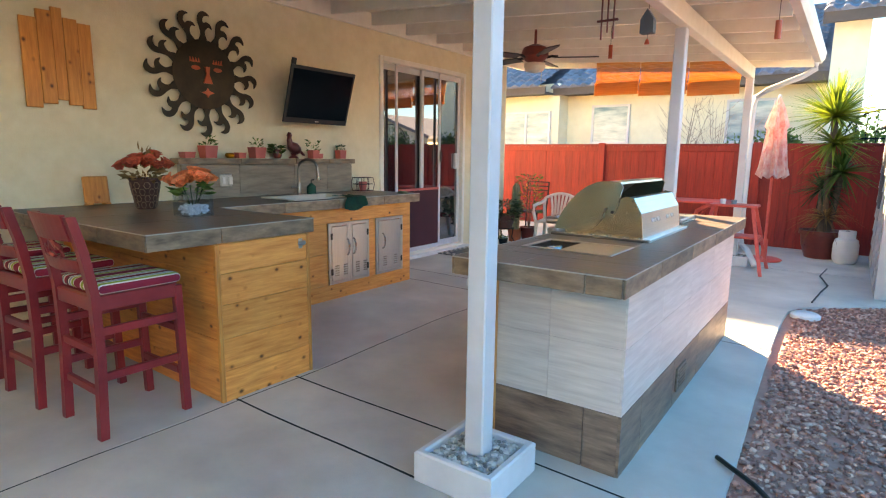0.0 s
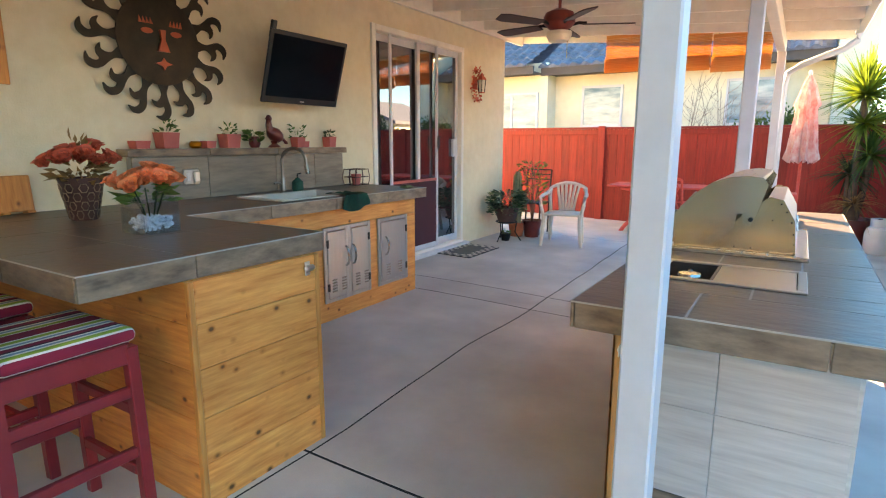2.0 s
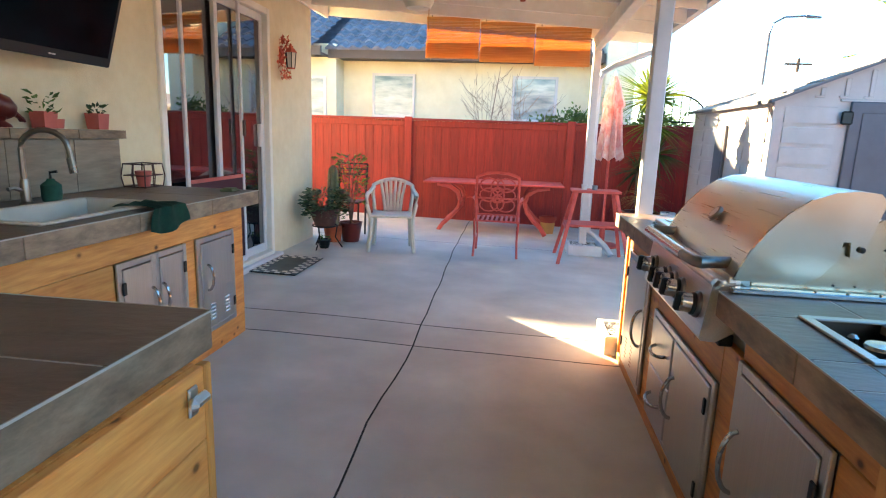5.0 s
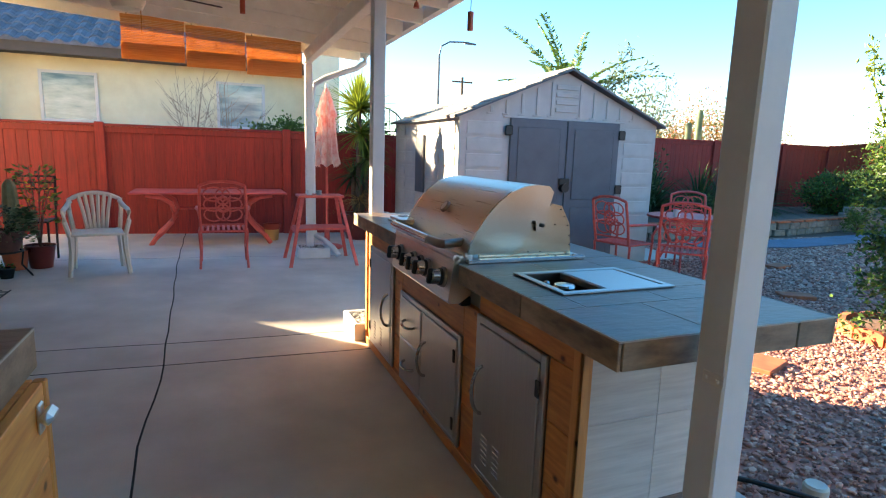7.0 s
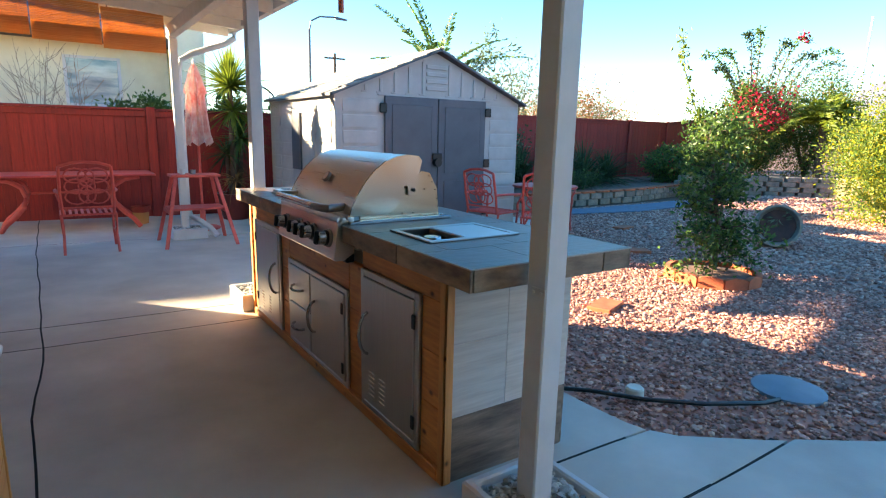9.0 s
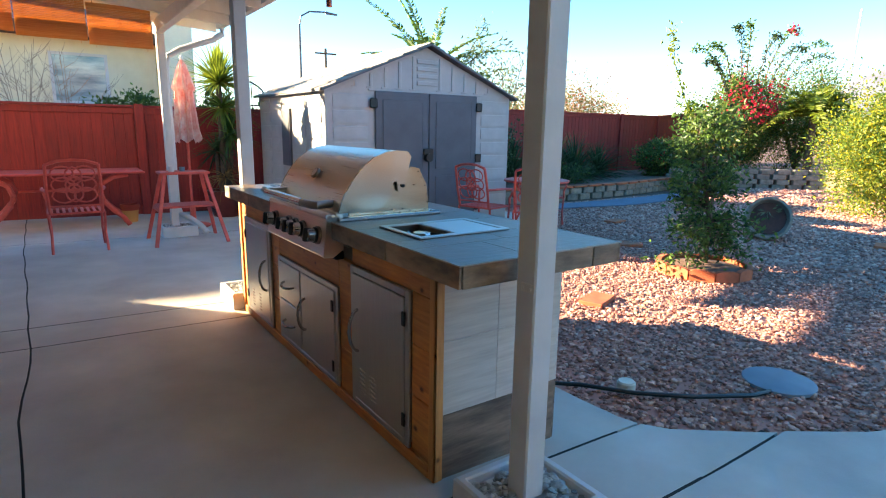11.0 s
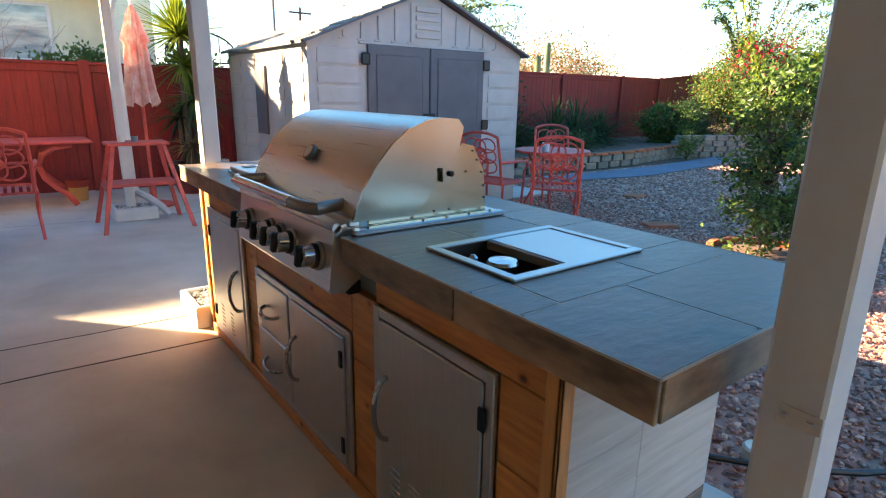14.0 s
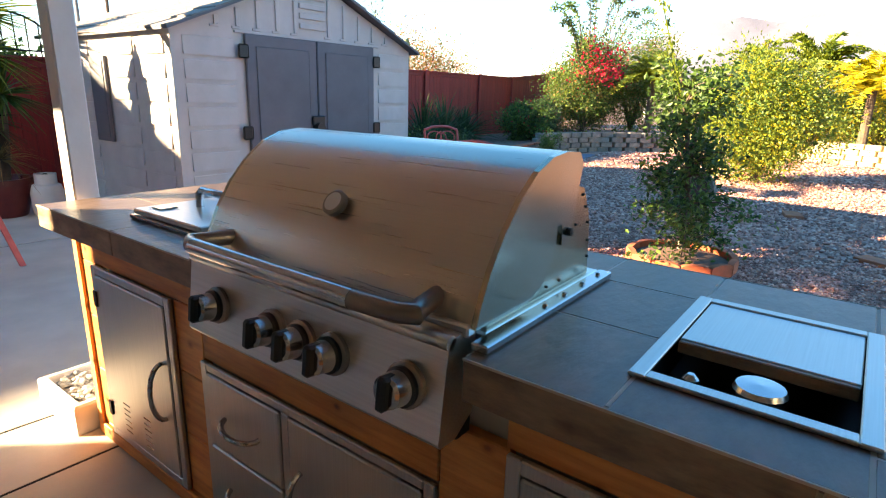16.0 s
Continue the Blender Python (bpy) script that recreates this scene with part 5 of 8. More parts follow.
xc = [WALL + 0.015, -5.0, SXE, -4.0, TX1]
for y0, y1 in ((TY0, 2.55), (2.55, 2.9), (2.9, TY1)):
    for x0, x1 in zip(xc, xc[1:]):
        ctile(x0, x1, y0, y1)
for y0, y1 in ((TY1, KY0), (KY1, 5.15), (5.15, SYE)):
    for x0, x1 in zip(xc[:3], xc[1:3]):
        ctile(x0, x1, y0, y1)
ctile(WALL + 0.015, KX0, KY0, KY1)
ctile(KX1, SXE, KY0, KY1)
g = 0.002
for x0, x1 in zip(xc, xc[1:]):
    part("edge_tile", box(x0 + g, x1 - g - (0.011 if x1 == TX1 else 0), TY0, TY0 + 0.011, CZ - 0.085, CZ - 0.001, 0.002), M_tile_edge, counter, smooth=False)
for y0, y1 in ((TY0 + 0.0, 2.57), (2.57, TY1)):
    part("edge_tile", box(TX1 - 0.011, TX1, y0 + g, y1 - g, CZ - 0.085, CZ - 0.001, 0.002), M_tile_edge, counter, smooth=False)
for x0, x1 in ((SXE, -4.0), (-4.0, TX1 - 0.011)):
    part("edge_tile", box(x0 + g, x1 - g, TY1 - 0.011, TY1, CZ - 0.085, CZ - 0.001, 0.002), M_tile_edge, counter, smooth=False)
for y0, y1 in ((TY1, 3.8), (3.8, 4.4), (4.4, 5.0), (5.0, SYE)):
    part("edge_tile", box(SXE - 0.011, SXE, y0 + g, y1 - g, CZ - 0.085, CZ - 0.001, 0.002), M_tile_edge, counter, smooth=False)
part("edge_tile", box(WALL + 0.015, SXE - 0.011, SYE - 0.011, SYE, CZ - 0.085, CZ - 0.001, 0.002), M_tile_edge, counter, smooth=False)

for b in ((TX1 - 0.002, TX1 + 0.001, TY0, TY1), (WALL + 0.02, TX1 - 0.002, TY0 - 0.001, TY0 + 0.002), (SXE - 0.002, SXE + 0.001, TY1 + 0.002, SYE), (SXE + 0.002, TX1 - 0.002, TY1 - 0.002, TY1 + 0.001)):
    part("edge_trim", box(*b, CZ - 0.004, CZ + 0.0008), M_grout, counter, smooth=False)

splash = thing("backsplash", "grey tiled backsplash with a projecting ledge", "backsplash", pose(0, 0, 0), kind="structure")
part("core", box(WALL + 0.002, WALL + 0.088, 3.4, 5.32, CZ + 0.001, 1.28), M_grout, splash, smooth=False)
grid_tiles(splash, "tile", [3.38, 3.93, 4.55, 4.98, 5.34], [CZ + 0.002, 1.28], WALL + 0.088, WALL + 0.1, "yz", M_splash, 0.002)
grid_tiles(splash, "edge_tile", [3.34, 3.93, 4.55, 4.98, 5.36], [1.281, 1.333], WALL + 0.002, WALL + 0.135, "yz", M_tile_edge, 0.002)
o = thing("wall_outlet", "steel weatherproof outlet cover on the backsplash", "outlet", pose(WALL + 0.1, 3.78, 1.14))
part("cover", box(0.001, 0.022, -0.06, 0.06, -0.055, 0.055, 0.008), M_steel_door, o)
part("flap", box(0.023, 0.045, 0.005, 0.05, -0.04, 0.04, 0.008), M_steel, o)
part("switch", box(0.023, 0.03, -0.045, -0.015, -0.03, 0.03, 0.004), M_white, o)


def sink():
    t = thing("kitchen_sink", "white drop-in sink set in the counter", "sink", pose((KX0 + KX1) / 2, (KY0 + KY1) / 2, CZ))
    hx, hy = (KX1 - KX0) / 2, (KY1 - KY0) / 2
    bm = None
    o = 0.03
    for b in ((-hx - o, hx + o, -hy - o, -hy), (-hx - o, hx + o, hy, hy + o), (-hx - o, -hx, -hy, hy), (hx, hx + o, -hy, hy)):
        bm = box(*b, 0.001, 0.012, 0.004, bm)
    part("rim", bm, M_plastic, t, "off-white rim", smooth=False)
    bm = box(-hx + 0.001, hx - 0.001, -hy + 0.001, hy - 0.001, -0.17, 0.006)
    bmesh.ops.delete(bm, geom=[f for f in bm.faces if f.calc_center_median().z > 0.0], context="FACES")
    bmesh.ops.recalc_face_normals(bm, faces=bm.faces)
    bmesh.ops.solidify(bm, geom=bm.faces[:], thickness=0.006)
    part("bowl", bm, M_plastic, t, smooth=False)
    return t


sink()
f = thing("faucet", "brushed steel gooseneck kitchen faucet", "faucet", pose(-5.1, 4.45, CZ))
part("base", lathe([(0.03, 0.0), (0.03, 0.012), (0.022, 0.02), (0.02, 0.1), (0.016, 0.12)], 14), M_faucet, f)
pts = [(0, 0, 0.1), (0, 0, 0.26)] + [(0.085 - 0.085 * math.cos(radians(a)), 0.04 - 0.04 * math.cos(radians(a)), 0.26 + 0.085 * math.sin(radians(a))) for a in range(20, 181, 20)] + [(0.175, 0.085, 0.2)]
part("spout", tube(pts, 0.013, 10), M_faucet, f)
part("spray_head", tube([(0.172, 0.083, 0.22), (0.18, 0.088, 0.15)], 0.018, 10), M_faucet, f)
part("lever", tube([(0, -0.02, 0.07), (0.0, -0.06, 0.085), (-0.0, -0.09, 0.08)], 0.009, 8), M_faucet, f)

# ---- things on the house wall ----
t = thing("wood_wall_art", "rustic pine board wall panel with uneven ends", "wall art", pose(WALL + 0.003, 2.59, 1.98))
for i, (y0, y1, z0, z1) in enumerate([(-0.22, -0.12, -0.31, 0.28), (-0.12, -0.03, -0.28, 0.34), (-0.03, 0.04, -0.25, 0.37), (0.04, 0.13, -0.28, 0.31), (0.13, 0.22, -0.3, 0.29)]):
    part("board", box(0.0, 0.022 + 0.004 * (i % 2), y0 + 0.001, y1 - 0.001, z0, z1, 0.003), M_pine_z, t, smooth=False)


def smooth_loop(pts, n=4):
    """A closed curve through the points."""
    out = []
    m = len(pts)
    for i in range(m):
        p0, p1, p2, p3 = (Vector(pts[(i + k) % m]) for k in (-1, 0, 1, 2))
        for j in range(n):
            u = j / n
            q = 0.5 * (2 * p1 + (p2 - p0) * u + (2 * p0 - 5 * p1 + 4 * p2 - p3) * u * u + (3 * p1 - p0 - 3 * p2 + p3) * u ** 3)
            out.append((q[0], q[1]))
    return out


def sun_face():
    """A flat metal sun: domed disc, curled flames and raised features."""
    # the sun lies in its own xy plane: turn its face towards +x, its top towards +z
    m = Matrix.Translation((WALL + 0.03, 3.68, 2.03)) @ Matrix(((0, 0, 1, 0), (1, 0, 0, 0), (0, 1, 0, 0), (0, 0, 0, 1)))
    t = thing("sun_sculpture", "large dark bronze metal sun with curled flames and copper features", "wall sculpture", m)
    part("disc", lathe([(0.285, 0.0), (0.285, 0.008), (0.24, 0.022), (0.15, 0.034), (0.0, 0.04)], 40, None, (0, 0, 0), False), M_bronze, t)
    loop = smooth_loop([(0.27, -0.036), (0.33, -0.02), (0.365, -0.028), (0.39, -0.056), (0.378, -0.088), (0.415, -0.072), (0.43, -0.038), (0.424, -0.008), (0.452, -0.004), (0.48, -0.03), (0.484, -0.068),
                        (0.512, -0.03), (0.508, 0.012), (0.47, 0.04), (0.425, 0.042), (0.375, 0.026), (0.33, 0.02), (0.27, 0.036)])
    me = mesh_of("flame", prism(loop, 0.0, 0.006, "xy"), M_bronze)
    for k in range(16):
        fl = new("flame", me)
        fl.parent = t
        fl.matrix_basis = pose(0, 0, 0, 0, 0, 360 * k / 16)
    nose = prism([(-0.02, 0.06), (0.02, 0.06), (0.012, 0.0), (0.04, -0.075), (-0.04, -0.075), (-0.012, 0.0)], 0.03, 0.055, "xy")
    part("nose", nose, M_copper, t, "copper nose", smooth=False)
    mouth = prism([(-0.06, -0.15), (-0.015, -0.135), (0, -0.11), (0.015, -0.135), (0.06, -0.15), (0.015, -0.165), (0, -0.19), (-0.015, -0.165)], 0.025, 0.042, "xy")
    part("mouth", mouth, M_copper, t, "copper lips", smooth=False)
    for sd in (-1, 1):
        part("eye", prism([(sd * 0.1 + p, q) for p, q in arc(0, 0.045, 0.04, 0, 350, 11, 0.018)], 0.028, 0.042, "xy"), M_copper, t, "copper eye", smooth=False)
        for i in range(4):
            x = sd * (0.065 + i * 0.024)
            part("brow", prism([(x - 0.012, 0.09), (x + 0.012, 0.09), (x + 0.006 * sd, 0.13)], 0.024, 0.036, "xy"), M_copper, t, "copper brow point", smooth=False)
    return t


sun_face()


def tv():
    t = thing("television", "black flat screen television tilted forward on a wall arm", "television", pose(WALL + 0.29, 4.725, 1.93, 0, 17, 0))
    part("bezel", box(0.002, 0.02, -0.405, 0.405, -0.265, 0.265, 0.005), M_black, t, smooth=False)
    part("screen", box(0.021, 0.024, -0.375, 0.375, -0.215, 0.235, 0.001), M_screen, t, "glossy black screen", smooth=False)
    part("badge", box(0.021, 0.025, -0.02, 0.02, -0.245, -0.238), M_steel, t, smooth=False)
    part("back_shell", box(-0.045, 0.0015, -0.25, 0.25, -0.18, 0.16, 0.012), M_black, t, smooth=False)
    part("wall_arm", tube([(-0.04, 0, 0), (-0.15, 0.02, -0.03), (-0.26, 0, -0.085)], 0.025, 8), M_black, t)
    part("bracket", box(-0.03, 0.0015, -0.38, -0.34, 0.2, 0.32, 0.004), M_black, t, smooth=False)


tv()


def sconce():
    t = thing("wall_lantern", "rust red wall lantern with a small wreath beside the door", "wall lamp", pose(WALL, 8.0, 2.1))
    part("back_plate", box(0.001, 0.02, -0.05, 0.05, -0.05, 0.1, 0.005), M_rust, t)
    part("arm", tube([(0.02, 0, 0.08), (0.07, 0, 0.14), (0.11, 0, 0.11)], 0.008, 6), M_rust, t)
    part("cap", lathe([(0.07, 0.06), (0.05, 0.09), (0.015, 0.12), (0.01, 0.15)], 6, None, (0.11, 0, 0)), M_rust, t)
    part("glass_body", lathe([(0.04, -0.09), (0.055, 0.06)], 6, None, (0.11, 0, 0)), M_glow, t, "frosted lantern glass")
    for k in range(6):
        a = radians(60 * k)
        part("bar", tube([(0.11 + 0.042 * math.cos(a), 0.042 * math.sin(a), -0.09), (0.11 + 0.057 * math.cos(a), 0.057 * math.sin(a), 0.06)], 0.005, 5), M_iron, t)
    part("foot", lathe([(0.045, -0.1), (0.045, -0.09)], 6, None, (0.11, 0, 0)), M_rust, t)
    P, D, S = [], [], []
    for k in range(140):
        a = rng.uniform(0, 2 * math.pi)
        P.append((0.04 + rng.uniform(-0.02, 0.04), 0.1 * math.cos(a) - 0.03, 0.19 * math.sin(a) - 0.0))
        D.append((rng.uniform(0, 1), rng.uniform(-1, 1), rng.uniform(-1, 1)))
        S.append(rng.uniform(0.03, 0.06))
    leaves("wreath", t, P, D, S, M_rust, 0.5, "dried red leaves")


sconce()

# ---- things on the ledge and the counter ----


def sprig(parent, base, h, spread, n, size, material, up=1.0):
    P, D, S = [], [], []
    for _ in range(n):
        a, r = rng.uniform(0, 2 * math.pi), spread * math.sqrt(rng.random())
        P.append((base[0] + r * math.cos(a) * 0.7, base[1] + r * math.sin(a) * 0.7, base[2] + h * rng.random()))
        D.append((math.cos(a), math.sin(a), up * rng.uniform(-0.2, 1.2)))
        S.append(size * rng.uniform(0.6, 1.3))
    return leaves("foliage", parent, P, D, S, material, 0.4)


def square_pot(y, w, h, material, plant=None):
    t = thing("flower_pot", "small square pink clay pot on the ledge" + (" with a green plant" if plant else ""), "pot", pose(WALL + 0.075, y, 1.334), group="pots on the ledge")
    a, b = w * 0.42, w * 0.5
    bm = bmesh.new()
    v = [bm.verts.new((s * r, q * r, z)) for r, z in ((a, 0), (b, h), (b - 0.008, h), (b - 0.012, h * 0.8)) for s, q in ((-1, -1), (1, -1), (1, 1), (-1, 1))]
    for j in range(3):
        for i in range(4):
            bm.faces.new((v[j * 4 + i], v[j * 4 + (i + 1) % 4], v[j * 4 + 4 + (i + 1) % 4], v[j * 4 + 4 + i]))
    bm.faces.new(v[:4][::-1])
    bm.faces.new(v[12:])
    part("pot", bm, material, t, smooth=False)
    if plant:
        sprig(t, (0, 0, h * 0.85), plant, plant * 0.75, 26, 0.045, M_leaf if plant > 0.06 else M_leaf_dark)
    return t


for y, w, h, p in ((3.455, 0.1, 0.05, 0), (3.645, 0.12, 0.105, 0.09), (3.96, 0.08, 0.05, 0), (4.14, 0.12, 0.1, 0.08), (4.82, 0.09, 0.085, 0.1), (4.9, 0.055, 0.05, 0), (5.2, 0.09, 0.09, 0.06)):
    square_pot(y, w, h, M_pinkpot, p)
t = thing("candle_bowl", "small round brass candle bowl on the ledge", "bowl", pose(WALL + 0.075, 3.855, 1.334))
part("bowl", lathe([(0.025, 0), (0.04, 0.015), (0.042, 0.035), (0.03, 0.048), (0.026, 0.046), (0.0, 0.03)], 16, None, (0, 0, 0), False), M_brass, t)
t = thing("plant_pot", "round maroon glazed pot with trailing green plant", "pot", pose(WALL + 0.075, 4.37, 1.334))
part("pot", lathe([(0.03, 0), (0.045, 0.03), (0.04, 0.07), (0.034, 0.085), (0.03, 0.07), (0, 0.06)], 16, None, (0, 0, 0), False), M_maroon, t)
sprig(t, (0, 0, 0.05), 0.08, 0.07, 80, 0.05, M_leaf, 0.3)


def rooster():
    bm = lathe([(0.05, 0), (0.045, 0.012), (0.02, 0.03), (0.03, 0.05)], 14, None, (0, 0, 0), False)
    own = lathe([(0.01, -0.085), (0.045, -0.05), (0.058, 0.0), (0.045, 0.05), (0.012, 0.085)], 14)
    own.transform(pose(0, 0.01, 0.1, 62, 0, 0))
    join(bm, own)
    tube([(0, -0.035, 0.13), (0, -0.05, 0.18), (0, -0.045, 0.215)], 0.032, 10, bm, 0.02)
    bmesh.ops.create_icosphere(bm, subdivisions=2, radius=0.026, matrix=pose(0, -0.045, 0.225))
    prism([(-0.08, 0.22), (-0.055, 0.255), (-0.03, 0.25), (-0.02, 0.225), (-0.045, 0.235)], -0.006, 0.006, "yz", bm)
    for k in range(3):
        tube([(0, 0.05, 0.09), (0, 0.1 + 0.012 * k, 0.06 - 0.01 * k), (0, 0.115 + 0.012 * k, 0.03)], 0.016, 6, bm, 0.006)
    return solid("rooster_figurine", bm, M_maroon, "glossy maroon ceramic rooster figurine on the ledge", "figurine", m=pose(WALL + 0.07, 4.57, 1.334))


rooster()


def wicker_vase():
    t = thing("flower_basket", "dark wicker basket vase full of rust red silk flowers", "vase", pose(-4.8, 2.84, CZ))
    prof = [(0.058, 0), (0.064, 0.01), (0.1, 0.2), (0.104, 0.215), (0.094, 0.215), (0.058, 0.03), (0, 0.03)]
    part("basket", lathe(prof, 22, None, (0, 0, 0), False), M_wicker, t)
    for k in range(4):
        for j in range(9):
            a = radians(40 * j + (20 if k % 2 else 0))
            pts = []
            for q in range(7):
                b = radians(60 * q)
                rr = 0.0645 + (0.03 + k * 0.045 + 0.024 * math.sin(b)) * 0.19
                pts.append((rr * math.cos(a + 0.22 * math.cos(b)), rr * math.sin(a + 0.22 * math.cos(b)), 0.03 + k * 0.045 + 0.024 * math.sin(b)))
            part("weave", tube(pts[:6], 0.003, 4, None, None, True), M_tile_edge, t)
    flowers(t, (0, 0, 0.2), 0.17, 0.2, 20, 0.085, M_rust)
    sprig(t, (0, 0, 0.18), 0.14, 0.13, 90, 0.07, M_leaf_dry, 0.5)
    sprig(t, (0, 0, 0.3), 0.1, 0.07, 9, 0.07, M_leaf_dry, 2.5)


def petal(bm, heart, base, out, up, side, size, cup):
    """A cupped round petal that opens outwards."""
    rows = []
    for i in range(1, 4):
        u = i / 3
        w = size * 0.52 * math.sin(math.pi * (0.18 + 0.62 * u))
        mid = base + up * (size * u * (1 - 0.25 * cup * u)) + out * (size * (0.12 + cup * u * u))
        rows.append([bm.verts.new(mid + side * (w * k) - out * (w * 0.55 * k * k)) for k in (-1, -0.4, 0.4, 1)])
    for k in range(3):
        bm.faces.new((heart, rows[0][k + 1], rows[0][k]))
    for a, b in zip(rows, rows[1:]):
        for k in range(3):
            bm.faces.new((a[k], a[k + 1], b[k + 1], b[k]))


def flowers(parent, c, spread, height, n, size, material):
    """Full round blooms of cupped petals, each a part."""
    for i in range(n):
        a, r = i * 2.4, spread * math.sqrt((i + 0.5) / n) * 0.9
        base = Vector((c[0] + r * math.cos(a), c[1] + r * math.sin(a), c[2] + height * (0.35 + 0.5 * rng.random()) * (1.15 - 0.6 * r / spread)))
        axis = Vector((math.cos(a) * r / spread * 0.9, math.sin(a) * r / spread * 0.9, 1)).normalized()
        e1 = axis.cross(Vector((0.3, 1, 0.1))).normalized()
        e2 = axis.cross(e1)
        bm = bmesh.new()
        heart = bm.verts.new(base)
        for cnt, cup, sz in ((3, 0.05, 0.62), (5, 0.3, 0.7), (6, 0.62, 0.74)):
            for j in range(cnt):
                b = 2 * math.pi * j / cnt + cnt
                o = e1 * math.cos(b) + e2 * math.sin(b)
                petal(bm, heart, base, o, axis, axis.cross(o), size * sz * rng.uniform(0.85, 1.1), cup)
        part("bloom", bm, material, parent)


wicker_vase()


def glass_vase():
    t = thing("glass_vase", "square glass vase with white pebbles and coral roses", "vase", pose(-4.12, 2.79, CZ))
    w = 0.085
    bm = None
    for b in ((-w, w, -w, -w + 0.006), (-w, w, w - 0.006, w), (-w, -w + 0.006, -w + 0.006, w - 0.006), (w - 0.006, w, -w + 0.006, w - 0.006)):
        bm = box(*b, 0.008, 0.155, 0, bm)
    box(-w, w, -w, w, 0.001, 0.012, 0.002, bm)
    g = part("vase", bm, M_glass, t, "clear glass", smooth=False)
    g.visible_shadow = False
    r = np.random.RandomState(8)
    P = r.uniform(-1, 1, (260, 3)) * [0.066, 0.066, 0.028] + [0, 0, 0.045]
    ob = new("pebble_fill", stones("pebble_fill", P, r.uniform(0.014, 0.022, len(P)), M_white_stone, 0.8))
    ob.parent = t
    tagged(ob, "white pebbles", kind="stuff")
    for k in range(9):
        a = radians(40 * k)
        part("stem", tube([(0.02 * math.cos(a), 0.02 * math.sin(a), 0.06), (0.07 * math.cos(a), 0.07 * math.sin(a), 0.19)], 0.003, 5), M_leaf_dark, t)
    flowers(t, (0, 0, 0.15), 0.14, 0.13, 16, 0.078, M_coral)
    sprig(t, (0, 0, 0.13), 0.08, 0.13, 46, 0.07, M_leaf, 0.2)


glass_vase()
bm = box(0.0, 0.03, -0.085, 0.085, 0.012, 0.21, 0.006)
for a in (-0.06, 0.06):
    box(-0.02, 0.05, a - 0.02, a + 0.02, 0, 0.014, 0.003, bm)
solid("wood_plaque", bm, M_pine_z, "small knotty wooden plaque on feet against the wall", "plaque", m=pose(WALL + 0.05, 2.74, CZ, 0, -6, 0))


def towel():
    bm = bmesh.new()
    rows = []
    for i in range(13):
        u = i / 12
        row = []
        for j in range(15):
            v = j / 14
            y = 4.46 + 0.26 * v + 0.02 * math.sin(u * 5 + v * 3)
            if u < 0.5:
                x, z = -4.68 + 0.37 * u, CZ + 0.012 + 0.01 * abs(math.sin(v * 9 + u * 4))
            else:
                x, z = -4.492 + 0.008 * math.sin(v * 14) + 0.012, CZ + 0.012 - (u - 0.5) * (0.2 + 0.05 * math.sin(v * 4))
            row.append(bm.verts.new((x, y, z)))
        rows.append(row)
    for a, b in zip(rows, rows[1:]):
        for k in range(14):
            bm.faces.new((a[k], a[k + 1], b[k + 1], b[k]))
    bmesh.ops.solidify(bm, geom=bm.faces[:], thickness=0.006)
    solid("dish_towel", bm, M_green, "dark green towel draped over the sink counter edge", "towel")


towel()
t = thing("soap_dispenser", "dark green soap bottle beside the faucet", "bottle", pose(-5.12, 4.62, CZ))
part("bottle", lathe([(0.04, 0), (0.045, 0.02), (0.045, 0.08), (0.02, 0.1), (0.016, 0.11)], 14), M_green, t)
part("pump", tube([(0, 0, 0.11), (0, 0, 0.14), (0.03, 0.01, 0.145)], 0.007, 6), M_black, t)
t = thing("wire_basket", "brown wire basket with a pink pot on the counter", "basket", pose(-5.2, 5.43, CZ))
for z in (0.0, 0.07, 0.14):
    part("ring", tube([(0.07 * a, 0.09 * b, z + 0.005) for a, b in ((-1, -1), (1, -1), (1, 1), (-1, 1))], 0.004, 5, None, None, True), M_wicker, t)
for a, b in ((-1, -1), (0, -1), (1, -1), (1, 0), (1, 1), (0, 1), (-1, 1), (-1, 0)):
    part("upright", tube([(0.07 * a, 0.09 * b, 0.0), (0.08 * a, 0.1 * b, 0.07), (0.07 * a, 0.09 * b, 0.145)], 0.004, 5), M_wicker, t)
part("pot", lathe([(0.035, 0.003), (0.05, 0.1), (0.042, 0.1), (0, 0.08)], 14, None, (0, 0, 0), False), M_pinkpot, t)
bm = box(-0.04, 0.04, -0.05, 0.05, 0.0, 0.014, 0.004)
box(-0.03, 0.03, -0.04, 0.04, 0.014, 0.022, 0.004, bm)
solid("scrub_sponge", bm, M_leaf_grey, "small green scrub sponge on the counter end", "sponge", m=pose(-4.62, 5.42, CZ))


# ---- bar stools ----


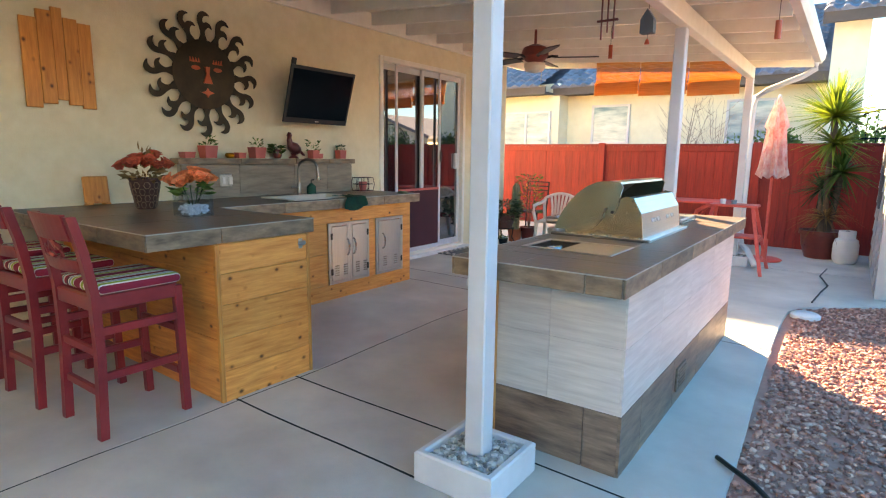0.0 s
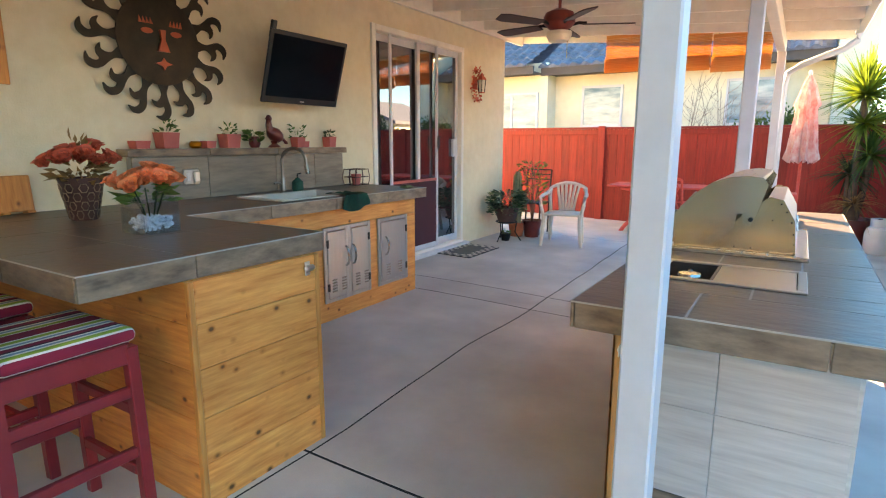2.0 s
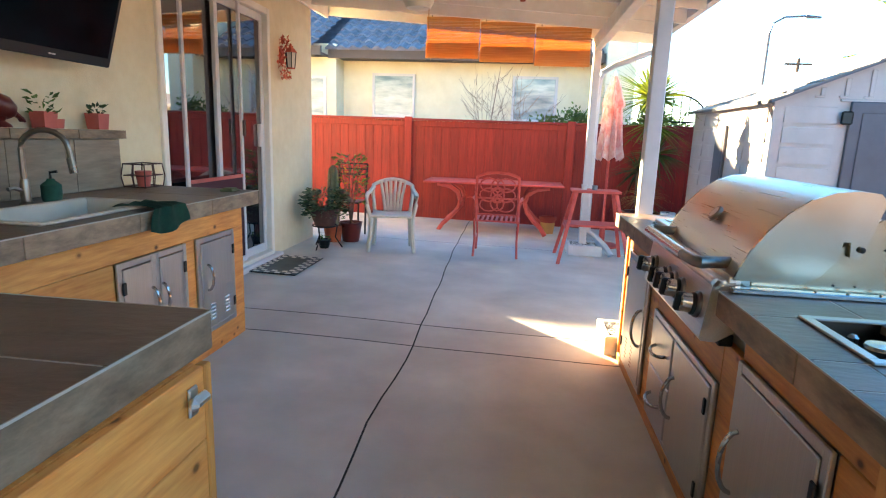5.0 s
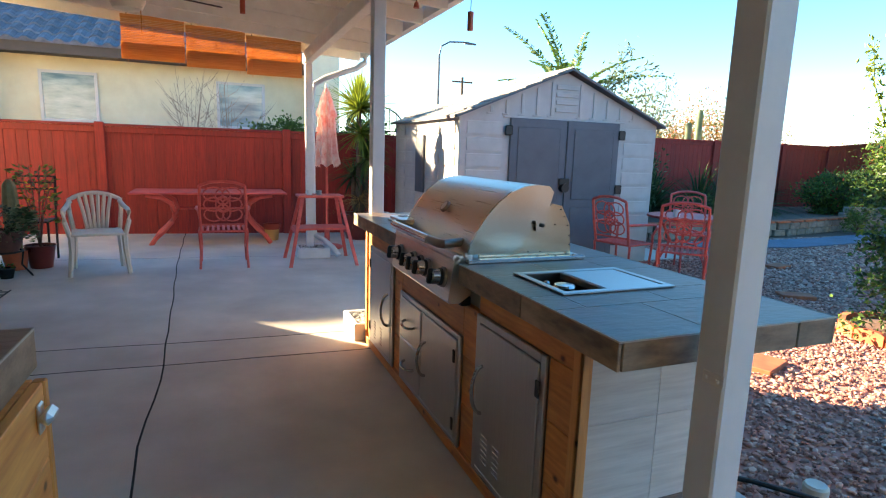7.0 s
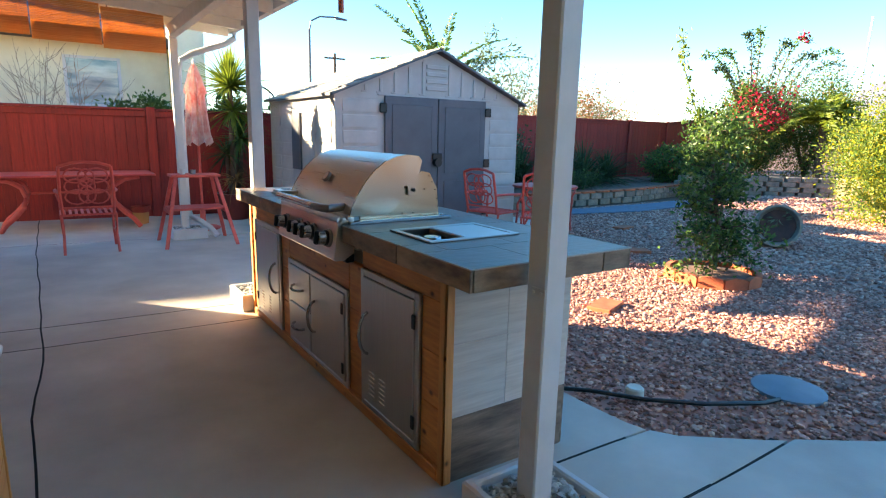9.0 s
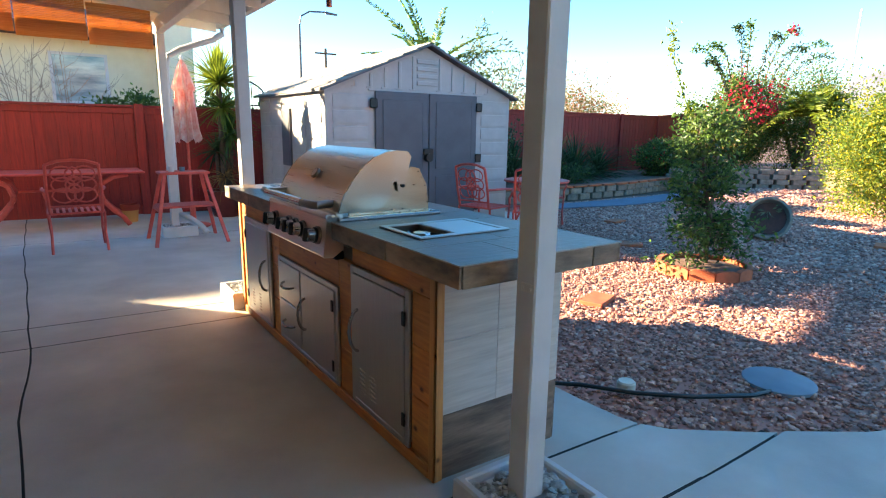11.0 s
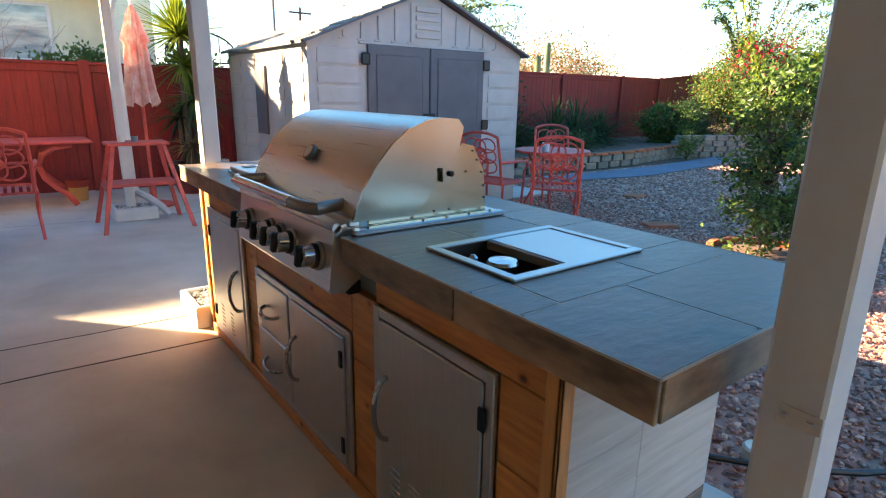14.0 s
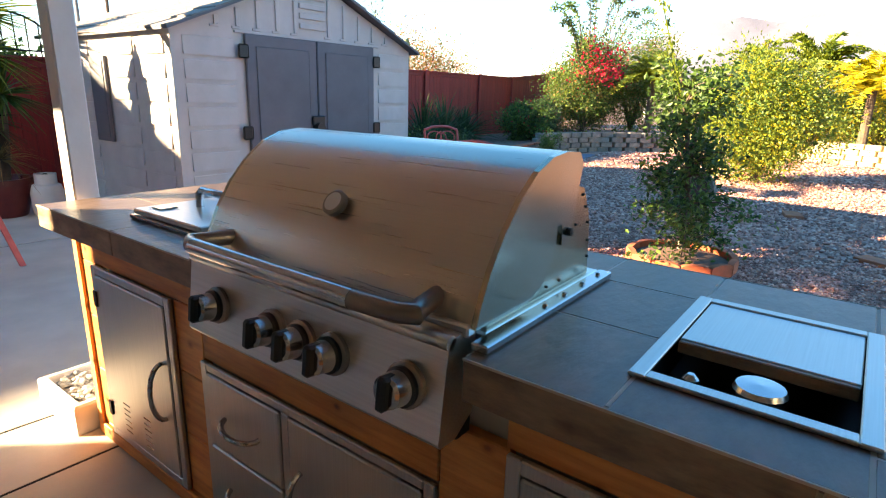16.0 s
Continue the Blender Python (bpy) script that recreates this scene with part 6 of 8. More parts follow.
def bar_stool():
    t = thing("bar_stool", "red painted wooden bar stool with striped cushion", "bar stool", pose(-3.74, 2.14, gz(-3.74)), group="bar stools")
    w, d = 0.195, 0.205
    for sx in (-1, 1):
        # back leg that runs on into the backrest post
        pts = [(sx * w, -d, 0.0), (sx * w, -d + 0.015, 0.4), (sx * w, -d + 0.01, 0.7), (sx * w, -d - 0.02, 0.9), (sx * w, -d - 0.06, 1.06)]
        own = bmesh.new()
        for (xa, ya, za), (xb, yb, zb) in zip(pts, pts[1:]):
            seg = box(xa - 0.02, xa + 0.02, -0.02, 0.02, za, zb + 0.001, 0.0)
            for v in seg.verts:
                v.co.y += ya + (yb - ya) * (v.co.z - za) / (zb - za)
            join(own, seg)
        part("leg", own, M_stool, t, smooth=False)
        own = box(sx * w - 0.02, sx * w + 0.02, -0.02, 0.02, 0.0, 0.68, 0.004)
        for v in own.verts:
            v.co.y += d - 0.01 + 0.015 * (1 - v.co.z / 0.68)
        part("leg", own, M_stool, t, smooth=False)
        for z in (0.3, 0.52):
            part("stretcher", box(sx * w - 0.012, sx * w + 0.012, -d + 0.02, d - 0.02, z - 0.02, z + 0.02, 0.004), M_stool, t, smooth=False)
        part("seat_rail", box(sx * w - 0.014, sx * w + 0.014, -d + 0.02, d - 0.02, 0.62, 0.69, 0.004), M_stool, t, smooth=False)
    for y, z in ((d - 0.01, 0.22), (d - 0.01, 0.45), (-d + 0.015, 0.22), (-d + 0.015, 0.42)):
        part("stretcher", box(-w + 0.02, w - 0.02, y - 0.012, y + 0.012, z - 0.02, z + 0.02, 0.004), M_stool, t, smooth=False)
    for y in (d - 0.01, -d + 0.012):
        part("seat_rail", box(-w + 0.02, w - 0.02, y - 0.014, y + 0.014, 0.62, 0.69, 0.004), M_stool, t, smooth=False)
    own = box(-w - 0.012, w + 0.012, -d + 0.025, d + 0.018, 0.69, 0.742, 0.024, None, 3)
    part("cushion", own, M_stripe, t, "striped red, white and green seat cushion")
    # curved splat with a carved centre
    for z0, z1 in ((0.95, 1.07), (0.8, 0.86)):
        own = bmesh.new()
        for k in range(8):
            x0, x1 = -w + 0.02 + k * (2 * w - 0.04) / 8, -w + 0.02 + (k + 1) * (2 * w - 0.04) / 8
            seg = box(x0, x1 + 0.0005, -0.011, 0.011, z0, z1)
            for v in seg.verts:
                v.co.y += -d - 0.02 - 0.25 * (v.co.z - 0.85) - 0.025 * (1 - (v.co.x / w) ** 2)
            join(own, seg)
        bmesh.ops.remove_doubles(own, verts=own.verts[:], dist=0.001)
        part("back_rail", own, M_stool, t, smooth=False)
    for s in (-1, 1):
        pts = [(s * 0.02, 0.86), (s * 0.07, 0.875), (s * 0.08, 0.91), (s * 0.05, 0.925), (s * 0.035, 0.905), (s * 0.0, 0.95)]
        part("scroll", tube([(a, -d - 0.045 - 0.25 * (b - 0.85), b) for a, b in pts], 0.011, 6), M_stool, t)
    return t


stool = bar_stool()
copy_thing(stool, pose(-4.33, 2.08, gz(-4.33), 0, 0, 2))
copy_thing(stool, pose(-4.92, 2.1, gz(-4.92), 0, 0, -3))

# ---- far end of the patio ----


def plastic_chair():
    t = thing("plastic_chair", "beige moulded plastic armchair on the patio", "chair", pose(-4.28, 8.5, gz(-4.28), 0, 0, 11))
    for sx in (-1, 1):
        part("leg", tube([(sx * 0.26, -0.21, 0), (sx * 0.235, -0.19, 0.25), (sx * 0.23, -0.17, 0.43)], 0.024, 6, None, 0.03), M_plastic, t)
        part("leg", tube([(sx * 0.22, 0.24, 0), (sx * 0.21, 0.2, 0.25), (sx * 0.2, 0.18, 0.43)], 0.024, 6, None, 0.03), M_plastic, t)
        pts = [(sx * 0.24, -0.18, 0.4), (sx * 0.275, -0.2, 0.55), (sx * 0.28, -0.16, 0.635), (sx * 0.28, 0.0, 0.65), (sx * 0.26, 0.18, 0.66), (sx * 0.225, 0.27, 0.71)]
        part("armrest", tube(pts, 0.024, 8), M_plastic, t)
    bm = box(-0.23, 0.23, -0.22, 0.2, 0.4, 0.43, 0.014, None, 2)
    part("seat", bm, M_plastic, t)
    top = [(x * 0.235, 0.725 + 0.07 * (1 - x * x)) for x in [i / 6 - 1 for i in range(13)]]
    part("back_rim", tube([(-0.21, 0.2, 0.42), (-0.235, 0.25, 0.62)] + [(a, 0.31 - 0.02 * (1 - (a / 0.235) ** 2) * -1, b) for a, b in top] + [(0.235, 0.25, 0.62), (0.21, 0.2, 0.42)], 0.022, 8), M_plastic, t)
    for k in range(6):
        x = -0.125 + k * 0.05
        part("back_slat", tube([(x * 0.7, 0.2, 0.43), (x * 0.9, 0.255, 0.6), (x * 1.2, 0.32, 0.78)], 0.0185, 6), M_plastic, t)
    return t


plastic_chair()


def scroll_back(t, mat_, w, z0, z1, yb, lean):
    """Interlaced loops of iron bar."""
    def P(x, z):
        return (x, yb + lean * (z - z0), z)
    h = z1 - z0
    for s in (-1, 1):
        for k in range(3):
            c, r = z0 + h * (0.25 + 0.25 * k), h * 0.17
            part("scroll", tube([P(s * (w * 0.28) + w * 0.3 * math.cos(radians(a)), c + r * math.sin(radians(a))) for a in range(0, 360, 30)], 0.009, 5, None, None, True), mat_, t)
    for k in range(3):
        c, r = z0 + h * (0.3 + 0.2 * k), h * 0.2
        part("scroll", tube([P(w * 0.22 * math.cos(radians(a)), c + r * math.sin(radians(a))) for a in range(0, 360, 30)], 0.009, 5, None, None, True), mat_, t)


def iron_chair(m, label="ornate red painted cast iron patio armchair"):
    t = thing("iron_chair", label, "chair", m, group="red iron chairs")
    w, d = 0.25, 0.24
    for sx in (-1, 1):
        part("leg", tube([(sx * w, -d, 0), (sx * w * 0.96, -d + 0.03, 0.2), (sx * w, -d + 0.02, 0.42)], 0.014, 6), M_rediron, t)
        part("leg", tube([(sx * w, d, 0), (sx * w * 0.96, d - 0.03, 0.2), (sx * w, d - 0.02, 0.42)], 0.014, 6), M_rediron, t)
        part("back_post", tube([(sx * (w - 0.02), -d + 0.02, 0.42), (sx * (w - 0.01), -d - 0.03, 0.65), (sx * (w - 0.02), -d - 0.09, 0.93)], 0.016, 6), M_rediron, t)
        part("armrest", tube([(sx * (w - 0.01), -d - 0.02, 0.66), (sx * (w + 0.03), -0.05, 0.66), (sx * (w + 0.03), d - 0.02, 0.65), (sx * (w + 0.02), d + 0.02, 0.6), (sx * w, d - 0.02, 0.52), (sx * w, d - 0.02, 0.42)], 0.016, 6), M_rediron, t)
    part("top_rail", tube([(-w + 0.02, -d - 0.09, 0.93), (-0.12, -d - 0.1, 0.968), (0, -d - 0.102, 0.978), (0.12, -d - 0.1, 0.968), (w - 0.02, -d - 0.09, 0.93)], 0.017, 6), M_rediron, t)
    part("lower_rail", tube([(-w + 0.02, -d - 0.0, 0.5), (w - 0.02, -d - 0.0, 0.5)], 0.011, 6), M_rediron, t)
    scroll_back(t, M_rediron, w * 1.35, 0.5, 0.95, -d - 0.005, -0.22)
    for y in (-d + 0.02, d - 0.02):
        part("seat_rail", tube([(-w, y, 0.42), (w, y, 0.42)], 0.012, 6), M_rediron, t)
    for sx in (-1, 1):
        part("seat_rail", tube([(sx * w, -d + 0.02, 0.42), (sx * w, d - 0.02, 0.42)], 0.012, 6), M_rediron, t)
        part("stretcher", tube([(sx * w * 0.96, -d + 0.03, 0.2), (sx * w * 0.96, d - 0.03, 0.2)], 0.009, 6), M_rediron, t)
    for k in range(9):
        x = -w + 0.03 + k * (2 * w - 0.06) / 8
        part("seat_slat", box(x - 0.014, x + 0.014, -d + 0.03, d - 0.03, 0.422, 0.43, 0.002), M_rediron, t, smooth=False)
    return t


ch = iron_chair(pose(-3.07, 8.72, gz(-3.07), 0, 0, 0))


def patio_table():
    t = thing("patio_table", "faded red rectangular iron patio table with curved legs", "table", pose(-3.2, 10.5, gz(-3.2)))
    part("tabletop", box(-1.0, 1.0, -0.38, 0.4, 0.69, 0.72, 0.01), M_rediron, t, smooth=False)
    for sx in (-1, 1):
        for sy in (-1, 1):
            pts = [(sx * 0.8, sy * 0.3, 0.68), (sx * 0.62, sy * 0.3, 0.65), (sx * 0.5, sy * 0.3, 0.57), (sx * 0.46, sy * 0.3, 0.45), (sx * 0.5, sy * 0.3, 0.32), (sx * 0.6, sy * 0.31, 0.2), (sx * 0.7, sy * 0.32, 0.11), (sx * 0.77, sy * 0.33, 0.0)]
            part("leg", tube(pts, 0.032, 8), M_rediron, t)
    part("stretcher", tube([(-0.47, 0.3, 0.44), (0.47, 0.3, 0.44)], 0.016, 6), M_rediron, t)
    return t


patio_table()


def step_stool():
    t = thing("step_stool", "pink-red wooden two step stool with splayed legs", "step stool", pose(-1.97, 8.76, gz(-1.97)))
    for sx in (-1, 1):
        for sy in (-1, 1):
            own = box(-0.02, 0.02, -0.015, 0.015, 0, 0.8, 0.003)
            for v in own.verts:
                k = 1 - v.co.z / 0.8
                v.co.x += sx * (0.22 + 0.17 * k)
                v.co.y += sy * (0.12 + 0.2 * k)
            part("leg", own, M_rediron, t, smooth=False)
        part("side_brace", box(sx * 0.31 - 0.012, sx * 0.31 + 0.012, -0.22, 0.22, 0.38, 0.42, 0.003), M_rediron, t, smooth=False)
    part("top_step", box(-0.27, 0.27, -0.16, 0.16, 0.8, 0.83, 0.006), M_rediron, t, smooth=False)
    part("lower_step", box(-0.31, 0.31, -0.2, 0.18, 0.42, 0.445, 0.006), M_rediron, t, smooth=False)
    return t


step_stool()
t = thing("candle_cup", "small white cup on the step stool", "cup", pose(-2.1, 8.72, 0.83 + gz(-1.97)))
part("cup", lathe([(0.03, 0), (0.035, 0.06), (0.03, 0.06), (0, 0.03)], 14, None, (0, 0, 0), False), M_white, t)
t = thing("candle_cup", "small pale blue cup on the step stool", "cup", pose(-1.98, 8.75, 0.83 + gz(-1.97)))
part("cup", lathe([(0.03, 0), (0.032, 0.05), (0.028, 0.05), (0, 0.03)], 14, None, (0, 0, 0), False), M_grey_cover, t)
t = thing("striped_pot", "small striped clay pot beside the table", "pot", pose(-2.38, 10.55, gz(-2.38)))
part("pot", lathe([(0.09, 0), (0.11, 0.2), (0.125, 0.2), (0.125, 0.25), (0.105, 0.25), (0.09, 0.2), (0, 0.2)], 18, None, (0, 0, 0), False), M_potstripe, t)


def umbrella():
    t = thing("closed_umbrella", "closed pink and white patio umbrella on a round red base", "umbrella", pose(-1.7, 9.78, gz(-1.7)))
    part("base", lathe([(0.21, 0), (0.23, 0.025), (0.18, 0.045), (0.04, 0.06), (0.035, 0.3), (0.0, 0.3)], 24, None, (0, 0, 0), False), M_rediron, t, "round red iron base")
    part("pole", tube([(0, 0, 0.05), (0, 0, 2.19)], 0.018, 10), M_rediron, t)
    bm = bmesh.new()
    rows = []
    for j, (z, r) in enumerate(((1.16, 0.17), (1.3, 0.145), (1.6, 0.12), (1.8, 0.1), (1.84, 0.125), (1.98, 0.085), (2.12, 0.05), (2.2, 0.015))):
        row = []
        for k in range(32):
            a = 2 * math.pi * k / 32
            rr = r * (1 + 0.22 * math.sin(8 * a + j * 0.3))
            row.append(bm.verts.new((rr * math.cos(a), rr * math.sin(a), z + 0.03 * math.sin(8 * a) * (1 if j == 0 else 0))))
        rows.append(row)
    for a, b in zip(rows, rows[1:]):
        for k in range(32):
            bm.faces.new((a[k], a[(k + 1) % 32], b[(k + 1) % 32], b[k]))
    bmesh.ops.solidify(bm, geom=bm.faces[:], thickness=0.004)
    part("canopy", bm, M_fabric, t, "folded pink and white canopy")
    part("finial", lathe([(0.015, 2.19), (0.022, 2.22), (0.012, 2.25), (0.0, 2.26)], 10, None, (0, 0, 0), False), M_white, t)
    return t


umbrella()
t = thing("propane_tank", "white steel propane tank on the patio", "gas tank", pose(-0.78, 10.2, gz(-0.78)))
part("tank", lathe([(0.1, 0), (0.11, 0.02), (0.14, 0.06), (0.15, 0.12), (0.15, 0.28), (0.13, 0.35), (0.06, 0.39), (0.03, 0.42), (0, 0.42)], 24, None, (0, 0, 0), False), M_white, t)
bm = lathe([(0.1, 0.36), (0.1, 0.47), (0.092, 0.47), (0.092, 0.36)], 20, None, (0, 0, 0), False)
part("collar", bm, M_white, t)
part("valve", lathe([(0.03, 0.42), (0.03, 0.46), (0.015, 0.47)], 10), M_iron, t)


def spiky(parent, name, c, n, length, width, material, droop=0.6, elmin=-20, elmax=85):
    """A head of long narrow leaves that arch over."""
    bm = bmesh.new()
    for _ in range(n):
        a, el = rng.uniform(0, 2 * math.pi), radians(rng.uniform(elmin, elmax))
        L = length * rng.uniform(0.75, 1.1)
        d = Vector((math.cos(a) * math.cos(el), math.sin(a) * math.cos(el), math.sin(el)))
        s = Vector((-math.sin(a), math.cos(a), 0))
        prev = None
        for k in range(5):
            u = k / 4
            p = Vector(c) + d * L * u + Vector((0, 0, -droop * L * u * u * 0.5))
            w = width * (0.5 + 0.5 * math.sin(math.pi * min(0.9, u + 0.2))) * (1 - u * 0.85)
            cur = (bm.verts.new(p - s * w), bm.verts.new(p + Vector((0, 0, -w * 0.5))), bm.verts.new(p + s * w))
            if prev:
                bm.faces.new((prev[0], prev[1], cur[1], cur[0]))
                bm.faces.new((prev[1], prev[2], cur[2], cur[1]))
            prev = cur
    return part(name, bm, material, parent, smooth=False)


def yucca():
    t = thing("potted_yucca", "tall spiky yucca in a maroon pot by the fence", "yucca", pose(-1.08, 10.5, gz(-1.08)))
    part("pot", lathe([(0.18, 0), (0.24, 0.2), (0.26, 0.36), (0.28, 0.36), (0.28, 0.42), (0.25, 0.42), (0.22, 0.36), (0, 0.36)], 22, None, (0, 0, 0), False), M_maroon, t)
    for dx, dy, z in ((0.0, 0.0, 1.95), (0.14, 0.05, 1.2), (-0.06, 0.1, 1.0)):
        part("trunk", tube([(dx * 0.3, dy * 0.3, 0.36), (dx * 0.7, dy, z * 0.6), (dx, dy, z)], 0.05, 8, None, 0.04), M_bark, t)
    spiky(t, "leaf_head", (0, 0, 2.0), 260, 0.72, 0.026, M_leaf_lime, 0.35, -15, 88)
    spiky(t, "leaf_head", (0.02, 0, 1.65), 90, 0.6, 0.026, M_leaf_lime, 0.5, -30, 50)
    spiky(t, "leaf_head", (0.14, 0.05, 1.25), 110, 0.55, 0.026, M_leaf, 0.5, -30, 80)
    spiky(t, "leaf_head", (-0.06, 0.1, 1.0), 80, 0.5, 0.022, M_leaf_dark, 0.6, -40, 70)
    spiky(t, "leaf_head", (0.02, 0, 0.6), 110, 0.5, 0.012, M_leaf_dry, 1.2, -10, 80)
    return t


yucca()


def corner_plants():
    t = thing("plant_stand", "black iron plant stand with a leafy potted plant by the wall", "plant", pose(-5.02, 8.3, gz(-5.02)))
    for k in range(3):
        a = radians(120 * k + 20)
        part("leg", tube([(0.2 * math.cos(a), 0.2 * math.sin(a), 0.0), (0.12 * math.cos(a), 0.12 * math.sin(a), 0.12), (0.14 * math.cos(a), 0.14 * math.sin(a), 0.26)], 0.009, 6), M_iron, t)
    part("ring", tube([(0.14 * math.cos(radians(a)), 0.14 * math.sin(radians(a)), 0.26) for a in range(0, 360, 24)], 0.009, 6, None, None, True), M_iron, t)
    part("pot", lathe([(0.1, 0.24), (0.14, 0.34), (0.17, 0.46), (0.18, 0.46), (0.16, 0.44), (0, 0.43)], 18, None, (0, 0, 0), False), M_wicker, t)
    sprig(t, (0, 0, 0.4), 0.28, 0.32, 240, 0.075, M_leaf_dark, 0.3)
    sprig(t, (0, 0, 0.36), 0.3, 0.34, 420, 0.07, M_leaf_grey, 0.1)
    t = thing("flower_pot", "small dark pot under the plant stand", "pot", pose(-5.02, 8.28, gz(-5.02)))
    part("pot", lathe([(0.05, 0), (0.075, 0.1), (0.08, 0.1), (0.07, 0.09), (0, 0.08)], 14, None, (0, 0, 0), False), M_iron, t)
    sprig(t, (0, 0, 0.08), 0.05, 0.06, 40, 0.05, M_leaf, 0.5)
    t = thing("metal_chair", "black metal chair behind the plants", "chair", pose(-5.0, 9.15, gz(-5.0)))
    for sx in (-1, 1):
        part("back_post", tube([(sx * 0.18, 0.15, 0), (sx * 0.18, 0.17, 0.45), (sx * 0.19, 0.22, 0.92)], 0.012, 6), M_iron, t)
        part("leg", tube([(sx * 0.18, -0.18, 0), (sx * 0.18, -0.17, 0.45)], 0.012, 6), M_iron, t)
    for z in (0.78, 0.85, 0.92):
        part("back_bar", tube([(-0.19, 0.17 + (z - 0.45) * 0.1, z), (0.19, 0.17 + (z - 0.45) * 0.1, z)], 0.01, 6), M_iron, t)
    part("seat", box(-0.19, 0.19, -0.19, 0.18, 0.44, 0.46, 0.006), M_iron, t)
    t = thing("potted_cactus", "short grey-green columnar cactus in a clay pot", "cactus", pose(-5.06, 8.72, gz(-5.06)))
    part("pot", lathe([(0.09, 0), (0.12, 0.2), (0.13, 0.2), (0.11, 0.19), (0, 0.18)], 16, None, (0, 0, 0), False), M_terracotta, t)
    bm = bmesh.new()
    rows = []
    for z, r in ((0.17, 0.06), (0.3, 0.065), (0.7, 0.065), (0.86, 0.055), (0.92, 0.02)):
        rows.append([bm.verts.new((r * (1 + 0.12 * (-1) ** k) * math.cos(math.pi * k / 8), r * (1 + 0.12 * (-1) ** k) * math.sin(math.pi * k / 8), z)) for k in range(16)])
    for a, b in zip(rows, rows[1:]):
        for k in range(16):
            bm.faces.new((a[k], a[(k + 1) % 16], b[(k + 1) % 16], b[k]))
    bm.faces.new(rows[-1])
    part("stem", bm, M_cactus, t)
    t = thing("flowering_shrub", "potted shrub with orange and red blossoms", "shrub", pose(-4.86, 8.8, gz(-4.86)))
    part("pot", lathe([(0.1, 0), (0.14, 0.24), (0.15, 0.24), (0.13, 0.22), (0, 0.21)], 16, None, (0, 0, 0), False), M_maroon, t)
    for k in range(6):
        a = radians(60 * k)
        part("branch", tube([(0, 0, 0.2), (0.06 * math.cos(a), 0.06 * math.sin(a), 0.6), (0.16 * math.cos(a), 0.16 * math.sin(a), 0.95 + 0.05 * (k % 3))], 0.008, 5, None, 0.004), M_bark, t)
    sprig(t, (0, 0, 0.45), 0.6, 0.26, 220, 0.065, M_leaf, 0.6)
    sprig(t, (0, 0, 0.5), 0.4, 0.24, 40, 0.05, M_leaf_yellow, 0.6)


corner_plants()
t = thing("door_mat", "black and white checked mat in front of the sliding door", "doormat", pose(-5.07, 7.34, gz(-5.07) + 0.004, 0, 1.1, 0))
part("mat", box(-0.235, 0.235, -0.385, 0.385, 0.0, 0.01, 0.003), M_black, t, smooth=False)
for i in range(9):
    for j in range(14):
        if (i % 2) != (j % 2) and (i in (0, 1, 7, 8) or j in (0, 1, 12, 13)):
            part("check", box(-0.23 + i * 0.051, -0.23 + i * 0.051 + 0.048, -0.38 + j * 0.0545, -0.38 + j * 0.0545 + 0.05, 0.0102, 0.012), M_plastic, t, smooth=False)

# ---- hanging from the patio cover ----


def ceiling_fan():
    t = thing("ceiling_fan", "red-brown ceiling fan with dark blades and a frosted light", "ceiling fan", pose(-3.65, 6.43, 0))
    zc = deck_z(-3.65) + 0.139
    part("canopy", lathe([(0.07, zc - 0.14), (0.07, zc - 0.17), (0.03, zc - 0.22)], 18), M_fanred, t)
    part("rod", tube([(0, 0, zc - 0.2), (0, 0, 2.5)], 0.014, 8), M_fanred, t)
    part("motor", lathe([(0.05, 2.54), (0.12, 2.51), (0.14, 2.47), (0.14, 2.42), (0.1, 2.38), (0.07, 2.36)], 24), M_fanred, t)
    part("light_bowl", lathe([(0.06, 2.36), (0.11, 2.35), (0.115, 2.32), (0.09, 2.27), (0.0, 2.25)], 20, None, (0, 0, 0), False), M_glow, t, "frosted glass bowl")
    for k in range(5):
        bl = part("blade", prism([(0.2, -0.05), (0.58, -0.07), (0.65, -0.05), (0.66, 0.05), (0.58, 0.07), (0.2, 0.05)], -0.005, 0.005, "xy"), M_fanblade, t, "dark brown blade", smooth=False)
        bl.matrix_basis = pose(0, 0, 2.41, 0, 0, 72 * k + 25) @ pose(0, 0, 0, 12, 0, 0)
        part("blade_iron", tube([(0.12, 0, 0.0), (0.17, 0, 0.012), (0.24, 0, 0.008)], 0.014, 6), M_iron, bl)
    part("pull_chain", tube([(0.08, 0, 2.34), (0.08, 0, 2.12)], 0.003, 5), M_brass, t)
    return t


